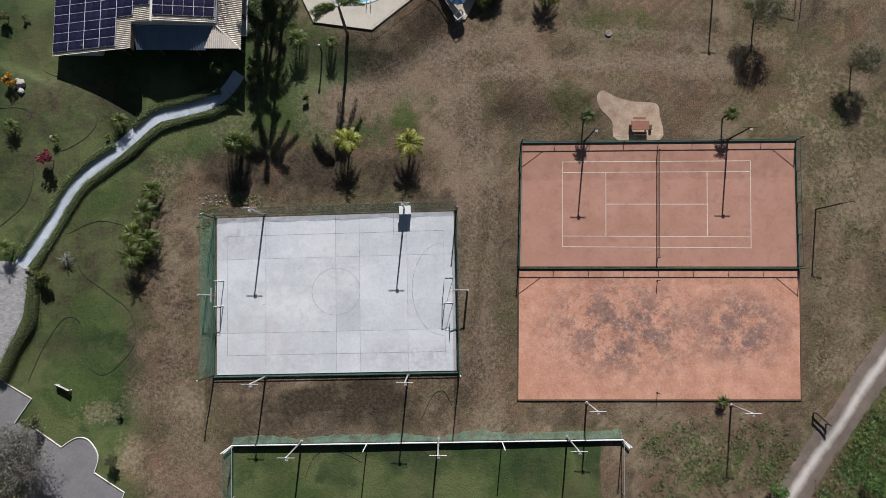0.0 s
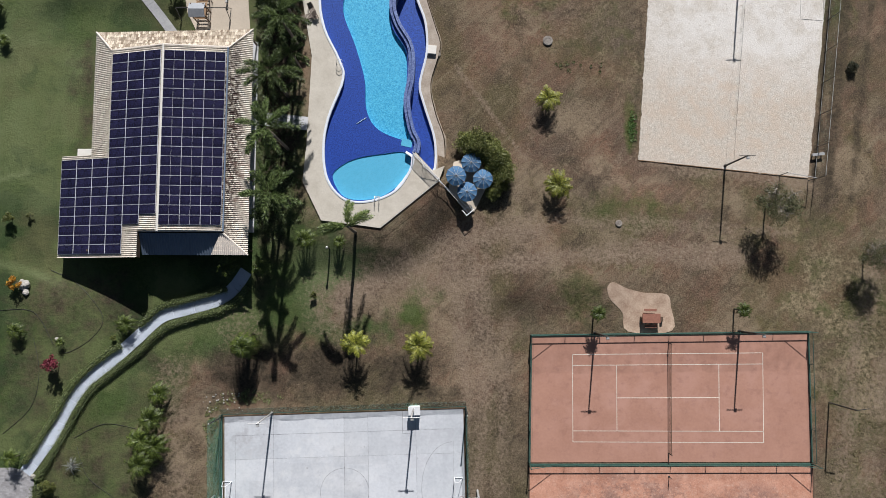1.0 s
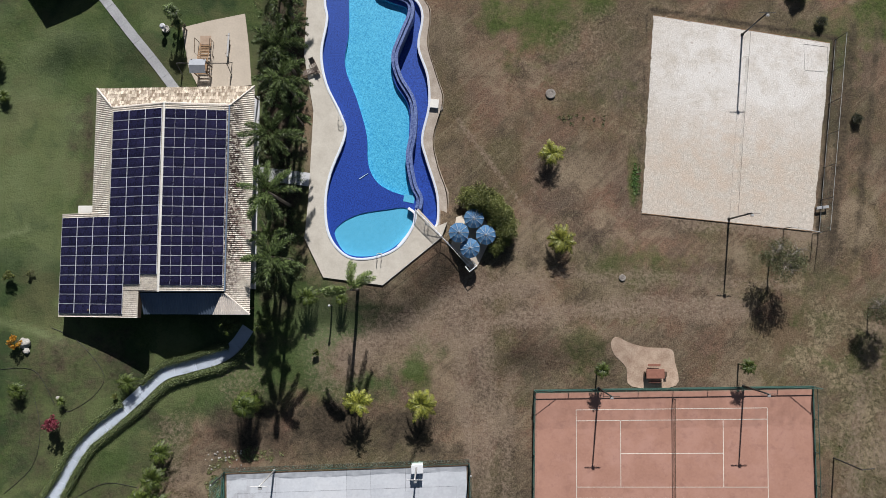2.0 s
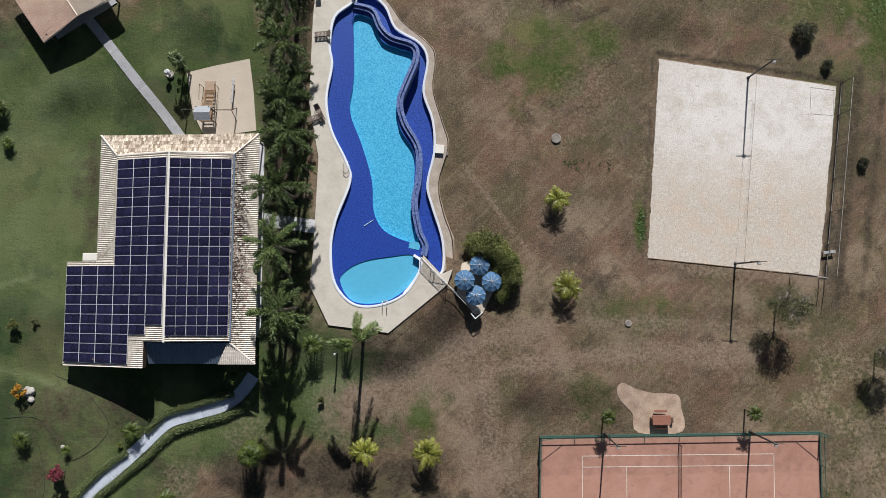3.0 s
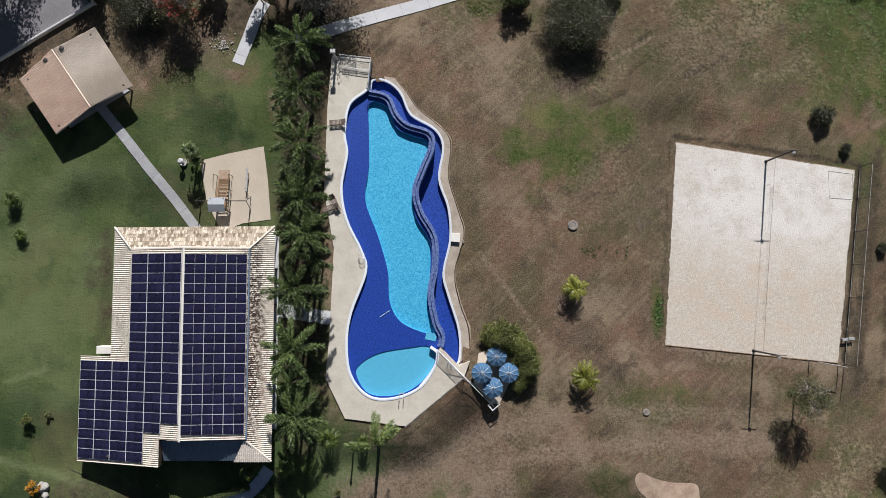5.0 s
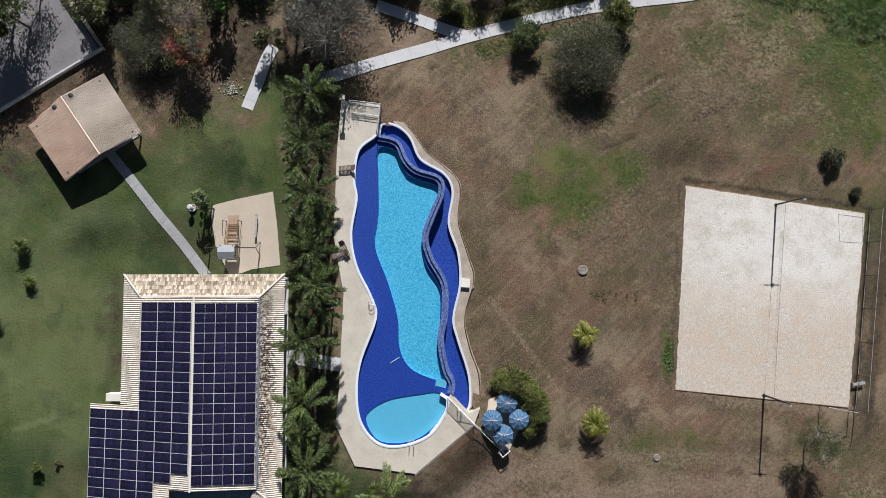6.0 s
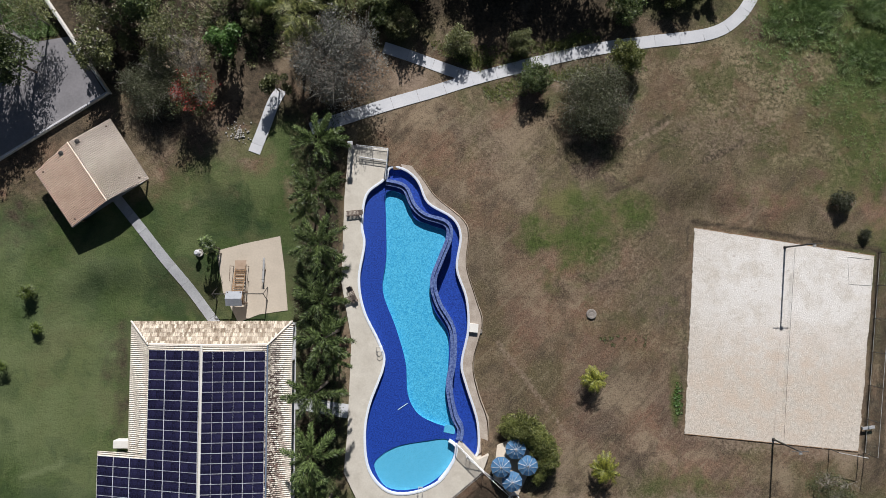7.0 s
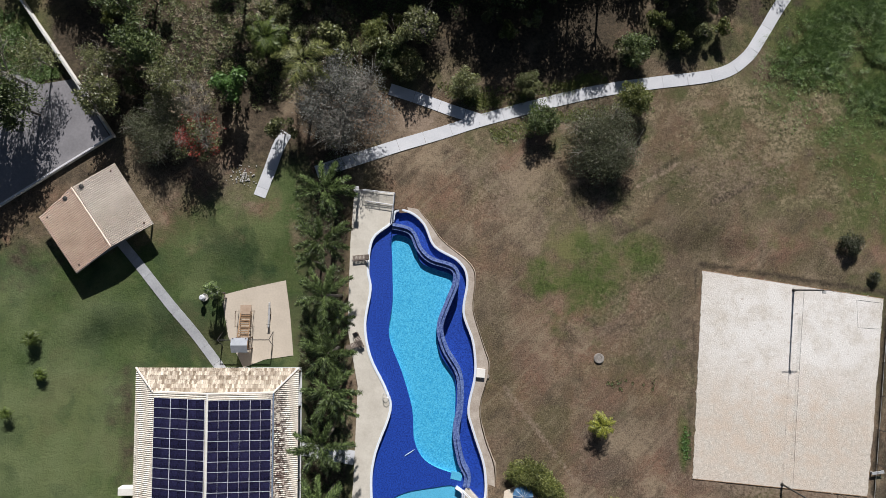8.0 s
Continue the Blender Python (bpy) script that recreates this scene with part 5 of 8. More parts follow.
# ---- kiosk ----
KW, KN, KE, KS = (-49.71, 70.69), (-41.14, 77.10), (-36.32, 69.85), (-45.10, 64.12)
R0, R1 = (-45.72, 74.09), (-40.93, 67.19)
kiosk = thing("garden_kiosk", (0, 0, KIOSK_Z), label="open garden kiosk with red tiled gable roof", category="kiosk")
tiled("roof_slope", [(*KW, 2.0), (*KS, 2.0), (*R1, 2.55), (*R0, 2.55)], TILE_RED, kiosk, 0.23, 0.10, "reddish roof tiles", 5)
tiled("roof_slope", [(*KE, 2.0), (*KN, 2.0), (*R0, 2.55), (*R1, 2.55)], TILE_PALE, kiosk, 0.23, 0.10, "paler roof tiles", 5)
part("ridge_cap", Form().tube([(*R0, 2.60), (*R1, 2.60)], 0.09, 6), TILE_RED, kiosk)
mid = between(between(KW, KE, 0.5), between(KN, KS, 0.5), 0.5)
for c in (KW, KN, KE, KS):
    p = between(c, mid, 0.16)
    part("post", Form().tube([(*p, 0), (*p, 2.2)], 0.11, 8), DARKWOOD, kiosk)
part("floor_slab", Form().prism([between(c, mid, 0.2) for c in (KW, KN, KE, KS)], 0, 0.12), CEMENT_GREY, kiosk, "grey cement floor")
q = [between(c, mid, 0.18) for c in (KW, KN)]
part("back_wall", Form().ribbon(q, 0.18, 0.12, 2.1), PLASTER, kiosk)
for p, z in (((-44.53, 74.17), 2.35), ((-46.47, 72.81), 2.2)):
    part("vent", Form().lathe([(0.2, -0.4), (0.2, 0.25), (0.3, 0.28), (0.28, 0.36), (0.05, 0.42)], 10, (*p, z)), DARKSTEEL, kiosk, "dark metal roof vent")


# ---- plants ----
def frond(f, root, yaw, rise, length, droop, leaflets, leaf_len, rng, plume=0.0, broad=0.035):
    """One feather leaf: a bending midrib with leaflets along both sides."""
    d = Vector((math.cos(yaw), math.sin(yaw), 0))
    side = Vector((-d.y, d.x, 0))
    pts = []
    for i in range(8):
        t = i / 7
        pts.append(Vector(root) + d * (length * t * (1 - 0.18 * droop * t)) + Vector((0, 0, length * (rise * t - droop * t * t))))
    f.tube(pts, 0.025, 3, 0.3)
    for i in range(leaflets):
        t = 0.12 + 0.88 * i / (leaflets - 1)
        k = min(6, int(t * 7))
        p = pts[k].lerp(pts[k + 1], t * 7 - k)
        run = (pts[k + 1] - pts[k]).normalized()
        ll = leaf_len * math.sin(math.pi * min(1, 0.25 + 0.75 * t) * 0.98) ** 0.6 * rng.uniform(0.85, 1.1) + 0.05
        for s in (-1, 1):
            out = (side * s * (0.85 - 0.35 * plume * rng.random()) + run * 0.6 + Vector((0, 0, -0.12 - 0.3 * rng.random() + plume * rng.uniform(-0.7, 0.9)))).normalized()
            w = run * (0.012 + broad * leaf_len)
            f.add([p - w, p + w, p + out * ll * 0.55 + w * 0.6, p + out * ll, p + out * ll * 0.55 - w * 0.6], [(0, 1, 2, 3, 4)])


def palm_meshes(seed, height, reach, fronds, material, leaflets=20, leaf_len=0.55, lean=0.0, trunk_r=0.16, sag=0.0, plume=0.0, broad=0.035):
    rng = random.Random(seed)
    crown, trunk = Form(), Form()
    top = Vector((lean * height, 0.3 * lean * height, height))
    trunk.tube([(0, 0, -0.1), (lean * height * 0.2, 0, height * 0.35), (lean * height * 0.6, 0.1 * lean * height, height * 0.7), top], trunk_r, 9, 0.7)
    for i in range(fronds):
        yaw = i * 2.39996 + rng.uniform(-0.25, 0.25)
        level = i / fronds
        frond(crown, top + Vector((0, 0, 0.02)), yaw, 0.85 - 0.85 * level + rng.uniform(-0.1, 0.1), reach * rng.uniform(0.75, 1.15), 0.55 + 0.25 * rng.random() + sag * (1 + level), leaflets, leaf_len * rng.uniform(0.9, 1.1), rng, plume, broad)
    return trunk.mesh("trunk", BARK, True), crown.mesh("crown", material)


def plant(name, at, turn, meshes, label, category, group="", size=1.0, names=("trunk", "crown")):
    ob = thing(name, (at[0], at[1], 0), turn, label, category, group)
    ob.scale = (size, size, size)
    for n, me_ in zip(names, meshes):
        part(n, me_, None, ob)
    return ob


def foxtail_meshes(seed, height, reach, fronds, material, steep=0.75, yaws=(), lean=0.02, trunk_r=0.2):
    """A palm whose leaves are round plumes: leaflets stand out on all sides of each midrib."""
    rng = random.Random(seed)
    crown, trunk = Form(), Form()
    top = Vector((lean * height, 0, height))
    trunk.tube([(0, 0, -0.1), (lean * height * 0.2, 0, height * 0.3), (lean * height * 0.6, 0, height * 0.7), (lean * height * 0.9, 0, height * 0.88), top], trunk_r, 9, 0.6)
    for i in range(fronds):
        level = i / fronds
        yaw = i * 2.39996 + rng.uniform(-0.3, 0.3)
        if yaws:
            yaw = radians(yaws[i]) + rng.uniform(-0.08, 0.08)
        d = Vector((math.cos(yaw), math.sin(yaw), 0))
        side = Vector((-d.y, d.x, 0)) * rng.uniform(-0.12, 0.12)
        ln, rise, droop = reach * rng.uniform(0.8, 1.12), steep * (1 - 0.95 * level) + rng.uniform(-0.08, 0.1), rng.uniform(0.45, 0.7)
        if yaws and yaws[i] < 120:
            rise, droop = rise - 0.3, droop + 0.45
        pts = [top + (d + side * (k / 8)) * (ln * (k / 8) * (1 - 0.12 * k / 8)) + Vector((0, 0, ln * (rise * k / 8 - droop * (k / 8) ** 2))) for k in range(9)]
        crown.tube(pts, 0.035, 4, 0.3)
        for k in range(52):
            t = 0.1 + 0.9 * k / 51
            q = min(7, int(t * 8))
            p, run = pts[q].lerp(pts[q + 1], t * 8 - q), (pts[q + 1] - pts[q]).normalized()
            u = run.cross(Vector((0, 0, 1))).normalized()
            v = u.cross(run)
            size = 0.60 * math.sin(math.pi * min(1, 0.22 + 0.62 * t)) ** 0.7
            a0 = rng.uniform(0, 6.28)
            for s in range(6):
                a = a0 + s * 1.0472 + rng.uniform(-0.3, 0.3)
                out = (u * math.cos(a) + v * math.sin(a) * 0.8 + run * rng.uniform(0.5, 0.95)).normalized() * size * rng.uniform(0.75, 1.15)
                w = out.cross(Vector((rng.gauss(0, 1), rng.gauss(0, 1), rng.gauss(0, 1)))).normalized() * 0.034
                crown.add([p, p + out * 0.5 + w, p + out, p + out * 0.5 - w], [(0, 1, 2, 3)])
    return trunk.mesh("trunk", BARK, True), crown.mesh("crown", material)


ROYAL = [foxtail_meshes(s, h, 3.45, n_, LEAF_PALM, 0.66) for s, h, n_ in ((1, 9.3, 12), (2, 8.9, 12), (3, 9.6, 12), (4, 9.1, 11))]
for k, (p, turn) in enumerate((((-15.44, 72.76), 10), ((-15.67, 67.16), 80), ((-14.87, 61.47), 150), ((-15.04, 55.38), 20), ((-14.38, 52.02), 260), ((-15.65, 45.97), 45), ((-15.48, 39.52), 120), ((-15.08, 32.95), 200))):
    plant("royal_palm", p, turn, ROYAL[k % 4], "dark green plumed palm in the row beside the pool deck", "palm tree", "palm row", 1.0)
for p, turn in (((-17.30, 65.27), 10), ((-14.25, 58.92), 100), ((-16.6, 57.2), 200), ((-14.04, 49.25), 20), ((-16.66, 35.49), 60)):
    plant("royal_palm", p, turn, ROYAL[1], "smaller dark green plumed palm in the row beside the pool deck", "palm tree", "palm row", 0.62)
tall = foxtail_meshes(21, 7.3, 3.3, 9, leaf_mat("windblown_palm_leaf", (0.035, 0.07, 0.02), (0.24, 0.29, 0.105)), 0.8, (82, 40, 95, 25, 172, 186, 178, 50, 190))
p = (-7.25, 29.51)
plant("tall_palm", p, 0, tall, "tall windblown palm with thin grey trunk by the deck", "palm tree")
BUSHY = [palm_meshes(s, h, 1.75, 27, LEAF_YELLOW, 24, 0.46, 0.02, 0.12, 0.0, 0.3, 0.03) for s, h in ((5, 1.5), (6, 1.3), (15, 2.6), (16, 2.2))]
SLIM = palm_meshes(9, 2.6, 1.1, 24, LEAF_CYCAD, 18, 0.34, 0.03, 0.1, 0.0, 0.4, 0.03)
SKIRT = palm_meshes(10, 2.5, 1.7, 56, LEAF_CYCAD, 22, 0.46, 0.02, 0.2, 0.5, 0.4, 0.03)
plant("skirted_palm", (-20.01, 16.03), 30, SKIRT, "dark green palm with a skirt of hanging leaves", "palm tree", "young palms", 1.3)
GREENP = [palm_meshes(s, h, 1.75, 30, LEAF_CYCAD, 24, 0.46, 0.03, 0.12, 0.0, 0.4, 0.028) for s, h in ((7, 2.2), (8, 1.6))]
for p, m_, s in (((-7.01, 16.50), BUSHY[2], 1.05), ((0.34, 16.23), BUSHY[3], 1.2), ((15.87, 46.03), BUSHY[0], 1.0), ((16.90, 35.52), BUSHY[1], 1.2)):
    plant("yellow_palm", p, random.uniform(0, 360), m_, "small palm with yellow-green leaves on dry grass", "palm tree", "young palms", s)
for p, s in (((-29.98, 10.54), 0.85), ((-30.52, 7.87), 1.0), ((-31.68, 5.27), 1.05), ((-30.14, 4.63), 1.1), ((-31.46, 2.63), 1.0), ((37.97, -13.94), 0.5),
             ((-46.38, 17.75), 0.65), ((-41.47, 16.50), 0.35), ((-45.83, 3.45), 0.7), ((-33.98, 18.63), 0.75), ((-50.60, 56.79), 0.6), ((-49.65, 52.42), 0.5), ((-53.16, 48.08), 0.5), ((-22.22, 25.54), 0.85), ((-18.15, 25.23), 0.7), ((-50.59, 56.56), 0.6), ((-49.75, 52.53), 0.45), ((-9.11, 28.39), 0.5), ((-13.04, 28.64), 0.8)):
    plant("young_palm", p, random.uniform(0, 360), random.choice(GREENP), "small dark green palm on the grass", "palm tree", "young palms", s)
for p in ((21.70, 20.17), (38.97, 20.62)):
    plant("fence_palm", p, random.uniform(0, 360), SLIM, "slim young palm behind the tennis fence", "palm tree", "young palms", 1.0)
agave = palm_meshes(31, 0.5, 1.2, 24, LEAF_GREY, 8, 0.16, 0.0, 0.15)
plant("agave", (-39.67, 2.24), 20, agave, "silver-grey spiky agave on the lawn", "agave", size=0.95)


def crown_points(rng, n, rx, ry, rz, cz, clumps):
    """Places for leaves: clumps through an uneven egg."""
    cs = []
    for _ in range(clumps):
        a, u, r = rng.uniform(0, 6.283), rng.uniform(-0.6, 1.0), rng.uniform(0.35, 0.95)
        q = math.sqrt(max(0, 1 - u * u))
        cs.append((rx * r * q * math.cos(a), ry * r * q * math.sin(a), cz + rz * r * u, rng.uniform(0.14, 0.26)))
    for _ in range(n):
        c = cs[rng.randrange(clumps)]
        g, u, a, d = c[3] * 1.75, rng.uniform(-0.7, 1), rng.uniform(0, 6.283), rng.random() ** 0.4
        q = math.sqrt(1 - u * u) * d
        yield (c[0] + g * rx * q * math.cos(a), c[1] + g * ry * q * math.sin(a), c[2] + g * rz * u * d)


def tree_meshes(seed, height, rx, rz, leaves, size, material, clumps=26, twigs=0, twig_mat=None, trunk_r=0.14):
    rng = random.Random(seed)
    wood, crown = Form(), Form()
    base = height - rz
    wood.tube([(0, 0, -0.1), (0.06, 0.03, base * 0.6), (0, 0.05, base)], trunk_r, 7, 0.75)
    limbs = []
    for i in range(9):
        a, r = i * 2.4 + rng.uniform(-0.4, 0.4), rng.uniform(0.45, 0.85)
        end = Vector((rx * r * math.cos(a), rx * r * math.sin(a), base + rz * rng.uniform(0.1, 1.2)))
        start = Vector((0, 0.04, base * rng.uniform(0.75, 1.0)))
        bend = start.lerp(end, 0.5) + Vector((0, 0, rz * 0.12))
        wood.tube([start, bend, end], trunk_r * 0.45, 5, 0.25)
        limbs += [(bend, end)] * 2
    for _ in range(twigs):
        s, e = rng.choice(limbs)
        p = s.lerp(e, rng.uniform(0.1, 1))
        d = Vector((rng.gauss(0, 1), rng.gauss(0, 1), rng.gauss(0.5, 0.8))).normalized()
        ln = rx * rng.uniform(0.25, 0.55)
        wood.tube([p, p + d * ln * 0.5 + Vector((0, 0, 0.1)), p + d * ln + Vector((rng.gauss(0, 0.15), rng.gauss(0, 0.15), 0.1))], 0.022, 3, 0.3)
    for p in crown_points(rng, leaves, rx, rx, rz, base + rz * 0.45, clumps):
        s = size * rng.uniform(0.6, 1.3)
        n_ = Vector((rng.gauss(0, 0.7), rng.gauss(0, 0.7), rng.gauss(0.7, 0.6))).normalized()
        u = n_.orthogonal().normalized()
        u.rotate(Matrix.Rotation(rng.uniform(0, 6.28), 3, n_))
        w = n_.cross(u)
        c = Vector(p)
        c.z = max(c.z, 0.15)
        crown.add([c - u * s, c + w * s * 0.45, c + u * s, c - w * s * 0.45], [(0, 1, 2, 3)])
    return wood.mesh("trunk", twig_mat or BARK, True), crown.mesh("crown", material)


DENSE = [tree_meshes(40 + k, h, rx, rz, 3300, 0.155, m_, 34) for k, (h, rx, rz, m_) in enumerate(((5.5, 2.6, 2.2, LEAF_TREE), (6.5, 2.9, 2.6, LEAF_TREE), (4.8, 2.3, 1.9, LEAF_TREE), (7.5, 3.2, 3.0, LEAF_TREE)))]
SHRUB = [tree_meshes(50 + k, h, rx, rz, 1300, 0.13, m_, 16, trunk_r=0.07) for k, (h, rx, rz, m_) in enumerate(((1.8, 1.1, 0.9, LEAF_HEDGE), (2.2, 1.3, 1.1, LEAF_OLIVE), (2.4, 1.2, 1.2, LEAF_BRIGHT)))]
ROUND = [tree_meshes(55 + k, 2.1, 1.65, 1.3, 5200, 0.10, m_, 46, trunk_r=0.09) for k, m_ in enumerate((LEAF_OLIVE, LEAF_HEDGE, LEAF_TREE))]
BARE = [tree_meshes(60 + k, h, rx, rz, 500, 0.11, LEAF_DRY, 22, 420, TWIG, 0.13) for k, (h, rx, rz) in enumerate(((5.0, 3.2, 2.2), (4.0, 2.4, 1.8)))]
THIN = [tree_meshes(70 + k, h, rx, rz, 1700, 0.13, LEAF_OLIVE, 26, 110, TWIG, 0.12) for k, (h, rx, rz) in enumerate(((4.6, 3.3, 2.3), (5.0, 2.6, 2.4), (3.8, 1.5, 1.7)))]
WIDE = tree_meshes(65, 2.6, 4.0, 1.6, 26000, 0.085, leaf_mat("dusty_olive_leaf", (0.060, 0.070, 0.036), (0.165, 0.172, 0.100)), 140, 200, TWIG, 0.2)
ASHEN = tree_meshes(66, 4.6, 3.9, 2.3, 15000, 0.09, LEAF_ASH, 120, 420, TWIG, 0.18)
WISP = tree_meshes(67, 4.1, 2.4, 1.7, 5000, 0.085, leaf_mat("dull_leaf", (0.050, 0.062, 0.025), (0.140, 0.145, 0.070)), 40, 260, TWIG, 0.10)
BLOOM = tree_meshes(80, 4.0, 2.7, 1.9, 1100, 0.13, LEAF_RED, 34, 380, TWIG, 0.11)
BLOOM_LEAF = tree_meshes(81, 3.9, 2.6, 1.8, 3000, 0.13, LEAF_OLIVE, 24)[1]

# trees that stand by themselves
for p, m_, s, lab in (((16.48, 80.15), WIDE, 1.18, "wide olive-grey tree with thin crown and deep shade"), ((9.3, 82.7), ROUND[2], 1.25, "round green tree beside the footpath"), ((20.87, 85.51), ROUND[1], 1.3, "yellow-green tree over the footpath"),
                      ((0.01, 87.28), ROUND[0], 1.1, "round olive-green tree at the path fork"), ((7.84, 87.40), ROUND[0], 0.95, "small olive tree at the wood's edge"), ((20.9, 91.6), ROUND[2], 1.25, "small dark tree at the wood's edge"),
                      ((-7.02, 89.52), ROUND[0], 1.25, "soft olive-green tree at the wood's edge"), ((-9.19, 90.66), ROUND[2], 1.1, "soft green tree at the wood's edge"), ((-11.25, 93.10), ROUND[1], 1.1, "soft green tree at the wood's edge"), ((-17.65, 83.83), BARE[0], 0.9, "leafless grey tree with a spreading crown"), ((-14.26, 83.57), ASHEN, 1.4, "leafless grey tree with a spreading crown"), ((-14.79, 80.40), BARE[1], 1.0, "leafless grey tree over the path end"),
                      ((-36.0, 81.0), WIDE, 1.0, "dense grey-green tree behind the kiosk"), ((-31.26, 83.68), BARE[1], 1.1, "leafless brown tree beside the red blossom"), ((-27.29, 86.05), SHRUB[2], 1.8, "bright green leafy tree with dense crown"),
                      ((43.19, 33.33), WISP, 1.05, "sparse young tree with a dark shadow"), ((55.52, 27.44), WISP, 0.9, "sparse young tree with a dark shadow"),
                      
                      ((43.91, -24.30), SHRUB[2], 0.9, "green shrub beside the dirt road"), ((55.46, -23.48), SHRUB[2], 1.0, "green shrub beside the dirt road"), ((-41.71, 0.23), SHRUB[0], 0.9, "yellow-green shrub at the end of the hedge"), ((-42.00, -16.12), SHRUB[1], 0.9, "dry palm-like shrub by the kerb"),
                      ((-32.89, -20.30), THIN[2], 0.5, "thin sapling beside the kerb"), ((-33.03, -15.62), SHRUB[1], 0.32, "small bush on the lawn edge"), ((-12.36, 22.08), SHRUB[0], 0.4, "small green bush on the lawn"),
                      ((-46.03, 31.38), SHRUB[1], 0.3, "small green bush on the lawn"), ((-47.95, 31.00), SHRUB[0], 0.6, "green bush on the lawn"), ((-35.61, 16.93), SHRUB[0], 0.35, "small bush beside the path")):
    plant("tree" if s > 1 else "bush", p, random.uniform(0, 360), m_, lab, "tree" if s > 1 else "bush", "", s)
LOWBUSH = tree_meshes(58, 1.25, 1.5, 0.95, 4200, 0.09, leaf_mat("dark_shrub_leaf", (0.026, 0.032, 0.018), (0.090, 0.098, 0.055)), 40, 40, TWIG, 0.06)
for p, s in (((47.6, 67.5), 1.0), ((50.4, 63.4), 0.5), ((54.5, 51.0), 0.5)):
    plant("bush", p, random.uniform(0, 360), LOWBUSH, "low dark shrub on the dry field", "bush", "field shrubs", s)
p = (-31.04, 79.83)
ob = plant("blossom_tree", p, 30, (*BLOOM, BLOOM_LEAF), "tree with red blossom and bare brown twigs", "tree", names=("trunk", "crown", "crown"))
plant("magenta_bush", (-41.87, 14.03), 0, tree_meshes(85, 1.9, 1.0, 1.0, 900, 0.14, LEAF_PINK, 14, trunk_r=0.06), "magenta-leaved bush on the lawn", "bush", size=0.95)
plant("orange_bush", (-46.91, 23.38), 0, tree_meshes(86, 1.2, 0.75, 0.6, 500, 0.13, LEAF_ORANGE, 10, trunk_r=0.05), "orange flowering bush beside a white rock", "bush")
# lot trees and trees along the street
for p, s in (((-42.64, -19.59), 1.1), ((-44.61, -22.98), 1.3)):
    plant("lot_tree", p, random.uniform(0, 360), ASHEN, "thin grey tree over the paved lot", "tree", "street trees", s)
for p, s in (((-43.49, -20.98), 1.15), ((-47.68, -17.70), 1.3), ((-44.86, -23.99), 1.3), ((-40.82, -25.15), 1.1), ((-52.93, 87.07), 1.5), ((-49.77, 89.04), 1.0), ((-55.32, 82.48), 1.6), ((-51.16, 83.26), 1.1), ((-54.8, 85.2), 1.5)):
    plant("shade_tree", p, random.uniform(0, 360), random.choice((DENSE[0], THIN[1])), "leafy grey-green tree shading the pavement", "tree", "street trees", s)

WOODPALM = palm_meshes(91, 6.0, 3.9, 15, leaf_mat("sunlit_palm_leaf", (0.07, 0.09, 0.022), (0.33, 0.34, 0.11)), 34, 0.75, 0.02, 0.16, 0.15, 0.8)
# the wood along the north
rng = random.Random(11)
for k in range(170):
    x, y = rng.uniform(-75, 60), rng.uniform(82, 132)
    line = 89.5 + max(0, (x + 5)) * 0.16 if x > -12 else 84.0
    if x > -12 and y < line + 5 or x < -47 and y < 113 - (x + 62) * 1.2 or x > 34 and y < 112 or abs(x + 28) < 5 and y < 89:
        continue
    if -12 < x < 34 and y < line + 10 and rng.random() < 0.6:
        continue
    turn, kind_, size_ = rng.uniform(0, 360), rng.choice((DENSE[0], DENSE[1], DENSE[2], DENSE[3], DENSE[1], THIN[1])), rng.uniform(0.75, 1.2)
    if abs(x + 18.3) > 4.5 or not 83 < y < 97:
        plant("wood_tree", (x, y), turn, kind_, "dark leafy tree of the wood", "tree", "northern wood", size_)
for x, y in ((-4.0, 99.5), (0.5, 101.0), (5.5, 99.0), (9.0, 101.5), (13.5, 100.0)):
    plant("wood_tree", (x, y), rng.uniform(0, 360), DENSE[(1, 3)[int(x) % 2]], "tall dark leafy tree of the wood", "tree", "northern wood", rng.uniform(0.9, 1.1))
for k in range(21):
    plant("wood_tree", (-16 + k * 1.9 + rng.uniform(-0.8, 0.8), 108.5 + rng.uniform(-2, 5) + max(0, k - 14) * 0.25), rng.uniform(0, 360), DENSE[(1, 3)[k % 2]], "tall dark leafy tree of the wood", "tree", "northern wood", rng.uniform(1.0, 1.25))
for p, m_ in (((-18.3, 87.9), 0), ((-23.4, 91.6), 1)):
    plant("wood_palm", p, rng.uniform(0, 360), GREENP[0] if m_ else WOODPALM, "yellow-green feather palm at the wood's edge", "palm tree", "wood palms", 1.6 if m_ else 1.15)


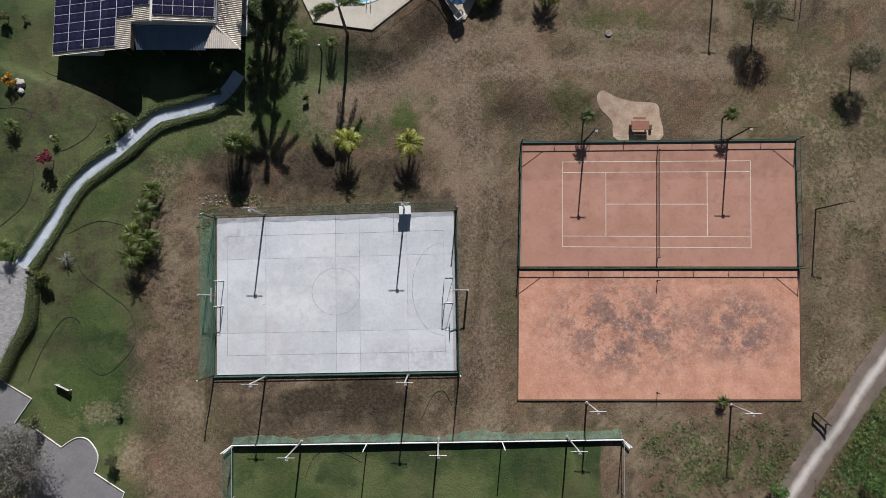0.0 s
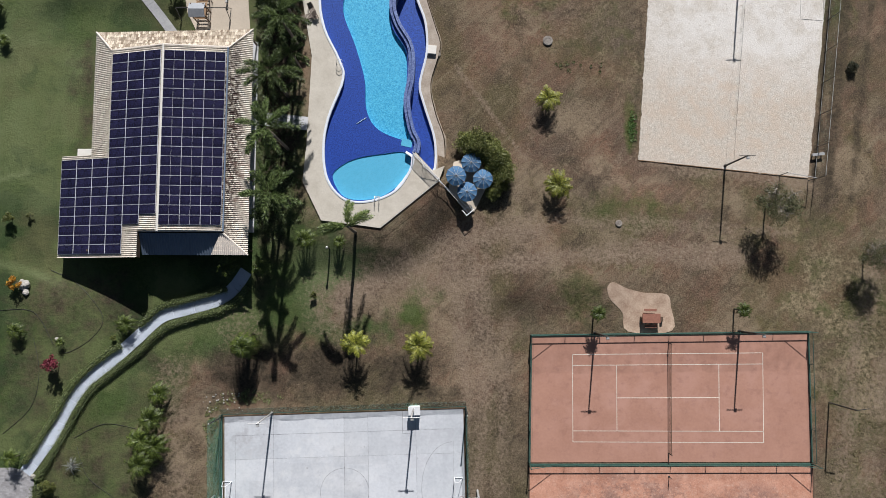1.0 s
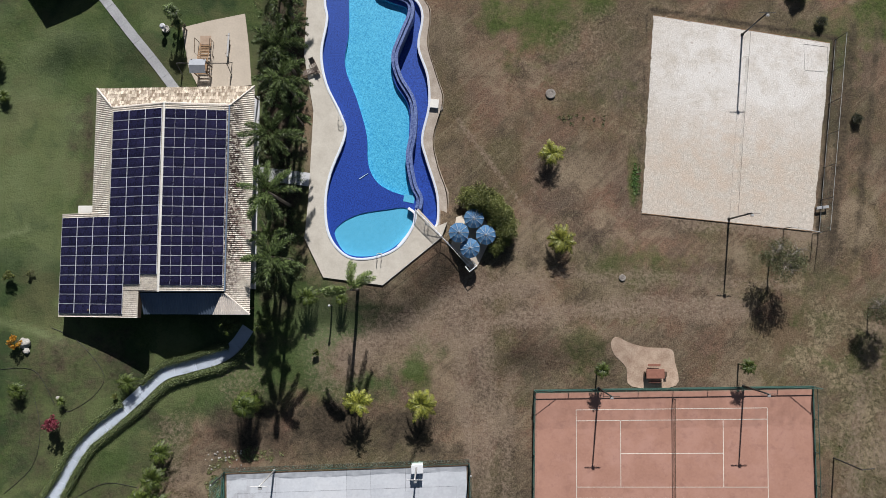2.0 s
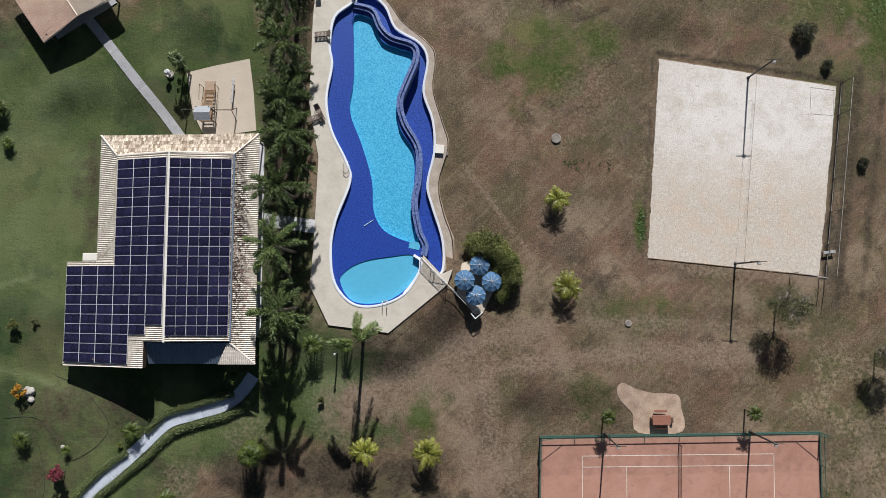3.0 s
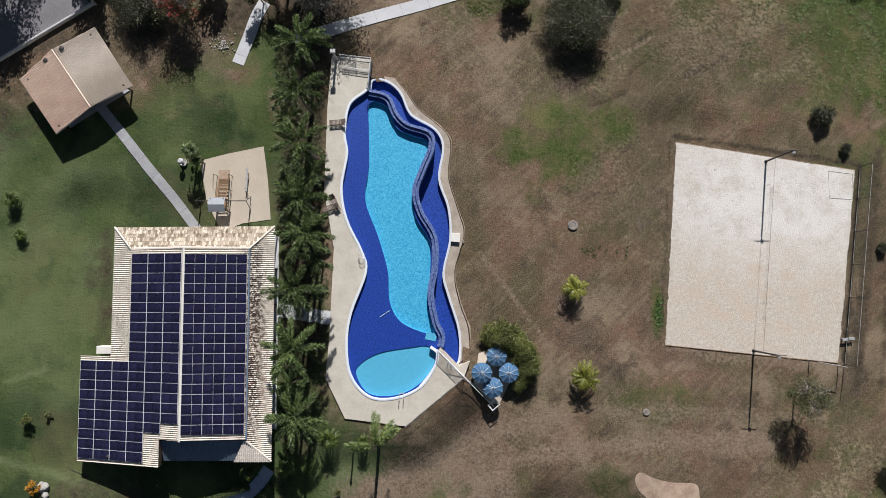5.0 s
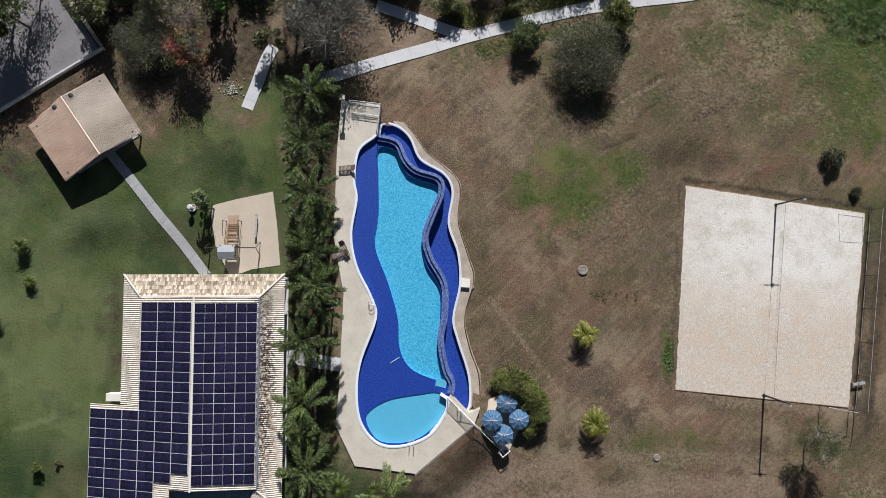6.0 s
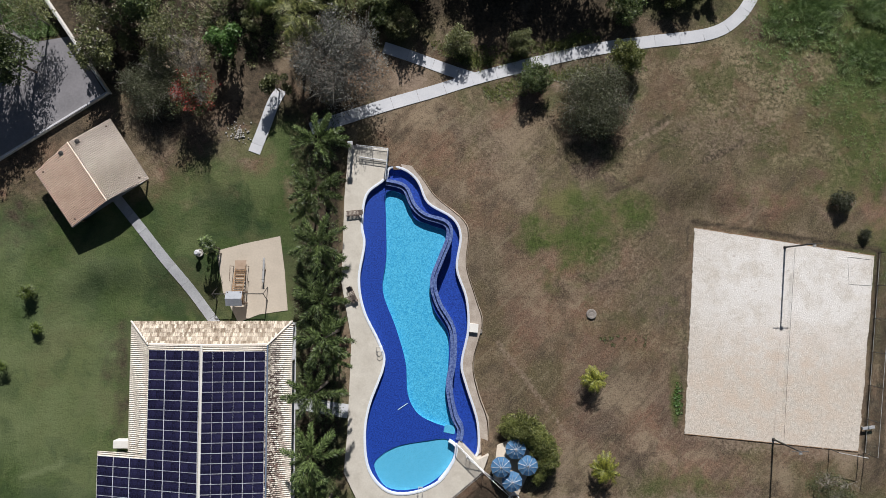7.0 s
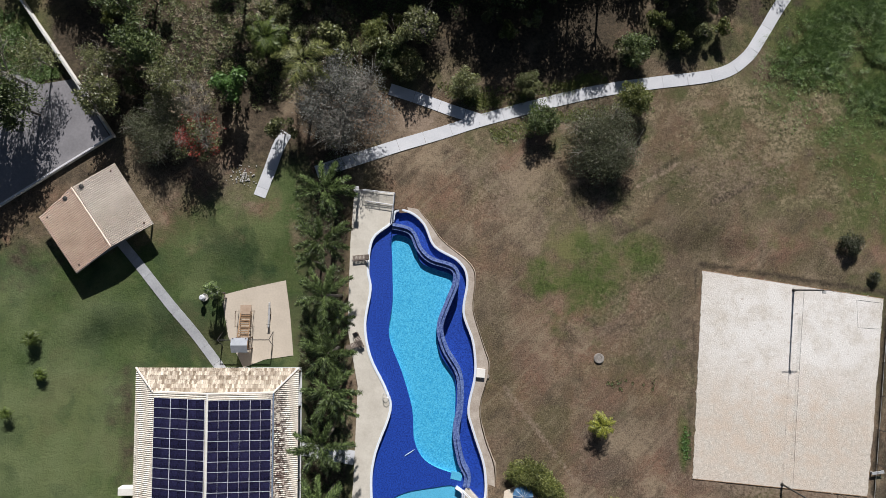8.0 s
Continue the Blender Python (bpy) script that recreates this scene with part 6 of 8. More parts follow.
for k in range(120):
    x, y = rng.uniform(-58, 30), rng.uniform(80, 108)
    if x > -12 and y < 92 + max(0, x + 5) * 0.17 or abs(x + 27.5) < 3.5 and y < 88 or x < -46 and y < 113 - (x + 62) * 1.2 or x < -35 and y < 84:
        continue
    plant("wood_shrub", (x, y), rng.uniform(0, 360), rng.choice((SHRUB[1], SHRUB[1], SHRUB[0], THIN[2])), "olive shrub under the wood's trees", "bush", "wood shrubs", rng.uniform(0.8, 1.7))
for p in ((19.69, 91.63), (21.25, 92.70), (26.84, 92.73), (29.70, 93.82), (32.19, 94.55), (25.50, 94.85), (23.6, 95.6), (28.2, 96.2), (31.0, 97.2), (24.6, 98.0), (27.2, 99.4)):
    plant("wood_shrub", p, rng.uniform(0, 360), rng.choice((SHRUB[1], SHRUB[0])), "olive shrub at the edge of the wood", "bush", "wood shrubs", rng.uniform(0.8, 1.2))


def hedge(line, width, height, label):
    """A clipped hedge: a dark core set with small leaves."""
    pts = curve_through(line, 10)
    root = thing("hedge", label=label, category="hedge", group="path hedges")
    core, leaves = Form().ribbon(pts, width * 0.6, 0, height * 0.75, 0.05), Form()
    part("core", core, mat("hedge_core", (0.02, 0.03, 0.012), (0.04, 0.05, 0.02), 3, vary=0), root)
    r = random.Random(len(pts))
    for a, b in zip(pts, pts[1:]):
        a, b = Vector(a), Vector(b)
        ln = (b - a).length
        s = Vector((-(b - a).y, (b - a).x)).normalized()
        for _ in range(int(ln * 300)):
            p = a.lerp(b, r.random()) + s * r.gauss(0, width * 0.27)
            z = height * (0.95 - 0.5 * abs((p - a).dot(s)) / width) + r.gauss(0, 0.06)
            n_ = Vector((r.gauss(0, 0.6), r.gauss(0, 0.6), 1)).normalized()
            u = n_.orthogonal().normalized()
            u.rotate(Matrix.Rotation(r.uniform(0, 6.28), 3, n_))
            w, c, q = n_.cross(u), Vector((p.x, p.y, z)), r.uniform(0.045, 0.09)
            leaves.add([c - u * q, c + w * q * 0.6, c + u * q, c - w * q * 0.6], [(0, 1, 2, 3)])
    part("foliage", leaves, LEAF_CLIPPED, root)


hedge([(-22.63, 22.79), (-24.19, 22.37), (-27.54, 21.36), (-30.50, 20.47), (-32.75, 18.37)], 0.85, 0.5, "low clipped yellow-green hedge along the winding path")
hedge([(-34.87, 16.10), (-37.74, 13.97), (-40.20, 11.33), (-42.26, 7.42), (-45.07, 2.61)], 0.85, 0.5, "low clipped yellow-green hedge along the winding path")
hedge([(-20.14, 23.06), (-21.19, 21.59), (-23.54, 20.23), (-27.54, 19.05), (-30.13, 17.91), (-32.66, 15.44), (-35.48, 13.11), (-37.95, 11.00), (-39.75, 8.06), (-41.67, 4.20), (-43.47, 0.66)], 0.85, 0.5, "low clipped yellow-green hedge along the winding path")
hedge([(-43.18, 0.23), (-43.07, -4.36), (-44.89, -7.96), (-46.23, -11.45)], 1.5, 1.1, "dense green hedge bordering the paved drive")

# rough grass and scrub: low rounded clumps of small blades
def clumps(name, outline, count, size, blade, material, label, seed, edge=2.0, low=0.55, blades=26, slim=0.3):
    r, f = random.Random(seed), Form()
    xs, ys = [p[0] for p in outline], [p[1] for p in outline]
    px_ = np.array([r.uniform(min(xs), max(xs)) for _ in range(count * 3)])
    py_ = np.array([r.uniform(min(ys), max(ys)) for _ in range(count * 3)])
    odd_, far_ = inside(px_, py_, outline)
    thick = np.array([noise.noise((x * 0.25, y * 0.25, seed)) for x, y in zip(px_, py_)])
    chance = np.clip(far_ / edge, 0, 1) * np.clip(0.55 + 1.3 * thick, 0.05, 1)
    done = 0
    for x, y, o, c in zip(px_, py_, odd_, chance):
        if not o or r.random() > c or done >= count:
            continue
        done += 1
        s = size * r.uniform(0.4, 1.4)
        for _ in range(blades):
            a, u = r.uniform(0, 6.28), r.random() ** 0.5
            p = Vector((x + math.cos(a) * u * s, y + math.sin(a) * u * s, s * low * (1 - 0.7 * u) * r.uniform(0.3, 1)))
            d = Vector((math.cos(a) * (0.3 + u), math.sin(a) * (0.3 + u), r.uniform(0.3, 1.1) * (0.3 + low))).normalized() * blade * r.uniform(0.6, 1.3)
            w = Vector((-math.sin(a), math.cos(a), 0.2)) * blade * slim
            f.add([p - w, p + w, p + d], [(0, 1, 2)])
    solid(name, f, material, label, "grass", kind="stuff")


clumps("scrub_grass", [(27.71, -16.12), (39.62, -15.02), (47.74, -17.31), (46.26, -25.35), (27.11, -26.59)], 230, 0.42, 0.17, LEAF_OLIVE, "tufted olive scrub on dry ground", 1, low=0.95, slim=0.2)
clumps("scrub_grass", [(27.71, -16.12), (39.62, -15.02), (47.74, -17.31), (46.26, -25.35), (27.11, -26.59)], 260, 0.36, 0.14, LEAF_FIELD, "yellow-green grass tufts among the scrub", 21, low=0.35, slim=0.2)
clumps("tall_grass", [(42.03, 97.31), (56.63, 103.38), (58.57, 82.78), (50.56, 83.11), (44.19, 87.07), (37.39, 89.94)], 1500, 0.92, 0.36, LEAF_FIELD, "dense green tall grass", 2, edge=4.0, low=0.85, blades=50, slim=0.09)
clumps("tall_grass", [(33.5, 87.5), (38, 96), (47, 97), (62, 88), (62, 66), (54, 68), (46, 76), (39.61, 80.5)], 1700, 0.42, 0.17, LEAF_FIELD, "thin green grass among dry stalks", 12, edge=6.0, low=0.3, blades=18, slim=0.14)
clumps("roadside_scrub", [(62.79, -4.40), (57.12, -13.31), (52.55, -19.38), (48.20, -25.36), (46.50, -29.30), (66.97, -29.41)], 600, 0.75, 0.24, LEAF_BRIGHT, "green roadside scrub", 3, low=0.9, slim=0.2)
clumps("roadside_scrub", [(62.79, -4.40), (57.12, -13.31), (52.55, -19.38), (48.20, -25.36), (46.50, -29.30), (66.97, -29.41)], 750, 0.6, 0.2, LEAF_FIELD, "bright green roadside grass", 23, low=0.8, slim=0.2)
clumps("roadside_scrub", [(62.79, -4.40), (57.12, -13.31), (52.55, -19.38), (48.20, -25.36), (46.50, -29.30), (66.97, -29.41)], 700, 0.45, 0.18, LEAF_STRAW, "dry straw tufts along the dirt road", 43, low=0.5, slim=0.18)
clumps("dry_grass", [(49.15, 23.05), (63.94, 29.23), (63.96, -2.31), (56.63, -7.86), (49.19, -13.27), (48.99, 1.72)], 2000, 0.3, 0.13, LEAF_STRAW, "dry straw-coloured grass tufts", 4, edge=3.0, low=0.45, blades=16, slim=0.15)
clumps("dry_grass", [(23.25, 86.23), (37.65, 87.04), (52.58, 79.86), (54.91, 68.42), (26.35, 71.96), (19.46, 76.92)], 900, 0.3, 0.13, LEAF_STRAW, "dry straw-coloured grass tufts", 5, edge=4.0, low=0.45, blades=16, slim=0.15)
clumps("path_grass", [(2.64, 82.05), (7.60, 83.51), (13.28, 84.81), (23.25, 86.38), (23.90, 84.08), (11.11, 81.94), (4.03, 79.77)], 800, 0.3, 0.14, LEAF_HEDGE, "yellow-green grass along the footpath", 6, edge=1.0, low=0.3)
clumps("path_grass", [(-4.36, 88.27), (1.99, 87.66), (9.79, 87.69), (18.32, 89.12), (18.30, 87.83), (9.77, 86.39), (2.66, 84.56), (-1.56, 85.44)], 420, 0.34, 0.14, LEAF_HEDGE, "yellow-green grass along the footpath", 26, edge=1.0, low=0.4)
clumps("undergrowth", [(-62, 120), (-36, 84), (-14, 87), (-10, 95), (10, 97), (32, 102), (36, 128), (-62, 128)], 3400, 0.65, 0.2, LEAF_TREE, "dark undergrowth of the wood", 7)
clumps("undergrowth", [(-56, 110), (-38, 84), (-32, 82), (-14, 86), (-12, 100), (-56, 118)], 1300, 0.5, 0.18, LEAF_OLIVE, "olive undergrowth of the wood", 27)
clumps("undergrowth", [(-50, 104), (-38, 84), (-32, 82), (-14, 86), (-12, 100), (-50, 110)], 700, 0.45, 0.18, LEAF_DRY, "dry brown undergrowth of the wood", 28, low=0.35)
clumps("verge_grass", [(-60.40, 97.37), (-54.41, 96.00), (-50.13, 89.79), (-48.01, 87.69), (-51.40, 87.02), (-60.40, 89.85)], 1500, 0.4, 0.16, LEAF_FIELD, "green grass verge along the street wall", 29, edge=1.0)
clumps("path_grass", [(-1.19, 86.30), (5.91, 86.54), (13.04, 88.59), (17.34, 89.69), (17.31, 88.01), (13.01, 86.56), (5.89, 84.80), (1.63, 84.04)], 700, 0.45, 0.18, LEAF_HEDGE, "yellow-green undergrowth along the footpath", 36, edge=0.8, low=0.6, slim=0.2)
clumps("palm_bed_plants", [(-20.49, 78.59), (-14.74, 78.75), (-14.14, 57.75), (-13.54, 45.52), (-13.78, 34.83), (-13.15, 31.50), (-16.96, 28.30), (-19.39, 29.65), (-19.93, 57.77)], 900, 0.45, 0.2, LEAF_PALM, "dark green low plants under the palms", 33, edge=0.6, slim=0.15)
clumps("field_weeds", [(16.68, 51.10), (23.44, 51.50), (22.66, 49.74), (17.02, 50.06)], 14, 0.22, 0.12, LEAF_TREE, "few dark weeds beside the well cover", 9, edge=0.3)
clumps("court_weeds", [(-25.67, 7.80), (-22.98, 11.26), (-15.15, 10.33), (-16.50, 9.14), (-23.34, 8.65), (-23.57, -0.24), (-24.92, -0.26)], 260, 0.22, 0.12, LEAF_OLIVE, "weeds along the court netting", 10, edge=0.5)
clumps("court_weeds", [(26.30, 45.64), (27.35, 45.49), (27.11, 41.14), (26.21, 41.50)], 60, 0.22, 0.12, LEAF_BRIGHT, "green weeds at the sand's edge", 31, edge=0.4)


# ---- fences, poles and court fittings ----
def light_pole(at, height, arm_turn, lean_label, heads=2, material=GREYSTEEL, arm=1.9):
    ob = thing("light_pole", (at[0], at[1], 0), arm_turn, lean_label, "light pole", "court lights")
    part("pole", Form().tube([(0, 0, 0), (0, 0, height * 0.5), (0, 0, height)], 0.12, 8, 0.7), material, ob, smooth=True)
    part("crossarm", Form().box(0, 0, height + 0.03, arm, 0.07, 0.07, 0, 0.02), material, ob)
    part("collar", Form().lathe([(0.2, 0), (0.2, 0.12), (0.14, 0.2)], 8), material, ob)
    h = part("floodlight", Form().box(0.08, -0.22, height - 0.08, 0.36, 0.3, 0.16, 0, 0.05), GREYSTEEL, ob, "grey floodlight head")
    part("lens", Form().box(0.08, -0.23, height - 0.175, 0.3, 0.24, 0.02), WHITE, h)
    return ob


# Tennis fence poles: shade on pale poles is put into the dark steel colour.
for p, h, lab in (((21.82, -14.36), 5.6, "pale steel light pole beside the clay court"), ((39.23, -14.49), 5.4, "pale steel light pole beside the clay court"), ((21.79, 17.60), 6.0, "light pole by the tennis fence, its shaded side painted as dark steel"), ((39.51, 17.90), 6.0, "light pole by the tennis fence, its shaded side painted as dark steel"),
                  ((-17.29, 7.96), 6.2, "white light pole at the futsal fence"), ((-0.27, 8.73), 6.2, "white light pole at the futsal fence"), ((-16.61, -11.41), 6.2, "white light pole at the futsal fence"), ((0.33, -11.07), 6.2, "white light pole at the futsal fence"),
                  ((-12.13, -18.89), 7.6, "tall white light pole at the grass field"), ((4.02, -18.60), 7.6, "tall white light pole at the grass field"), ((19.35, -18.33), 7.0, "tall white light pole at the grass field"),
                  ((40.54, 61.86), 6.3, "dark steel light pole beside the sand court"), ((38.22, 38.39), 5.9, "dark steel light pole beside the sand court")):
    light_pole(p, h, 0, lab, material=DARKSTEEL if "dark" in lab else GREYSTEEL)


def fence(name, a, b, spacing, height, rail_z, net, net_h, label, lean=(0, 0), material=GREENSTEEL, base=True, braces=()):
    """A run of posts with rails and a hanging net; braces at its ends lean along the run."""
    root = thing(name, label=label, category="fence", group="court fences")
    a, b = Vector(a), Vector(b)
    n = max(1, round((b - a).length / spacing))
    for i in range(n + 1):
        p = a.lerp(b, i / n)
        part("post", Form().tube([(p.x, p.y, -0.1), (p.x, p.y, rail_z)], 0.045, 6), material, root)
    part("top_rail", Form().tube([(a.x, a.y, rail_z), (b.x, b.y, rail_z)], 0.045, 6), material, root)
    if base:
        part("base_board", Form().ribbon([tuple(a), tuple(b)], 0.14, -0.05, 0.22), material, root)
    d = (b - a).normalized()
    for end, s in braces:
        p = a if end == 0 else b
        part("corner_post", Form().tube([(p.x, p.y, -0.1), (p.x, p.y, 2.2)], 0.06, 6), material, root)
        e = p + d * s * 2.8
        part("brace", Form().tube([(p.x, p.y, 2.15), (e.x, e.y, rail_z)], 0.035, 5), material, root)
    if net_h:
        f, m = Form(), n * 4
        r = random.Random(m)
        for i in range(m + 1):
            p = a.lerp(b, i / m)
            sag = r.uniform(-0.12, 0.12)
            k = len(f.v)
            f.v += [(p.x, p.y, 0.1), (p.x + lean[0] * 0.4 + r.gauss(0, 0.04), p.y + lean[1] * 0.4 + r.gauss(0, 0.04), net_h * 0.5), (p.x + lean[0], p.y + lean[1], net_h + sag)]
            if i:
                f.f += [(k - 3, k, k + 1, k - 2), (k - 2, k + 1, k + 2, k - 1)]
        part("net", f, net, root, "green net")
        if net is not NET_FAINT:
            part("top_cable", Form().tube([(a.x + lean[0], a.y + lean[1], net_h), (b.x + lean[0], b.y + lean[1], net_h)], 0.005, 4), material, root)
    return root


def away(p, dx, dy):
    return (p[0] + dx, p[1] + dy)


fence("tennis_fence", CLAY_N[0], CLAY_N[1], 4.1, 1, 0.75, NET_FAINT, 3.0, "dark green low fence with tall thin net on the tennis court", braces=((0, 1), (1, -1)))
fence("tennis_fence", CLAY_N[0], CLAY_N[3], 4.1, 1, 1.1, NET_FAINT, 3.0, "dark green low fence with tall thin net on the tennis court")
fence("tennis_fence", CLAY_N[1], CLAY_N[2], 4.1, 1, 1.1, NET_FAINT, 3.0, "dark green low fence with tall thin net on the tennis court")
fence("divider_fence", between(CLAY_N[3], CLAY_S[0], 0.5), between(CLAY_N[2], CLAY_S[1], 0.5), 4.1, 1, 0.75, NET_FAINT, 1.2, "dark green fence between the two clay courts", braces=((0, 1), (1, -1)))
fence("futsal_fence", away(HARD[0], -0.3, 0.3), away(HARD[1], 0.3, 0.3), 5.0, 1, 0.22, NET_GREEN, 1.1, "green netting fence along the concrete court", lean=(0, 0.75), base=False)
fence("futsal_fence", away(HARD[0], -0.3, 0.3), away(HARD[3], -0.3, -0.2), 5.0, 1, 1.0, NET_GREEN, 4.0, "green netting fence along the concrete court", lean=(-0.3, 0))
fence("futsal_fence", away(HARD[1], 0.3, 0.3), away(HARD[2], 0.3, -0.2), 5.0, 1, 1.0, NET_GREEN, 4.0, "green netting fence along the concrete court", lean=(0.1, 0))
fence("futsal_fence", away(HARD[3], -0.3, -0.2), away(HARD[2], 0.3, -0.2), 5.0, 1, 0.4, NET_FAINT, 1.2, "dark low fence with thin netting on the concrete court")
for p, h in ((HARD[0], 4.2), (HARD[1], 4.2), (HARD[2], 5.2), (HARD[3], 5.2)):
    ob = thing("net_post", (p[0] + (0.35 if p[0] > 0 else -0.35), p[1], 0), 0, "dark steel corner post holding the netting", "post", "net posts")
    part("pole", Form().tube([(0, 0, 0), (0, 0, h)], 0.09, 7, 0.8), DARKSTEEL, ob)
    part("cap", Form().lathe([(0.1, 0), (0.1, 0.06), (0.03, 0.1)], 7, (0, 0, h)), GREYSTEEL, ob)

# grass field: low wall with white coping, short posts and netting
FW, FE = (-20.09, -19.27), (25.91, -18.54)
wall = thing("field_wall", label="low wall with white top along the grass field", category="low wall")
part("body", Form().ribbon([FW, FE], 0.2, -0.1, 0.5), DARKSTEEL, wall, "dark boards")
part("coping", Form().ribbon([FW, FE], 0.13, 0.5, 0.56, 0.02), WHITE, wall, "white painted top")
for p in ((-4.41, -19.07), (11.56, -18.87), FW, FE):
    part("post", Form().tube([(*p, 0), (*p, 4.2)], 0.07, 6), WHITE, wall, "white post")
for a, b in ((FW, (-21.07, -20.15)), (FE, (26.75, -19.49))):
    part("wing_rail", Form().ribbon([a, b], 0.2, 0.35, 0.5), WHITE, wall)
for name, a, b in (("side_net", (-20.02, -19.46), (-19.00, -48.37)), ("side_net", (25.97, -18.74), (25.58, -48.98))):
    fence(name, a, b, 6.0, 1, 0.9, NET_GREEN if a[0] < 0 else NET_FAINT, 4.0, "green side netting of the grass field", material=GREYSTEEL, base=False)
f = Form()
r = random.Random(5)
for i in range(81):
    p = between(FW, FE, i / 80)
    w = 0.9 + 0.7 * noise.noise((i * 0.11, 4, 0)) + 0.25 * noise.noise((i * 0.5, 9, 0))
    k = len(f.v)
    f.v += [(p[0], p[1] + 0.14, 0.5), (p[0], p[1] + w * 0.5, 0.22 + r.uniform(0, 0.1)), (p[0], p[1] + w, 0.05)]
    if i:
        f.f += [(k - 3, k, k + 1, k - 2), (k - 2, k + 1, k + 2, k - 1)]
solid("fallen_net", f, NET_WORN, "green net sagging on the grass behind the low wall", "net")


def goal(at, facing, label):
    """A futsal goal, 3 m by 2 m; facing: +1 opens east, -1 west."""
    ob = thing("futsal_goal", (at[0], at[1], 0.07), 0 if facing > 0 else 180, label, "goal", "futsal goals")
    for s in (-1.5, 1.5):
        part("post", Form().tube([(0, s, 0), (0, s, 2.0)], 0.05, 8), WHITE, ob)
        part("stay", Form().tube([(0, s, 2.0), (-0.5, s, 1.95), (-1.0, s, 0.05)], 0.03, 6), WHITE, ob)
        part("base_bar", Form().tube([(0, s, 0.05), (-1.0, s, 0.05)], 0.03, 6), WHITE, ob)
    part("crossbar", Form().tube([(0, -1.55, 2.0), (0, 1.55, 2.0)], 0.05, 8), WHITE, ob)
    part("back_bar", Form().tube([(-1.0, -1.5, 0.05), (-1.0, 1.5, 0.05)], 0.03, 6), WHITE, ob)
    return ob


goal(away((-21.90, -1.58), 0.0, 0), 1, "white steel futsal goal without net")
goal(away((4.61, -0.97), 0.0, 0), -1, "white steel futsal goal without net")
for p, s in (((-23.87, -1.74), 1), ((7.34, -0.95), -1)):
    ob = thing("basketball_stand", (p[0], p[1], 0), 0 if s > 0 else 180, "steel basketball stand with long arm beside the court", "basketball stand", "basketball stands")
    part("pole", Form().tube([(0, 0, 0), (0, 0, 2.9)], 0.13, 8), GREYSTEEL, ob)
    part("arm", Form().tube([(0, 0, 2.85), (1.6, 0, 3.2)], 0.07, 6), GREYSTEEL, ob)
    part("backboard", Form().box(1.65, 0, 3.3, 0.05, 1.7, 0.4, 0, 0.01), GREYSTEEL, ob, "grey backboard")
    ring_ = [(1.95 + 0.23 * math.cos(a), 0.23 * math.sin(a), 3.0) for a in [2 * math.pi * i / 14 for i in range(15)]]
    part("hoop", Form().tube(ring_, 0.02, 5), REDWOOD, ob)
ob = thing("equipment_box", (*(-0.19, 8.52), 0.07), 3, "white equipment box at the court edge", "box")
part("body", Form().box(0, 0, 0.6, 1.3, 0.9, 1.2, 0, 0.02), WHITE, ob)
part("lid", Form().box(0, 0, 1.23, 1.4, 1.0, 0.06, 0, 0.02), WHITE, ob)

# tennis net
NA, NB = (30.80, 16.40), (30.60, 3.17)
ob = thing("tennis_net", label="dark tennis net with white band between posts", category="net")
for p in (NA, NB):
    part("post", Form().tube([(*p, 0), (*p, 1.08)], 0.06, 8), DARKSTEEL, ob)
c = between(NA, NB, 0.5)
f = Form()
for i in range(17):
    p, t = between(NA, NB, i / 16), i / 16
    h = 1.02 - 0.12 * math.sin(math.pi * t)
    k = len(f.v)
    f.v += [(p[0], p[1], 0.07), (p[0], p[1], h)]
    if i:
        f.f.append((k - 2, k, k + 1, k - 1))
part("mesh", f, NET_DARK, ob)
part("band", Form().tube([(*between(NA, NB, i / 8), 1.02 - 0.12 * math.sin(math.pi * i / 8)) for i in range(9)], 0.035, 5), DARKWOOD, ob, "dark red top band")
ob = thing("practice_net_post", (*(30.34, -13.09), 0.05), 0, "short dark net post on the worn clay", "post")
part("pole", Form().tube([(0, 0, 0), (0, 0, 1.0)], 0.05, 8), DARKSTEEL, ob)
part("foot", Form().lathe([(0.12, 0), (0.12, 0.03), (0.05, 0.05)], 8), DARKSTEEL, ob)
ob = thing("practice_net_post", (*(30.55, 0.40), 0.05), 0, "short dark net post on the worn clay", "post")
part("pole", Form().tube([(0, 0, 0), (0, 0, 1.0)], 0.05, 8), DARKSTEEL, ob)
part("foot", Form().lathe([(0.12, 0), (0.12, 0.03), (0.05, 0.05)], 8), DARKSTEEL, ob)

# beach court net and side frames
B1, B2 = (40.53, 61.64), (38.28, 38.52)
ob = thing("volleyball_net", label="thin dark volleyball net between the light poles", category="net")
for z in (2.35,):
    part("cable", Form().tube([(*B1, z), (*between(B1, B2, 0.5), z - 0.06), (*B2, z)], 0.016, 4), DARKSTEEL, ob)
n0, n1 = between(B1, B2, 0.14), between(B1, B2, 0.86)
part("mesh", Form().add([(*n0, 1.5), (*n1, 1.5), (*n1, 2.32), (*n0, 2.32)], [(0, 1, 2, 3)]), NET_FAINT, ob)
ob = thing("sand_court_fence", label="thin pipe fence with net along the sand court", category="fence", group="court fences")
pa, pb = (52.18, 61.15), (49.20, 36.74)
for k in range(7):
    p = between(pa, pb, k / 6)
    part("post", Form().tube([(*p, 0), (*p, 2.6)], 0.04, 6), DARKSTEEL, ob)
for z in (0.3, 2.55):
    part("rail", Form().tube([(*pa, z), (*pb, z)], 0.022, 5), GREYSTEEL, ob)
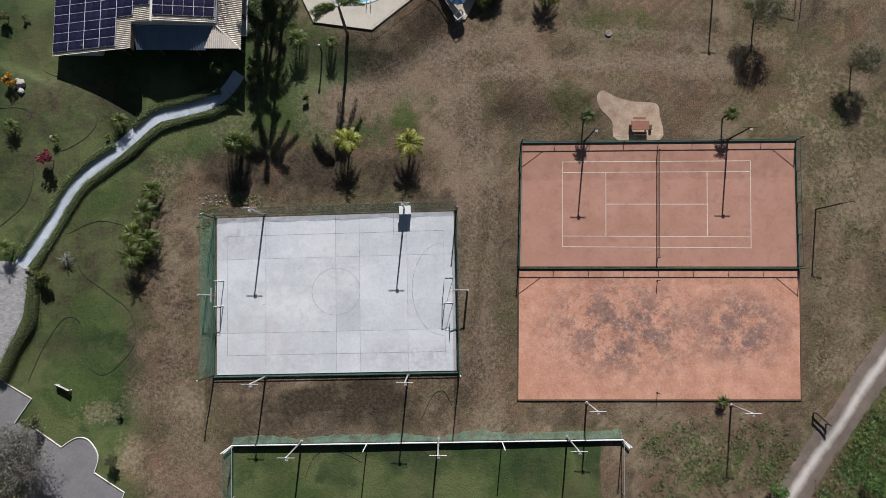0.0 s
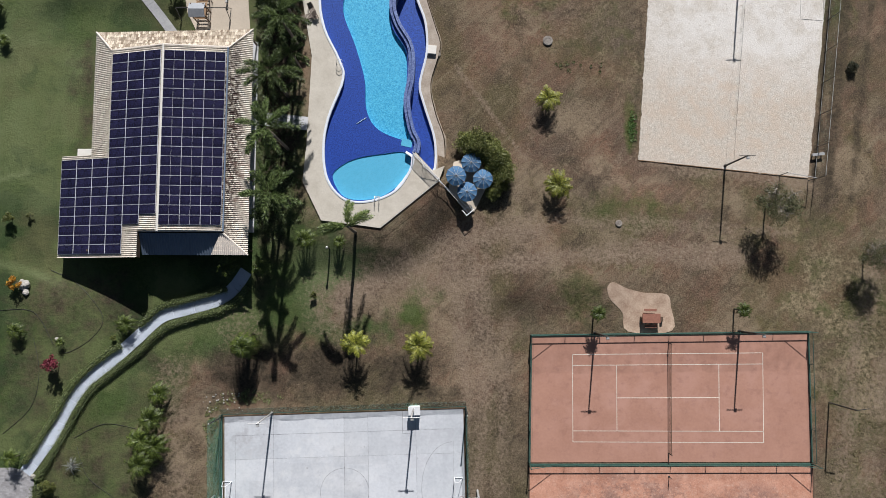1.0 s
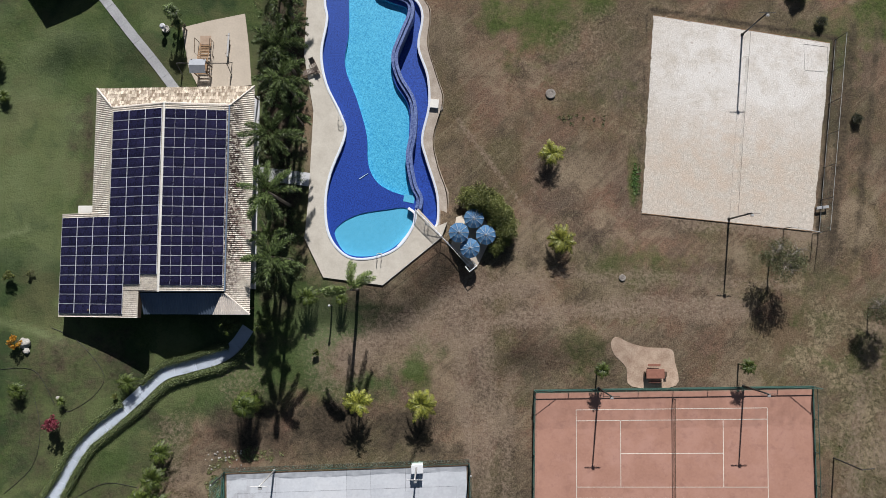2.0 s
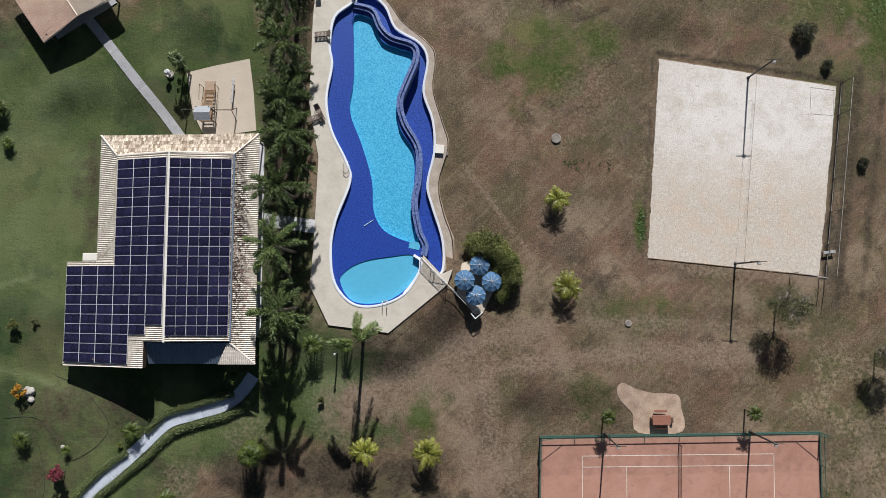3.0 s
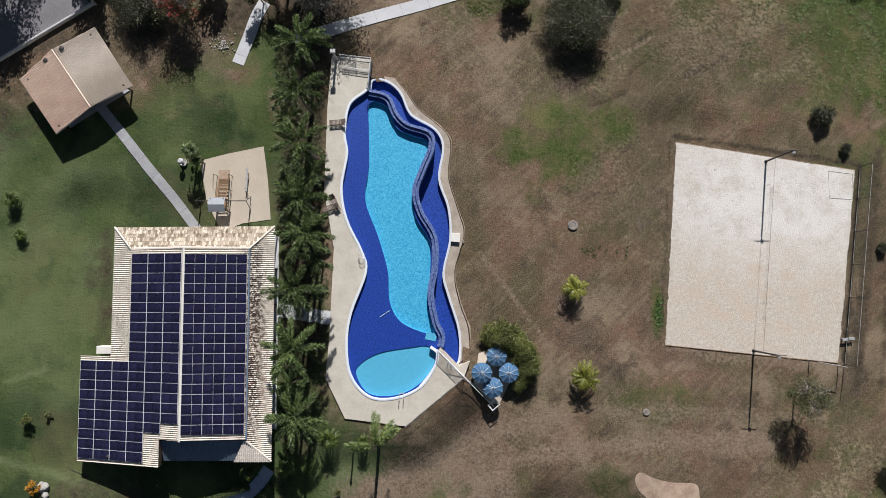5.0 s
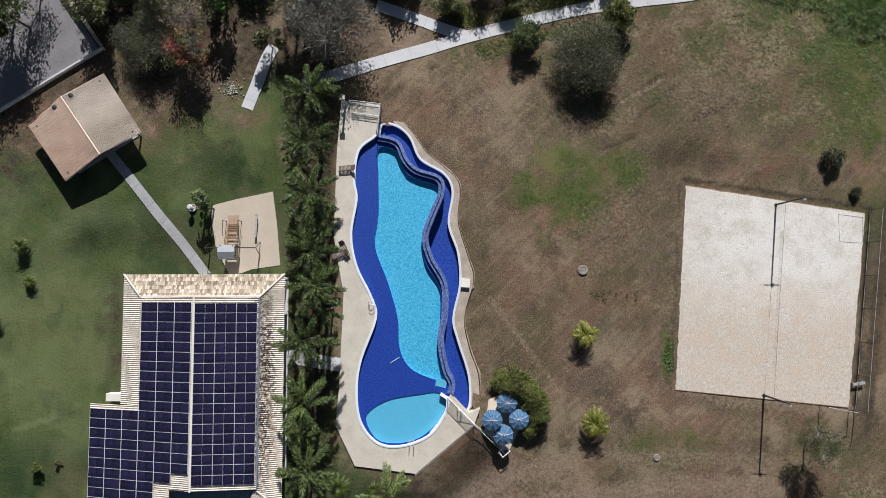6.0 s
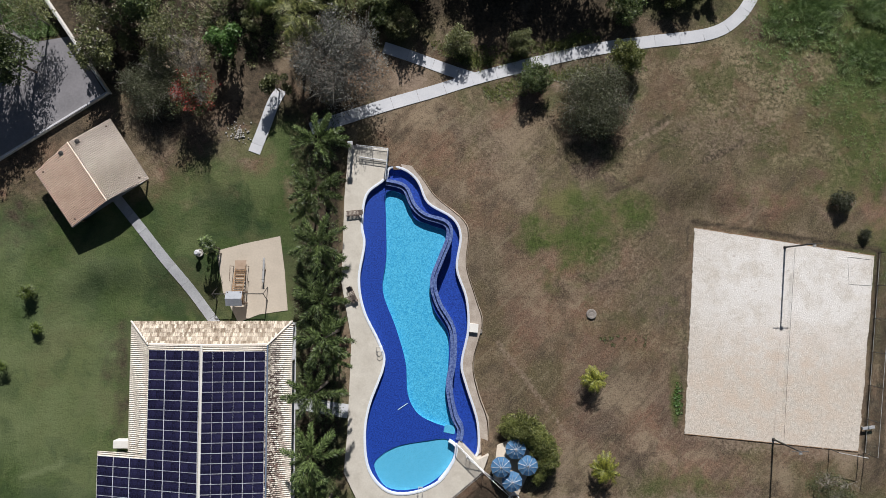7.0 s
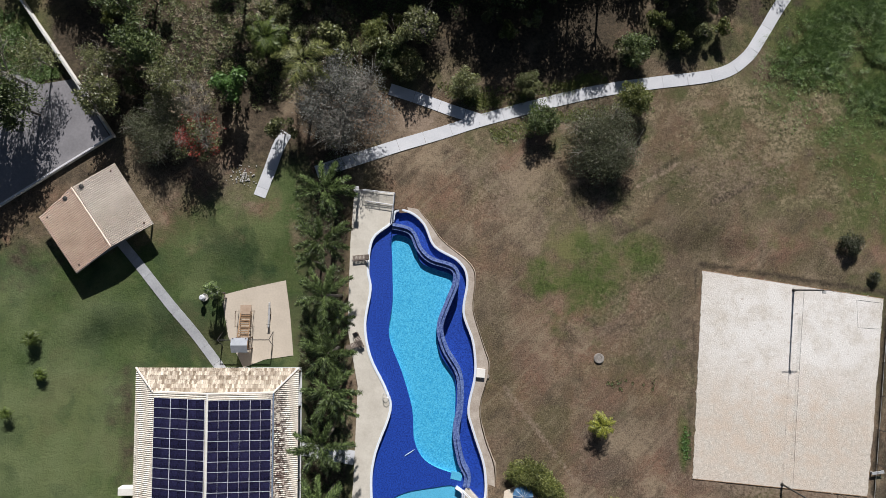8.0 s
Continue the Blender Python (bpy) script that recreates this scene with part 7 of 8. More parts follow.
part("net", Form().add([(*pa, 0.2), (*pb, 0.2), (*pb, 2.55), (*pa, 2.55)], [(0, 1, 2, 3)]), NET_FAINT, ob)
for a, b, lab in ((BEACH[0], BEACH[1], "north"), (BEACH[2], BEACH[3], "south")):
    solid("timber_edging", Form().ribbon([a, b], 0.07, -0.05, 0.062), WOOD, "worn timber edging of the sand court", "edging")
for p, w, d, h in (((49.79, 58.94), 3.0, 3.4, 0.0),):
    q = [(p[0] - w / 2, p[1] + d / 2), (p[0] + w / 2, p[1] + d / 2 - 0.4), (p[0] + w / 2 - 0.2, p[1] - d / 2 - 0.2), (p[0] - w / 2, p[1] - d / 2)]
    ob = thing("rope_square", label="thin dark rope frame lying on the sand", category="rope")
    for a, b in zip(q, q[1:] + q[:1]):
        part("rope", Form().tube([(*a, 0.07), (*b, 0.07)], 0.013, 4), DARKSTEEL, ob)
ob = thing("goal_frame", label="small pipe goal frame at the corner of the sand court", category="goal frame")
ga, gb = (45.00, 37.23), (48.52, 36.57)
for p in (ga, gb):
    part("post", Form().tube([(*p, 0), (*p, 1.9)], 0.05, 6), DARKSTEEL, ob)
part("crossbar", Form().tube([(*ga, 1.9), (*gb, 1.9)], 0.04, 6), GREYSTEEL, ob)
ob = thing("side_bench", (*(49.67, 39.81), 0), 8, "small grey bench beside the sand court", "bench")
part("seat", Form().box(0, 0, 0.45, 1.5, 0.35, 0.06, 0, 0.02), CEMENT_GREY, ob)
for s in (-0.6, 0.6):
    part("leg", Form().box(s, 0, 0.21, 0.08, 0.3, 0.42), CEMENT_GREY, ob)

# ---- picnic table ----
ob = thing("picnic_table", (*(28.53, 19.35), 0.03), 0, "red-brown timber picnic table with two benches", "picnic table")
part("tabletop", Form().box(0, 0.1, 0.78, 2.2, 1.15, 0.07, 0, 0.02), REDWOOD, ob)
for s in (-0.85, 0.85):
    part("leg", Form().box(s, 0.1, 0.37, 0.12, 0.7, 0.75), DARKWOOD, ob)
for s in (-1, 1):
    b = part("bench_seat", Form().box(0, 0.1 + s * 1.0, 0.45, 1.5, 0.3, 0.06, 0, 0.02), REDWOOD, ob)
for s in (-1.05, 1.40):
    part("stool", Form().box(s, 0.0, 0.22, 0.3, 0.6, 0.44, 0, 0.03), DARKWOOD, ob, "dark end stool")

# ---- pool side ----
def railing(a, b, label, height=1.1, material=WHITE, gap=0.13, drop=0.0, bar=0.03):
    """Rails, posts and pickets from a to b on the pool terrace; its far end lies lower by drop."""
    root = thing("pool_railing", (0, 0, PZ + 0.05), label=label, category="railing", group="pool railings")
    a, b = Vector((*a, 0)), Vector((*b, -drop))
    ln = (b - a).length
    for z in (0.15, height):
        up = Vector((0, 0, z))
        part("rail", Form().tube([a + up, b + up], bar, 6), material, root)
    n = max(1, round(ln / 1.8))
    for i in range(n + 1):
        p = a.lerp(b, i / n)
        part("post", Form().tube([p, p + Vector((0, 0, height + 0.05))], bar * 1.3, 6), material, root)
    pk = Form().tube([(0, 0, 0.15), (0, 0, height)], bar * 0.43, 4).mesh("picket", material)
    m = int(ln / gap)
    for i in range(1, m):
        part("picket", pk, None, root).location = a.lerp(b, i / m)


railing((-4.30, 30.05), (2.58, 35.68), "thin metal picket railing along the pool deck", 0.8, GREYSTEEL, 0.16, bar=0.016)
railing((-12.17, 73.93), (-8.48, 73.49), "white picket railing at the deck's end", gap=0.085)
railing((-11.89, 72.66), (-8.61, 72.16), "white picket railing at the deck's end", 0.5)
railing((-0.49, 38.92), (2.58, 35.82), "white picket railing beside the pool corner", gap=0.09)
railing((-8.48, 73.42), (-8.79, 69.92), "white picket railing at the deck's end", gap=0.085)
railing((0.65, 37.44), (6.29, 32.57), "white timber handrail down to the umbrellas", 0.9, gap=0.6, drop=2.3)
railing((2.58, 35.75), (6.15, 32.02), "white timber handrail down to the umbrellas", 0.9, gap=0.6, drop=2.3)
ob = thing("service_cabinet", (*(1.67, 52.17), PZ + LOWER + 0.07), -5, "small white pump cabinet on the pool edge", "cabinet")
part("body", Form().box(0, 0, 0.15, 1.0, 1.0, 0.3, 0, 0.03), WHITE, ob)
part("lid", Form().box(0, 0, 0.32, 1.05, 1.05, 0.05, 0, 0.02), PLASTER, ob)
for p, turn in (((-4.71, 33.49), 0), ((-9.50, 49.88), 100)):
    ob = thing("pool_ladder", (*p, PZ + 0.1), turn, "polished steel pool ladder on the coping", "pool ladder", "pool ladders")
    for s in (-0.25, 0.25):
        part("handrail", Form().tube([(s, -0.5, 0), (s, -0.45, 0.6), (s, -0.1, 0.75), (s, 0.25, 0.55), (s, 0.3, -0.6)], 0.03, 6), GREYSTEEL, ob, smooth=True)
    for z in (-0.2, -0.45):
        part("tread", Form().box(0, 0.3, z, 0.5, 0.1, 0.04), GREYSTEEL, ob)


WOODGREY = mat("weathered_timber", (0.13, 0.10, 0.085), (0.21, 0.17, 0.145), 3, 0.8, 0.3)


def lounger(at, turn):
    ob = thing("sun_lounger", (*at, PZ + 0.07), turn, "weathered grey-brown slatted sun lounger on the pool deck", "sun lounger", "sun loungers")
    for s in (-0.3, 0.3):
        part("side_rail", Form().box(0, s, 0.3, 1.9, 0.06, 0.07), DARKWOOD, ob)
        for t in (-0.8, 0.8):
            part("leg", Form().box(t, s, 0.14, 0.06, 0.06, 0.28), DARKWOOD, ob)
    for k in range(9):
        part("slat", Form().box(-0.85 + k * 0.16, 0, 0.35, 0.12, 0.58, 0.025), WOODGREY, ob)
    back = part("backrest", Form().box(0, 0, 0, 0.7, 0.58, 0.04, 0, 0.01), WOODGREY, ob)
    back.matrix_basis = pose(0.78, 0, 0.55, 0, -38, 0)


lounger((-12.50, 65.89), 5)
lounger((-12.69, 56.18), 115)
lounger((-13.22, 55.63), 20)
ob = thing("deck_sunshade_post", (*(-12.73, 73.77), PZ + 0.07), 0, "grey post with a flat shade head on the deck", "post")
part("pole", Form().tube([(0, 0, 0), (0, 0, 2.4)], 0.12, 8), GREYSTEEL, ob)
part("head", Form().box(0, 0, 2.5, 0.6, 0.5, 0.25, 0, 0.05), GREYSTEEL, ob)
ob = thing("pool_pole", (-7.34, 42.71, PZ - 0.37), 0, "white cleaning pole lying on the pool shelf", "pole")
part("shaft", Form().tube([(0, 0, 0), (1.14, 0.73, 0)], 0.04, 5), WHITE, ob)


def parasol(at, turn):
    ob = thing("parasol", (*at, 0), turn, "blue canvas parasol with ribs over a table", "parasol", "blue parasols")
    ob.scale = (1, 1, 0.78)
    part("pole", Form().tube([(0, 0, 0), (0, 0, 2.35)], 0.03, 6), DARKWOOD, ob)
    can = Form()
    n, R = 10, 1.22
    ringv = [(R * math.cos(2 * math.pi * i / n), R * math.sin(2 * math.pi * i / n), 1.88) for i in range(n)]
    midv = [(R * 0.55 * math.cos(2 * math.pi * i / n), R * 0.55 * math.sin(2 * math.pi * i / n), 2.16) for i in range(n)]
    sag = [(R * 0.95 * math.cos(2 * math.pi * (i + 0.5) / n), R * 0.95 * math.sin(2 * math.pi * (i + 0.5) / n), 1.82) for i in range(n)]
    can.add(ringv + midv + sag + [(0, 0, 2.36)], [f_ for i in range(n) for f_ in ((i, 2 * n + i, n + i), (2 * n + i, (i + 1) % n, n + (i + 1) % n), (2 * n + i, n + (i + 1) % n, n + i), (n + i, n + (i + 1) % n, 3 * n))])
    c = part("canopy", can, CLOTH, ob)
    for i in range(n):
        part("rib", Form().tube([(ringv[i][0], ringv[i][1], 1.90), (midv[i][0], midv[i][1], 2.18), (0, 0, 2.38)], 0.016, 4), GREYSTEEL, c)
    part("finial", Form().lathe([(0.06, 0), (0.05, 0.06), (0.01, 0.14)], 8, (0, 0, 2.36)), DARKWOOD, ob)
    part("foot", Form().lathe([(0.3, 0), (0.3, 0.08), (0.08, 0.12)], 12), CEMENT, ob)
    return ob


for k, p in enumerate(((4.63, 36.26), (5.95, 34.45), (7.88, 36.1), (6.45, 38.05))):
    parasol(p, 11 * k)
ob = thing("umbrella_terrace", label="small sandy terrace floor under the parasols", category="terrace")
part("floor", Form().prism([(4.37, 38.3), (7.1, 39.2), (8.9, 36.4), (6.9, 32.3), (5.98, 32.2), (3.75, 34.9)], -0.3, 0.12), PLAYSAND, ob)
ob = thing("gate_frame", (*(6.12, 32.33), 0), 40, "white timber gate frame below the parasols", "gate")
for s in (-0.5, 0.5):
    part("post", Form().box(s, 0, 0.55, 0.1, 0.1, 1.1), WHITE, ob)
for s in (-0.38, 0.38):
    part("rail", Form().box(0, s, 1.13, 1.2, 0.09, 0.06, 0, 0.02), WHITE, ob)
for s in (-0.55, 0.55):
    part("end_bar", Form().box(s, 0, 1.12, 0.09, 0.68, 0.05, 0, 0.02), WHITE, ob)
for p, s in (((6.05, 40.54), 0.95), ((7.25, 40.46), 1.1), ((8.58, 39.60), 1.1), ((9.65, 38.40), 1.05), ((10.45, 37.07), 1.0), ((9.9, 35.7), 0.75), ((9.2, 34.6), 0.6), ((8.05, 40.13), 1.0)):
    plant("hedge_bush", (p[0], p[1]), random.uniform(0, 360), ROUND[1], "dense green shrub sheltering the parasols", "bush", "parasol shrubs", s).scale = (s * 0.98, s * 0.98, s * 0.88)

# ---- playground ----
sl = thing("play_tower", (*(-26.23, 56.57), 0.03), 0, "timber play tower with slide and grey roof", "play tower")
for x in (-0.75, 0.75):
    for y in (-1.3, 0.0):
        part("post", Form().tube([(x, y, 0), (x, y, 2.6)], 0.07, 7), DARKWOOD, sl)
part("platform", Form().box(0, -0.65, 1.3, 1.5, 1.4, 0.08), WOOD, sl)
part("roof_sheet", Form().add([(-0.95, -1.6, 2.5), (0.95, -1.6, 2.5), (0.95, -0.75, 2.85), (-0.95, -0.75, 2.85), (0.95, 0.1, 2.5), (-0.95, 0.1, 2.5), (-0.95, -1.6, 2.44), (0.95, -1.6, 2.44), (0.95, -0.75, 2.79), (-0.95, -0.75, 2.79), (0.95, 0.1, 2.44), (-0.95, 0.1, 2.44)],
     [(0, 1, 2, 3), (3, 2, 4, 5), (9, 8, 7, 6), (11, 10, 8, 9), (0, 6, 7, 1), (5, 4, 10, 11), (1, 7, 8, 2), (2, 8, 10, 4), (0, 3, 9, 6), (3, 5, 11, 9)]), mat("grey_sheet", (0.28, 0.30, 0.33), (0.40, 0.42, 0.46), 2), sl, "grey sheet roof")
for k in range(11):
    part("slat", Form().box(0, 0.2 + k * 0.26, 1.3 - k * 0.10, 1.1, 0.13, 0.06), WOOD, sl, "worn timber slat")
for x in (-0.62, 0.62):
    part("stringer", Form().tube([(x, 0.05, 1.35), (x, 3.0, 0.25)], 0.06, 6), WOOD, sl)
for x in (-0.9, 0.9):
    part("side_frame", Form().tube([(x, 1.3, 0), (x, 1.3, 1.4), (x, 3.1, 1.4), (x, 3.1, 0)], 0.04, 5), DARKWOOD, sl)
part("landing", Form().box(0, 3.25, 0.3, 1.3, 1.1, 0.08), mat("faded_panel", (0.34, 0.24, 0.17), (0.44, 0.33, 0.25), 2), sl)
sw = thing("swing_frame", (*(-26.03, 56.37), 0.03), 0, "dark steel swing beam on slanted legs", "swing")
part("beam", Form().tube([(-3.0, 0, 1.9), (3.0, 0, 1.9)], 0.055, 6), DARKSTEEL, sw)
for x in (-3.0, 3.0):
    for y in (-0.8, 0.8):
        part("leg", Form().tube([(x, 0, 1.9), (x, y, 0)], 0.045, 6), DARKSTEEL, sw)
ss = thing("seesaw", (*(-23.44, 59.17), 0.03), 88, "narrow worn timber seesaw", "seesaw")
part("plank", Form().box(0, 0, 0.45, 3.0, 0.22, 0.06, 0, 0.02), GREYSTEEL, ss)
part("pivot", Form().box(0, 0, 0.21, 0.25, 0.3, 0.42), DARKWOOD, ss)
for s in (-1, 1):
    part("handle", Form().tube([(s * 1.1, -0.2, 0.48), (s * 1.1, -0.2, 0.7), (s * 1.1, 0.2, 0.7), (s * 1.1, 0.2, 0.48)], 0.02, 5), DARKSTEEL, ss)
fo = thing("stone_fountain", (*(-31.23, 61.28), 0), 0, "pale stone garden fountain with plants by the sand", "fountain")
part("basin", Form().lathe([(0.42, 0), (0.48, 0.2), (0.42, 0.28), (0.3, 0.2)], 14), ROCK, fo)
part("globe", Form().lathe([(0.14, 0.2), (0.12, 0.7), (0.3, 0.85), (0.36, 1.05), (0.2, 1.2), (0.22, 1.31)], 14), CEMENT, fo, "white stone globe")
YUCCA = palm_meshes(95, 2.5, 0.75, 26, LEAF_PALM, 9, 0.22, 0.04, 0.1, 0.1, 0.6, 0.09)
for p, turn in (((-29.60, 62.25), 0), ((-28.95, 61.79), 90), ((-28.70, 61.19), 200)):
    plant("yucca", p, turn, YUCCA, "dark spiky yucca beside the white fountain", "yucca", "fountain yuccas", 1.35 if turn < 100 else 1.0)
plant("bush", (-29.48, 61.55), 0, SHRUB[1], "grey-green bush beside the fountain", "bush", size=0.6)

# ---- small things on the grass ----
for p, r_, lab in (((16.01, 53.74), 0.62, "round concrete well cover with a dark lid"), ((24.74, 31.06), 0.42, "small round concrete cover on dry grass"), ((2.48, 51.73), 0.25, "small concrete cover at the deck edge")):
    ob = thing("well_cover", (*p, 0), 0, lab, "cover", "well covers")
    part("ring", Form().lathe([(r_, -0.05), (r_, 0.1), (r_ * 0.9, 0.14), (r_ * 0.55, 0.14), (r_ * 0.5, 0.09)], 20), OLDCEMENT, ob)
    part("lid", Form().lathe([(r_ * 0.48, 0.0), (r_ * 0.48, 0.11), (r_ * 0.1, 0.13)], 16), OLDCEMENT, ob)


def rock(at, size, seed, label="rounded pale rock on the grass", name="rock"):
    bm = bmesh.new()
    bmesh.ops.create_icosphere(bm, subdivisions=3 if size > 0.2 else 2, radius=size)
    for v in bm.verts:
        v.co *= 1 + 0.2 * noise.noise(v.co * (3.1 / size) + Vector((0, seed, 0))) + 0.4 * noise.noise(v.co * (1.2 / size) + Vector((seed, 0, 0)))
        v.co.z *= 0.7
    f_ = Form()
    f_.add([(v.co.x + at[0], v.co.y + at[1], v.co.z + size * 0.45) for v in bm.verts], [[v.index for v in q_.verts] for q_ in bm.faces])
    bm.free()
    solid(name, f_, ROCK, label, "rock", "garden rocks")


rock((-46.19, 23.15), 0.6, 1, "large white rock beside the orange bush")
rock((-45.96, 22.26), 0.35, 2)
rock((-42.15, 16.78), 0.22, 3)
rock((-44.07, 1.07), 0.3, 4)
rr = random.Random(3)
for k in range(90):
    c = (-26.62, 75.81)
    a, d = rr.uniform(0, 6.28), abs(rr.gauss(0, 0.7))
    rock((c[0] + 1.5 * d * math.cos(a) * 0.8, c[1] + d * math.sin(a)), rr.uniform(0.05, 0.11), k, "small pale stone in a heap on the grass", "stone")
for k in range(30):
    c = (-23.22, 9.34)
    rock((c[0] + rr.gauss(0, 1.4), c[1] + rr.gauss(0, 0.7)), rr.uniform(0.05, 0.12), k, "small pale stone beside the court", "stone")
ob = thing("garden_bench", (*(-39.24, -12.65), 0), -25, "dark garden bench with pale back on the lawn", "bench")
part("seat", Form().box(0, 0, 0.42, 1.8, 0.42, 0.06, 0, 0.02), DARKWOOD, ob)
part("backrest", Form().box(0, 0.22, 0.7, 1.8, 0.06, 0.4, 0, 0.02), GREYSTEEL, ob)
for s in (-0.75, 0.75):
    part("leg", Form().box(s, 0, 0.2, 0.08, 0.4, 0.4), WHITE, ob)
ob = thing("road_gate", (*(49.85, -15.94), 0), -42, "low dark timber barrier beside the dirt road", "barrier")
for s in (-1.0, 1.0):
    part("post", Form().box(s, 0, 0.5, 0.14, 0.14, 1.0), DARKWOOD, ob)
for z in (0.45, 0.85):
    part("board", Form().box(0, 0, z, 2.4, 0.06, 0.2), DARKWOOD, ob)
ob = thing("path_light", (*(-10.41, 27.65), 0), 0, "thin grey garden light post", "garden light", "garden lights")
part("pole", Form().tube([(0, 0, 0), (0, 0, 1.7)], 0.09, 6), DARKSTEEL, ob)
part("lamp", Form().lathe([(0.12, 0), (0.16, 0.1), (0.12, 0.28), (0.03, 0.32)], 8, (0, 0, 1.7)), GREYSTEEL, ob)
ob = thing("corner_pole", (*(50.20, 9.33), 0), 0, "tall dark pole with a bent arm on dry grass", "pole")
part("pole", Form().tube([(0, 0, 0), (0, 0, 5.2)], 0.09, 7), DARKSTEEL, ob)
part("arm", Form().tube([(0, 0, 5.2), (1.2, 0.25, 5.5)], 0.05, 6), DARKSTEEL, ob)
hoses = ([(-43.4, -12.0), (-41.9, -8.1), (-39.8, -4.6), (-38.0, -5.3), (-37.5, -9.4), (-35.0, -11.1), (-31.9, -7.7), (-32.5, -3.9), (-35.3, -1.5), (-38.2, 0.9), (-39.5, 4.4)], [(-39.9, 5.3), (-37.5, 6.6), (-35.7, 6.9), (-32.9, 6.3)],
         [(-43.69, 24.94), (-40.15, 23.19), (-37.16, 19.55), (-38.17, 17.02), (-40.98, 15.22), (-41.78, 15.89)], [(-48.86, 20.14), (-45.00, 19.95), (-42.62, 16.21)], [(-44.89, 16.87), (-44.09, 12.98), (-44.86, 8.93), (-47.88, 5.87)], [(-11.64, -23.06), (-10.37, -20.45), (-7.72, -20.12), (-5.04, -21.30)], [(1.91, -16.48), (3.24, -13.58), (4.57, -12.89), (5.59, -14.64)])
for h_ in hoses:
    solid("garden_hose", Form().tube([(x, y, 0.02) for x, y in curve_through(h_, 8)], 0.022, 5), RUBBER, "dark irrigation hose lying across the grass", "hose", "garden hoses")

# boundary walls by the street
for line, h, m_, lab in (([(-53.73, 97.65), (-42.00, 80.52)], 1.0, CEMENT_WORN, "weathered white masonry boundary wall by the street"), ([(-42.23, 80.63), (-48.71, 76.57), (-55.26, 72.41), (-60.35, 69.19)], 0.5, CEMENT, "low grey boundary wall by the street")):
    ob = thing("boundary_wall", label=lab, category="wall", group="boundary walls")
    part("body", Form().ribbon(line, 0.18, -0.1, h - 0.07), PLASTER, ob)
    part("coping", Form().ribbon(line, 0.21, h - 0.07, h, 0.02), m_, ob)


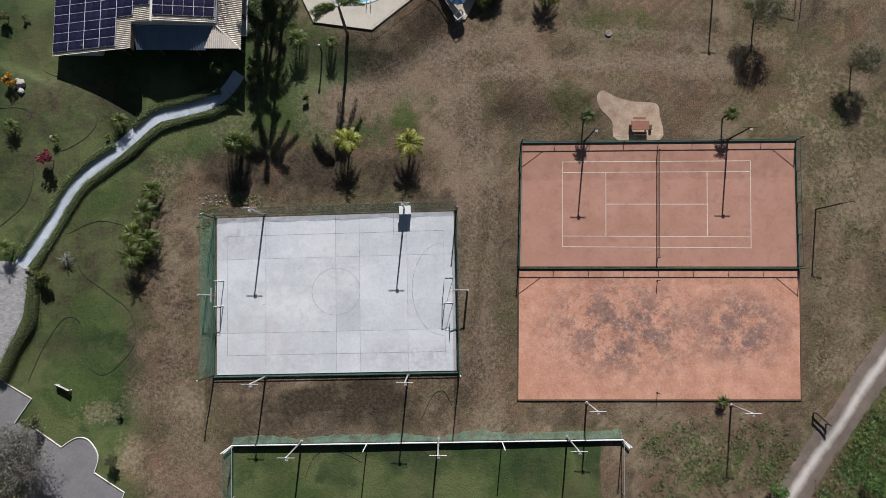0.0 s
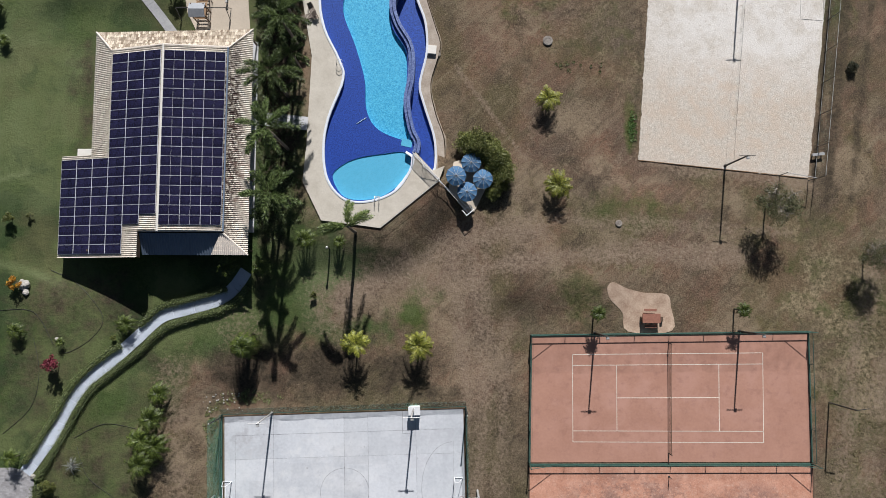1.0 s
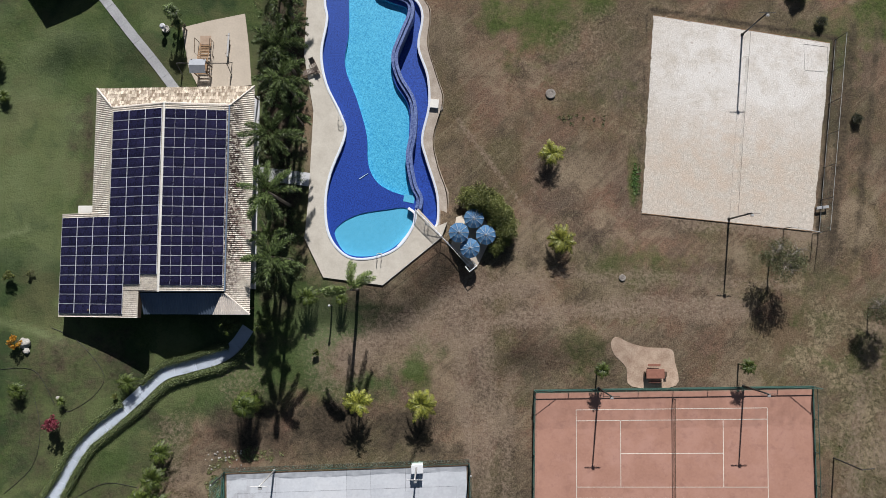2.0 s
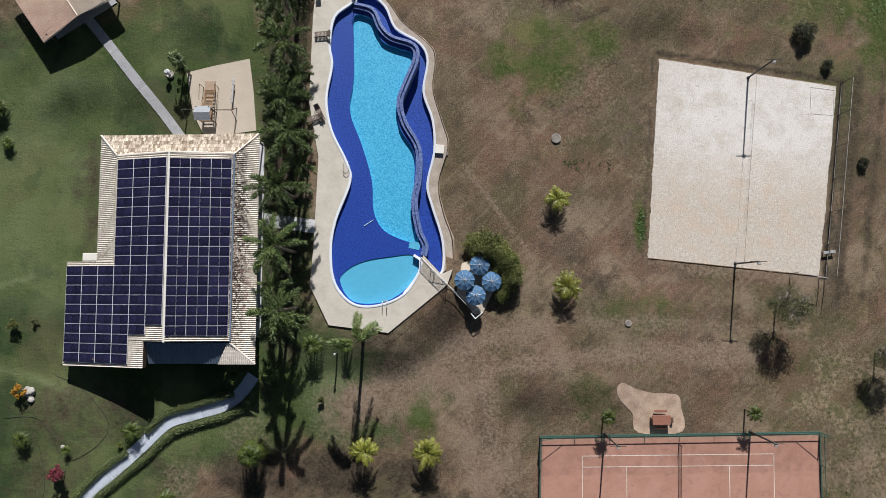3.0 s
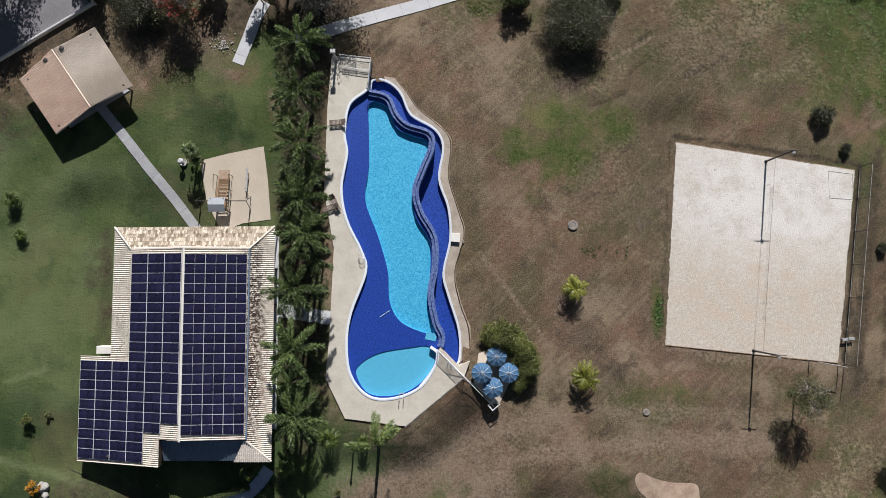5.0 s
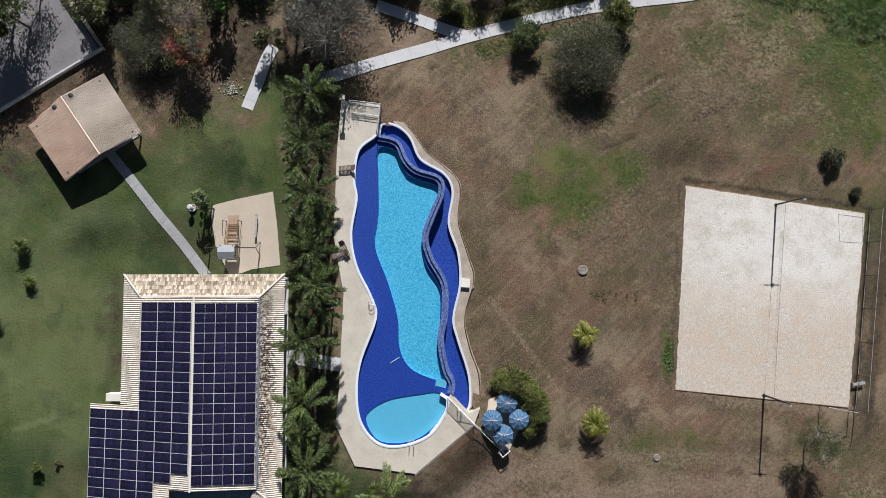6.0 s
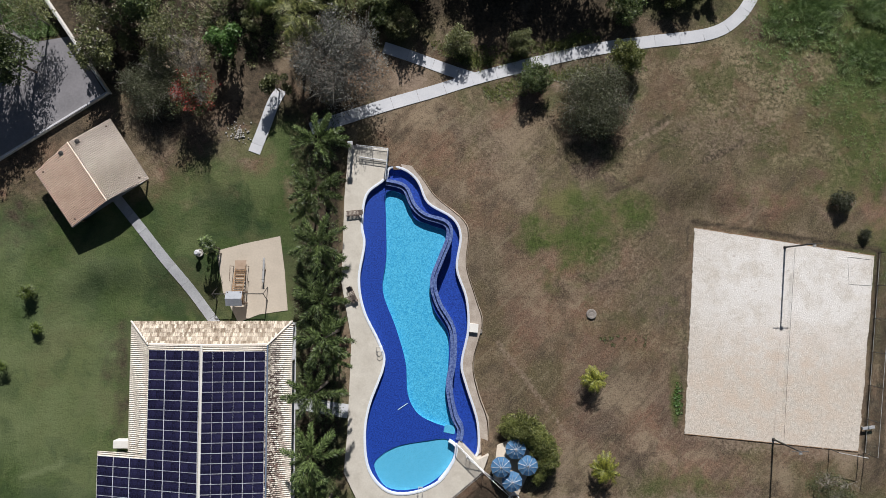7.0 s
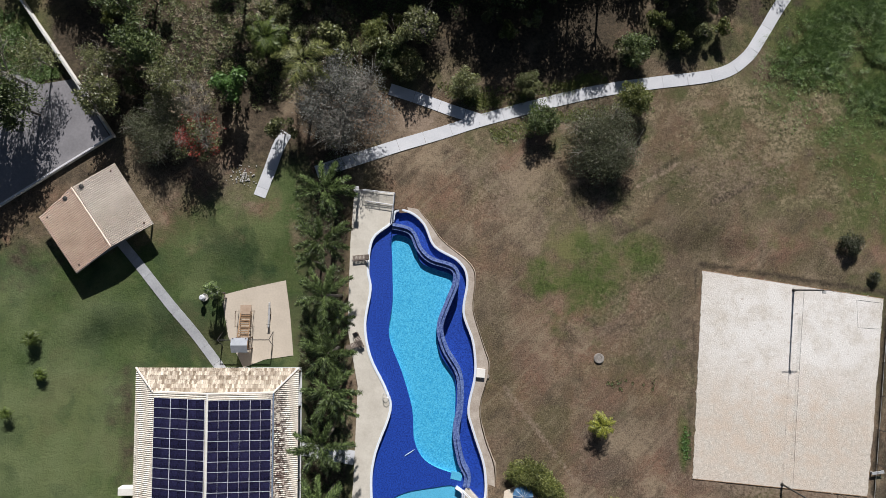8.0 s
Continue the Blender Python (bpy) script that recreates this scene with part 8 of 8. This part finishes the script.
# ---- dry grass of the open field: many low tufts in the tones of the ground below ----
def turf(name, count, seed, label, tall, wide, keep_zone):
    rg = np.random.default_rng(seed)
    x, y = rg.uniform(-60, 66, count), rg.uniform(-30, 104, count)
    row, col = np.clip(np.searchsorted(gy, y), 0, ny - 1), np.clip(np.searchsorted(gx, x), 0, nx - 1)
    at = row * nx + col
    ok = rg.random(count) < keep_zone(lawn[at], bare[at], dark[at], pale[at])
    for loop, room in TURF_FREE:
        odd, far = inside(x, y, loop)
        ok &= ~(odd | (far < room))
    for line, room in TURF_LINES:
        for (ax, ay), (bx, by) in zip(line, line[1:]):
            t = np.clip(((x - ax) * (bx - ax) + (y - ay) * (by - ay)) / ((bx - ax) ** 2 + (by - ay) ** 2), 0, 1)
            ok &= np.hypot(x - ax - t * (bx - ax), y - ay - t * (by - ay)) > room
    x, y, at = x[ok], y[ok], at[ok]
    k, blades = len(x), 5
    size = rg.lognormal(0, 0.35, k) * (0.8 + 0.6 * pale[at])
    verts = np.empty((k, blades + 1, 3))
    verts[:, 0] = np.stack([x + rg.normal(0, 0.05, k), y + rg.normal(0, 0.05, k), tall * size * rg.uniform(0.7, 1.2, k)], 1)
    start = rg.uniform(0, 6.283, k)
    for b in range(blades):
        a, r = start + b * 6.283 / blades + rg.uniform(-0.5, 0.5, k), wide * size * rg.uniform(0.35, 1.25, k)
        verts[:, b + 1] = np.stack([x + r * np.cos(a), y + r * np.sin(a), np.full(k, -0.03)], 1)
    base = np.arange(k)[:, None] * (blades + 1)
    faces = np.concatenate([np.stack([base, base + 1 + b, base + 1 + (b + 1) % blades], 2) for b in range(blades)], 1).reshape(-1, 3)
    me_ = bpy.data.meshes.new(name)
    me_.from_pydata(verts.reshape(-1, 3).tolist(), [], faces.tolist())
    tint = me_.color_attributes.new("zone", "FLOAT_COLOR", "POINT")
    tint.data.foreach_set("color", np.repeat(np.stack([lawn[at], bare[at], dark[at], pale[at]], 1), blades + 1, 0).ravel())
    green_ = me_.attributes.new("weeds", "FLOAT", "POINT")
    green_.data.foreach_set("value", np.repeat(weeds[at], blades + 1))
    cut_ = me_.attributes.new("mown", "FLOAT", "POINT")
    cut_.data.foreach_set("value", np.repeat(mown[at], blades + 1))
    me_.materials.append(TURF)
    tagged(new(name, me_), label, "grass", kind="stuff")


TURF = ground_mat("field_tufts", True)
TURF_FREE = [(HARD, 0.6), (CLAY_N, 0.4), (CLAY_S, 0.4), (BEACH, 0.1), (DECK, 0.5), (PAVED, 0.1), (LOT, 0.2), (STREET, 0.2), (patch_line, 0.0), (play_line, 0.0), (FIELD, 0.0), ([(-42.6, 54.2), (-20, 54.2), (-20, 27), (-42.6, 27)], 0.0)]
TURF_LINES = [(line, 1.0) for line in PATHS] + [(road_line, 2.0)]
turf("field_turf", 105000, 61, "short dry brown grass of the open field", 0.085, 0.17, lambda g, b, d, p: (1 - 0.9 * g) * (1 - 0.95 * np.clip(b * 1.6, 0, 1)) * (1 - 0.6 * d))
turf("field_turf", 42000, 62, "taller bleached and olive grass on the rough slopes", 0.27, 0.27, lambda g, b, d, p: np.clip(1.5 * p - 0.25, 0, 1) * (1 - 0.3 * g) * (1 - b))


# ---- all that was set out on the plan is laid on the hillside ----
def settle(ob):
    """Things with a place of their own move up as a whole; what is built over the plan follows the ground."""
    if ob.type == "MESH" and not any(ob.matrix_basis.translation):
        if ob.data.name not in laid:
            laid.add(ob.data.name)
            co = np.empty(len(ob.data.vertices) * 3, np.float32)
            ob.data.vertices.foreach_get("co", co)
            co = co.reshape(-1, 3)
            co[:, 2] += height(co[:, 0], co[:, 1])
            ob.data.vertices.foreach_set("co", co.ravel())
            ob.data.update()
    elif any(ob.matrix_basis.translation):
        ob.location.z += float(height([ob.location.x], [ob.location.y])[0])
        return
    for child in ob.children:
        settle(child)


laid = {"ground"}
for ob in list(scene.objects):
    if ob.parent is None and ob.type in ("MESH", "EMPTY") and ob.location.z < 2:
        settle(ob)
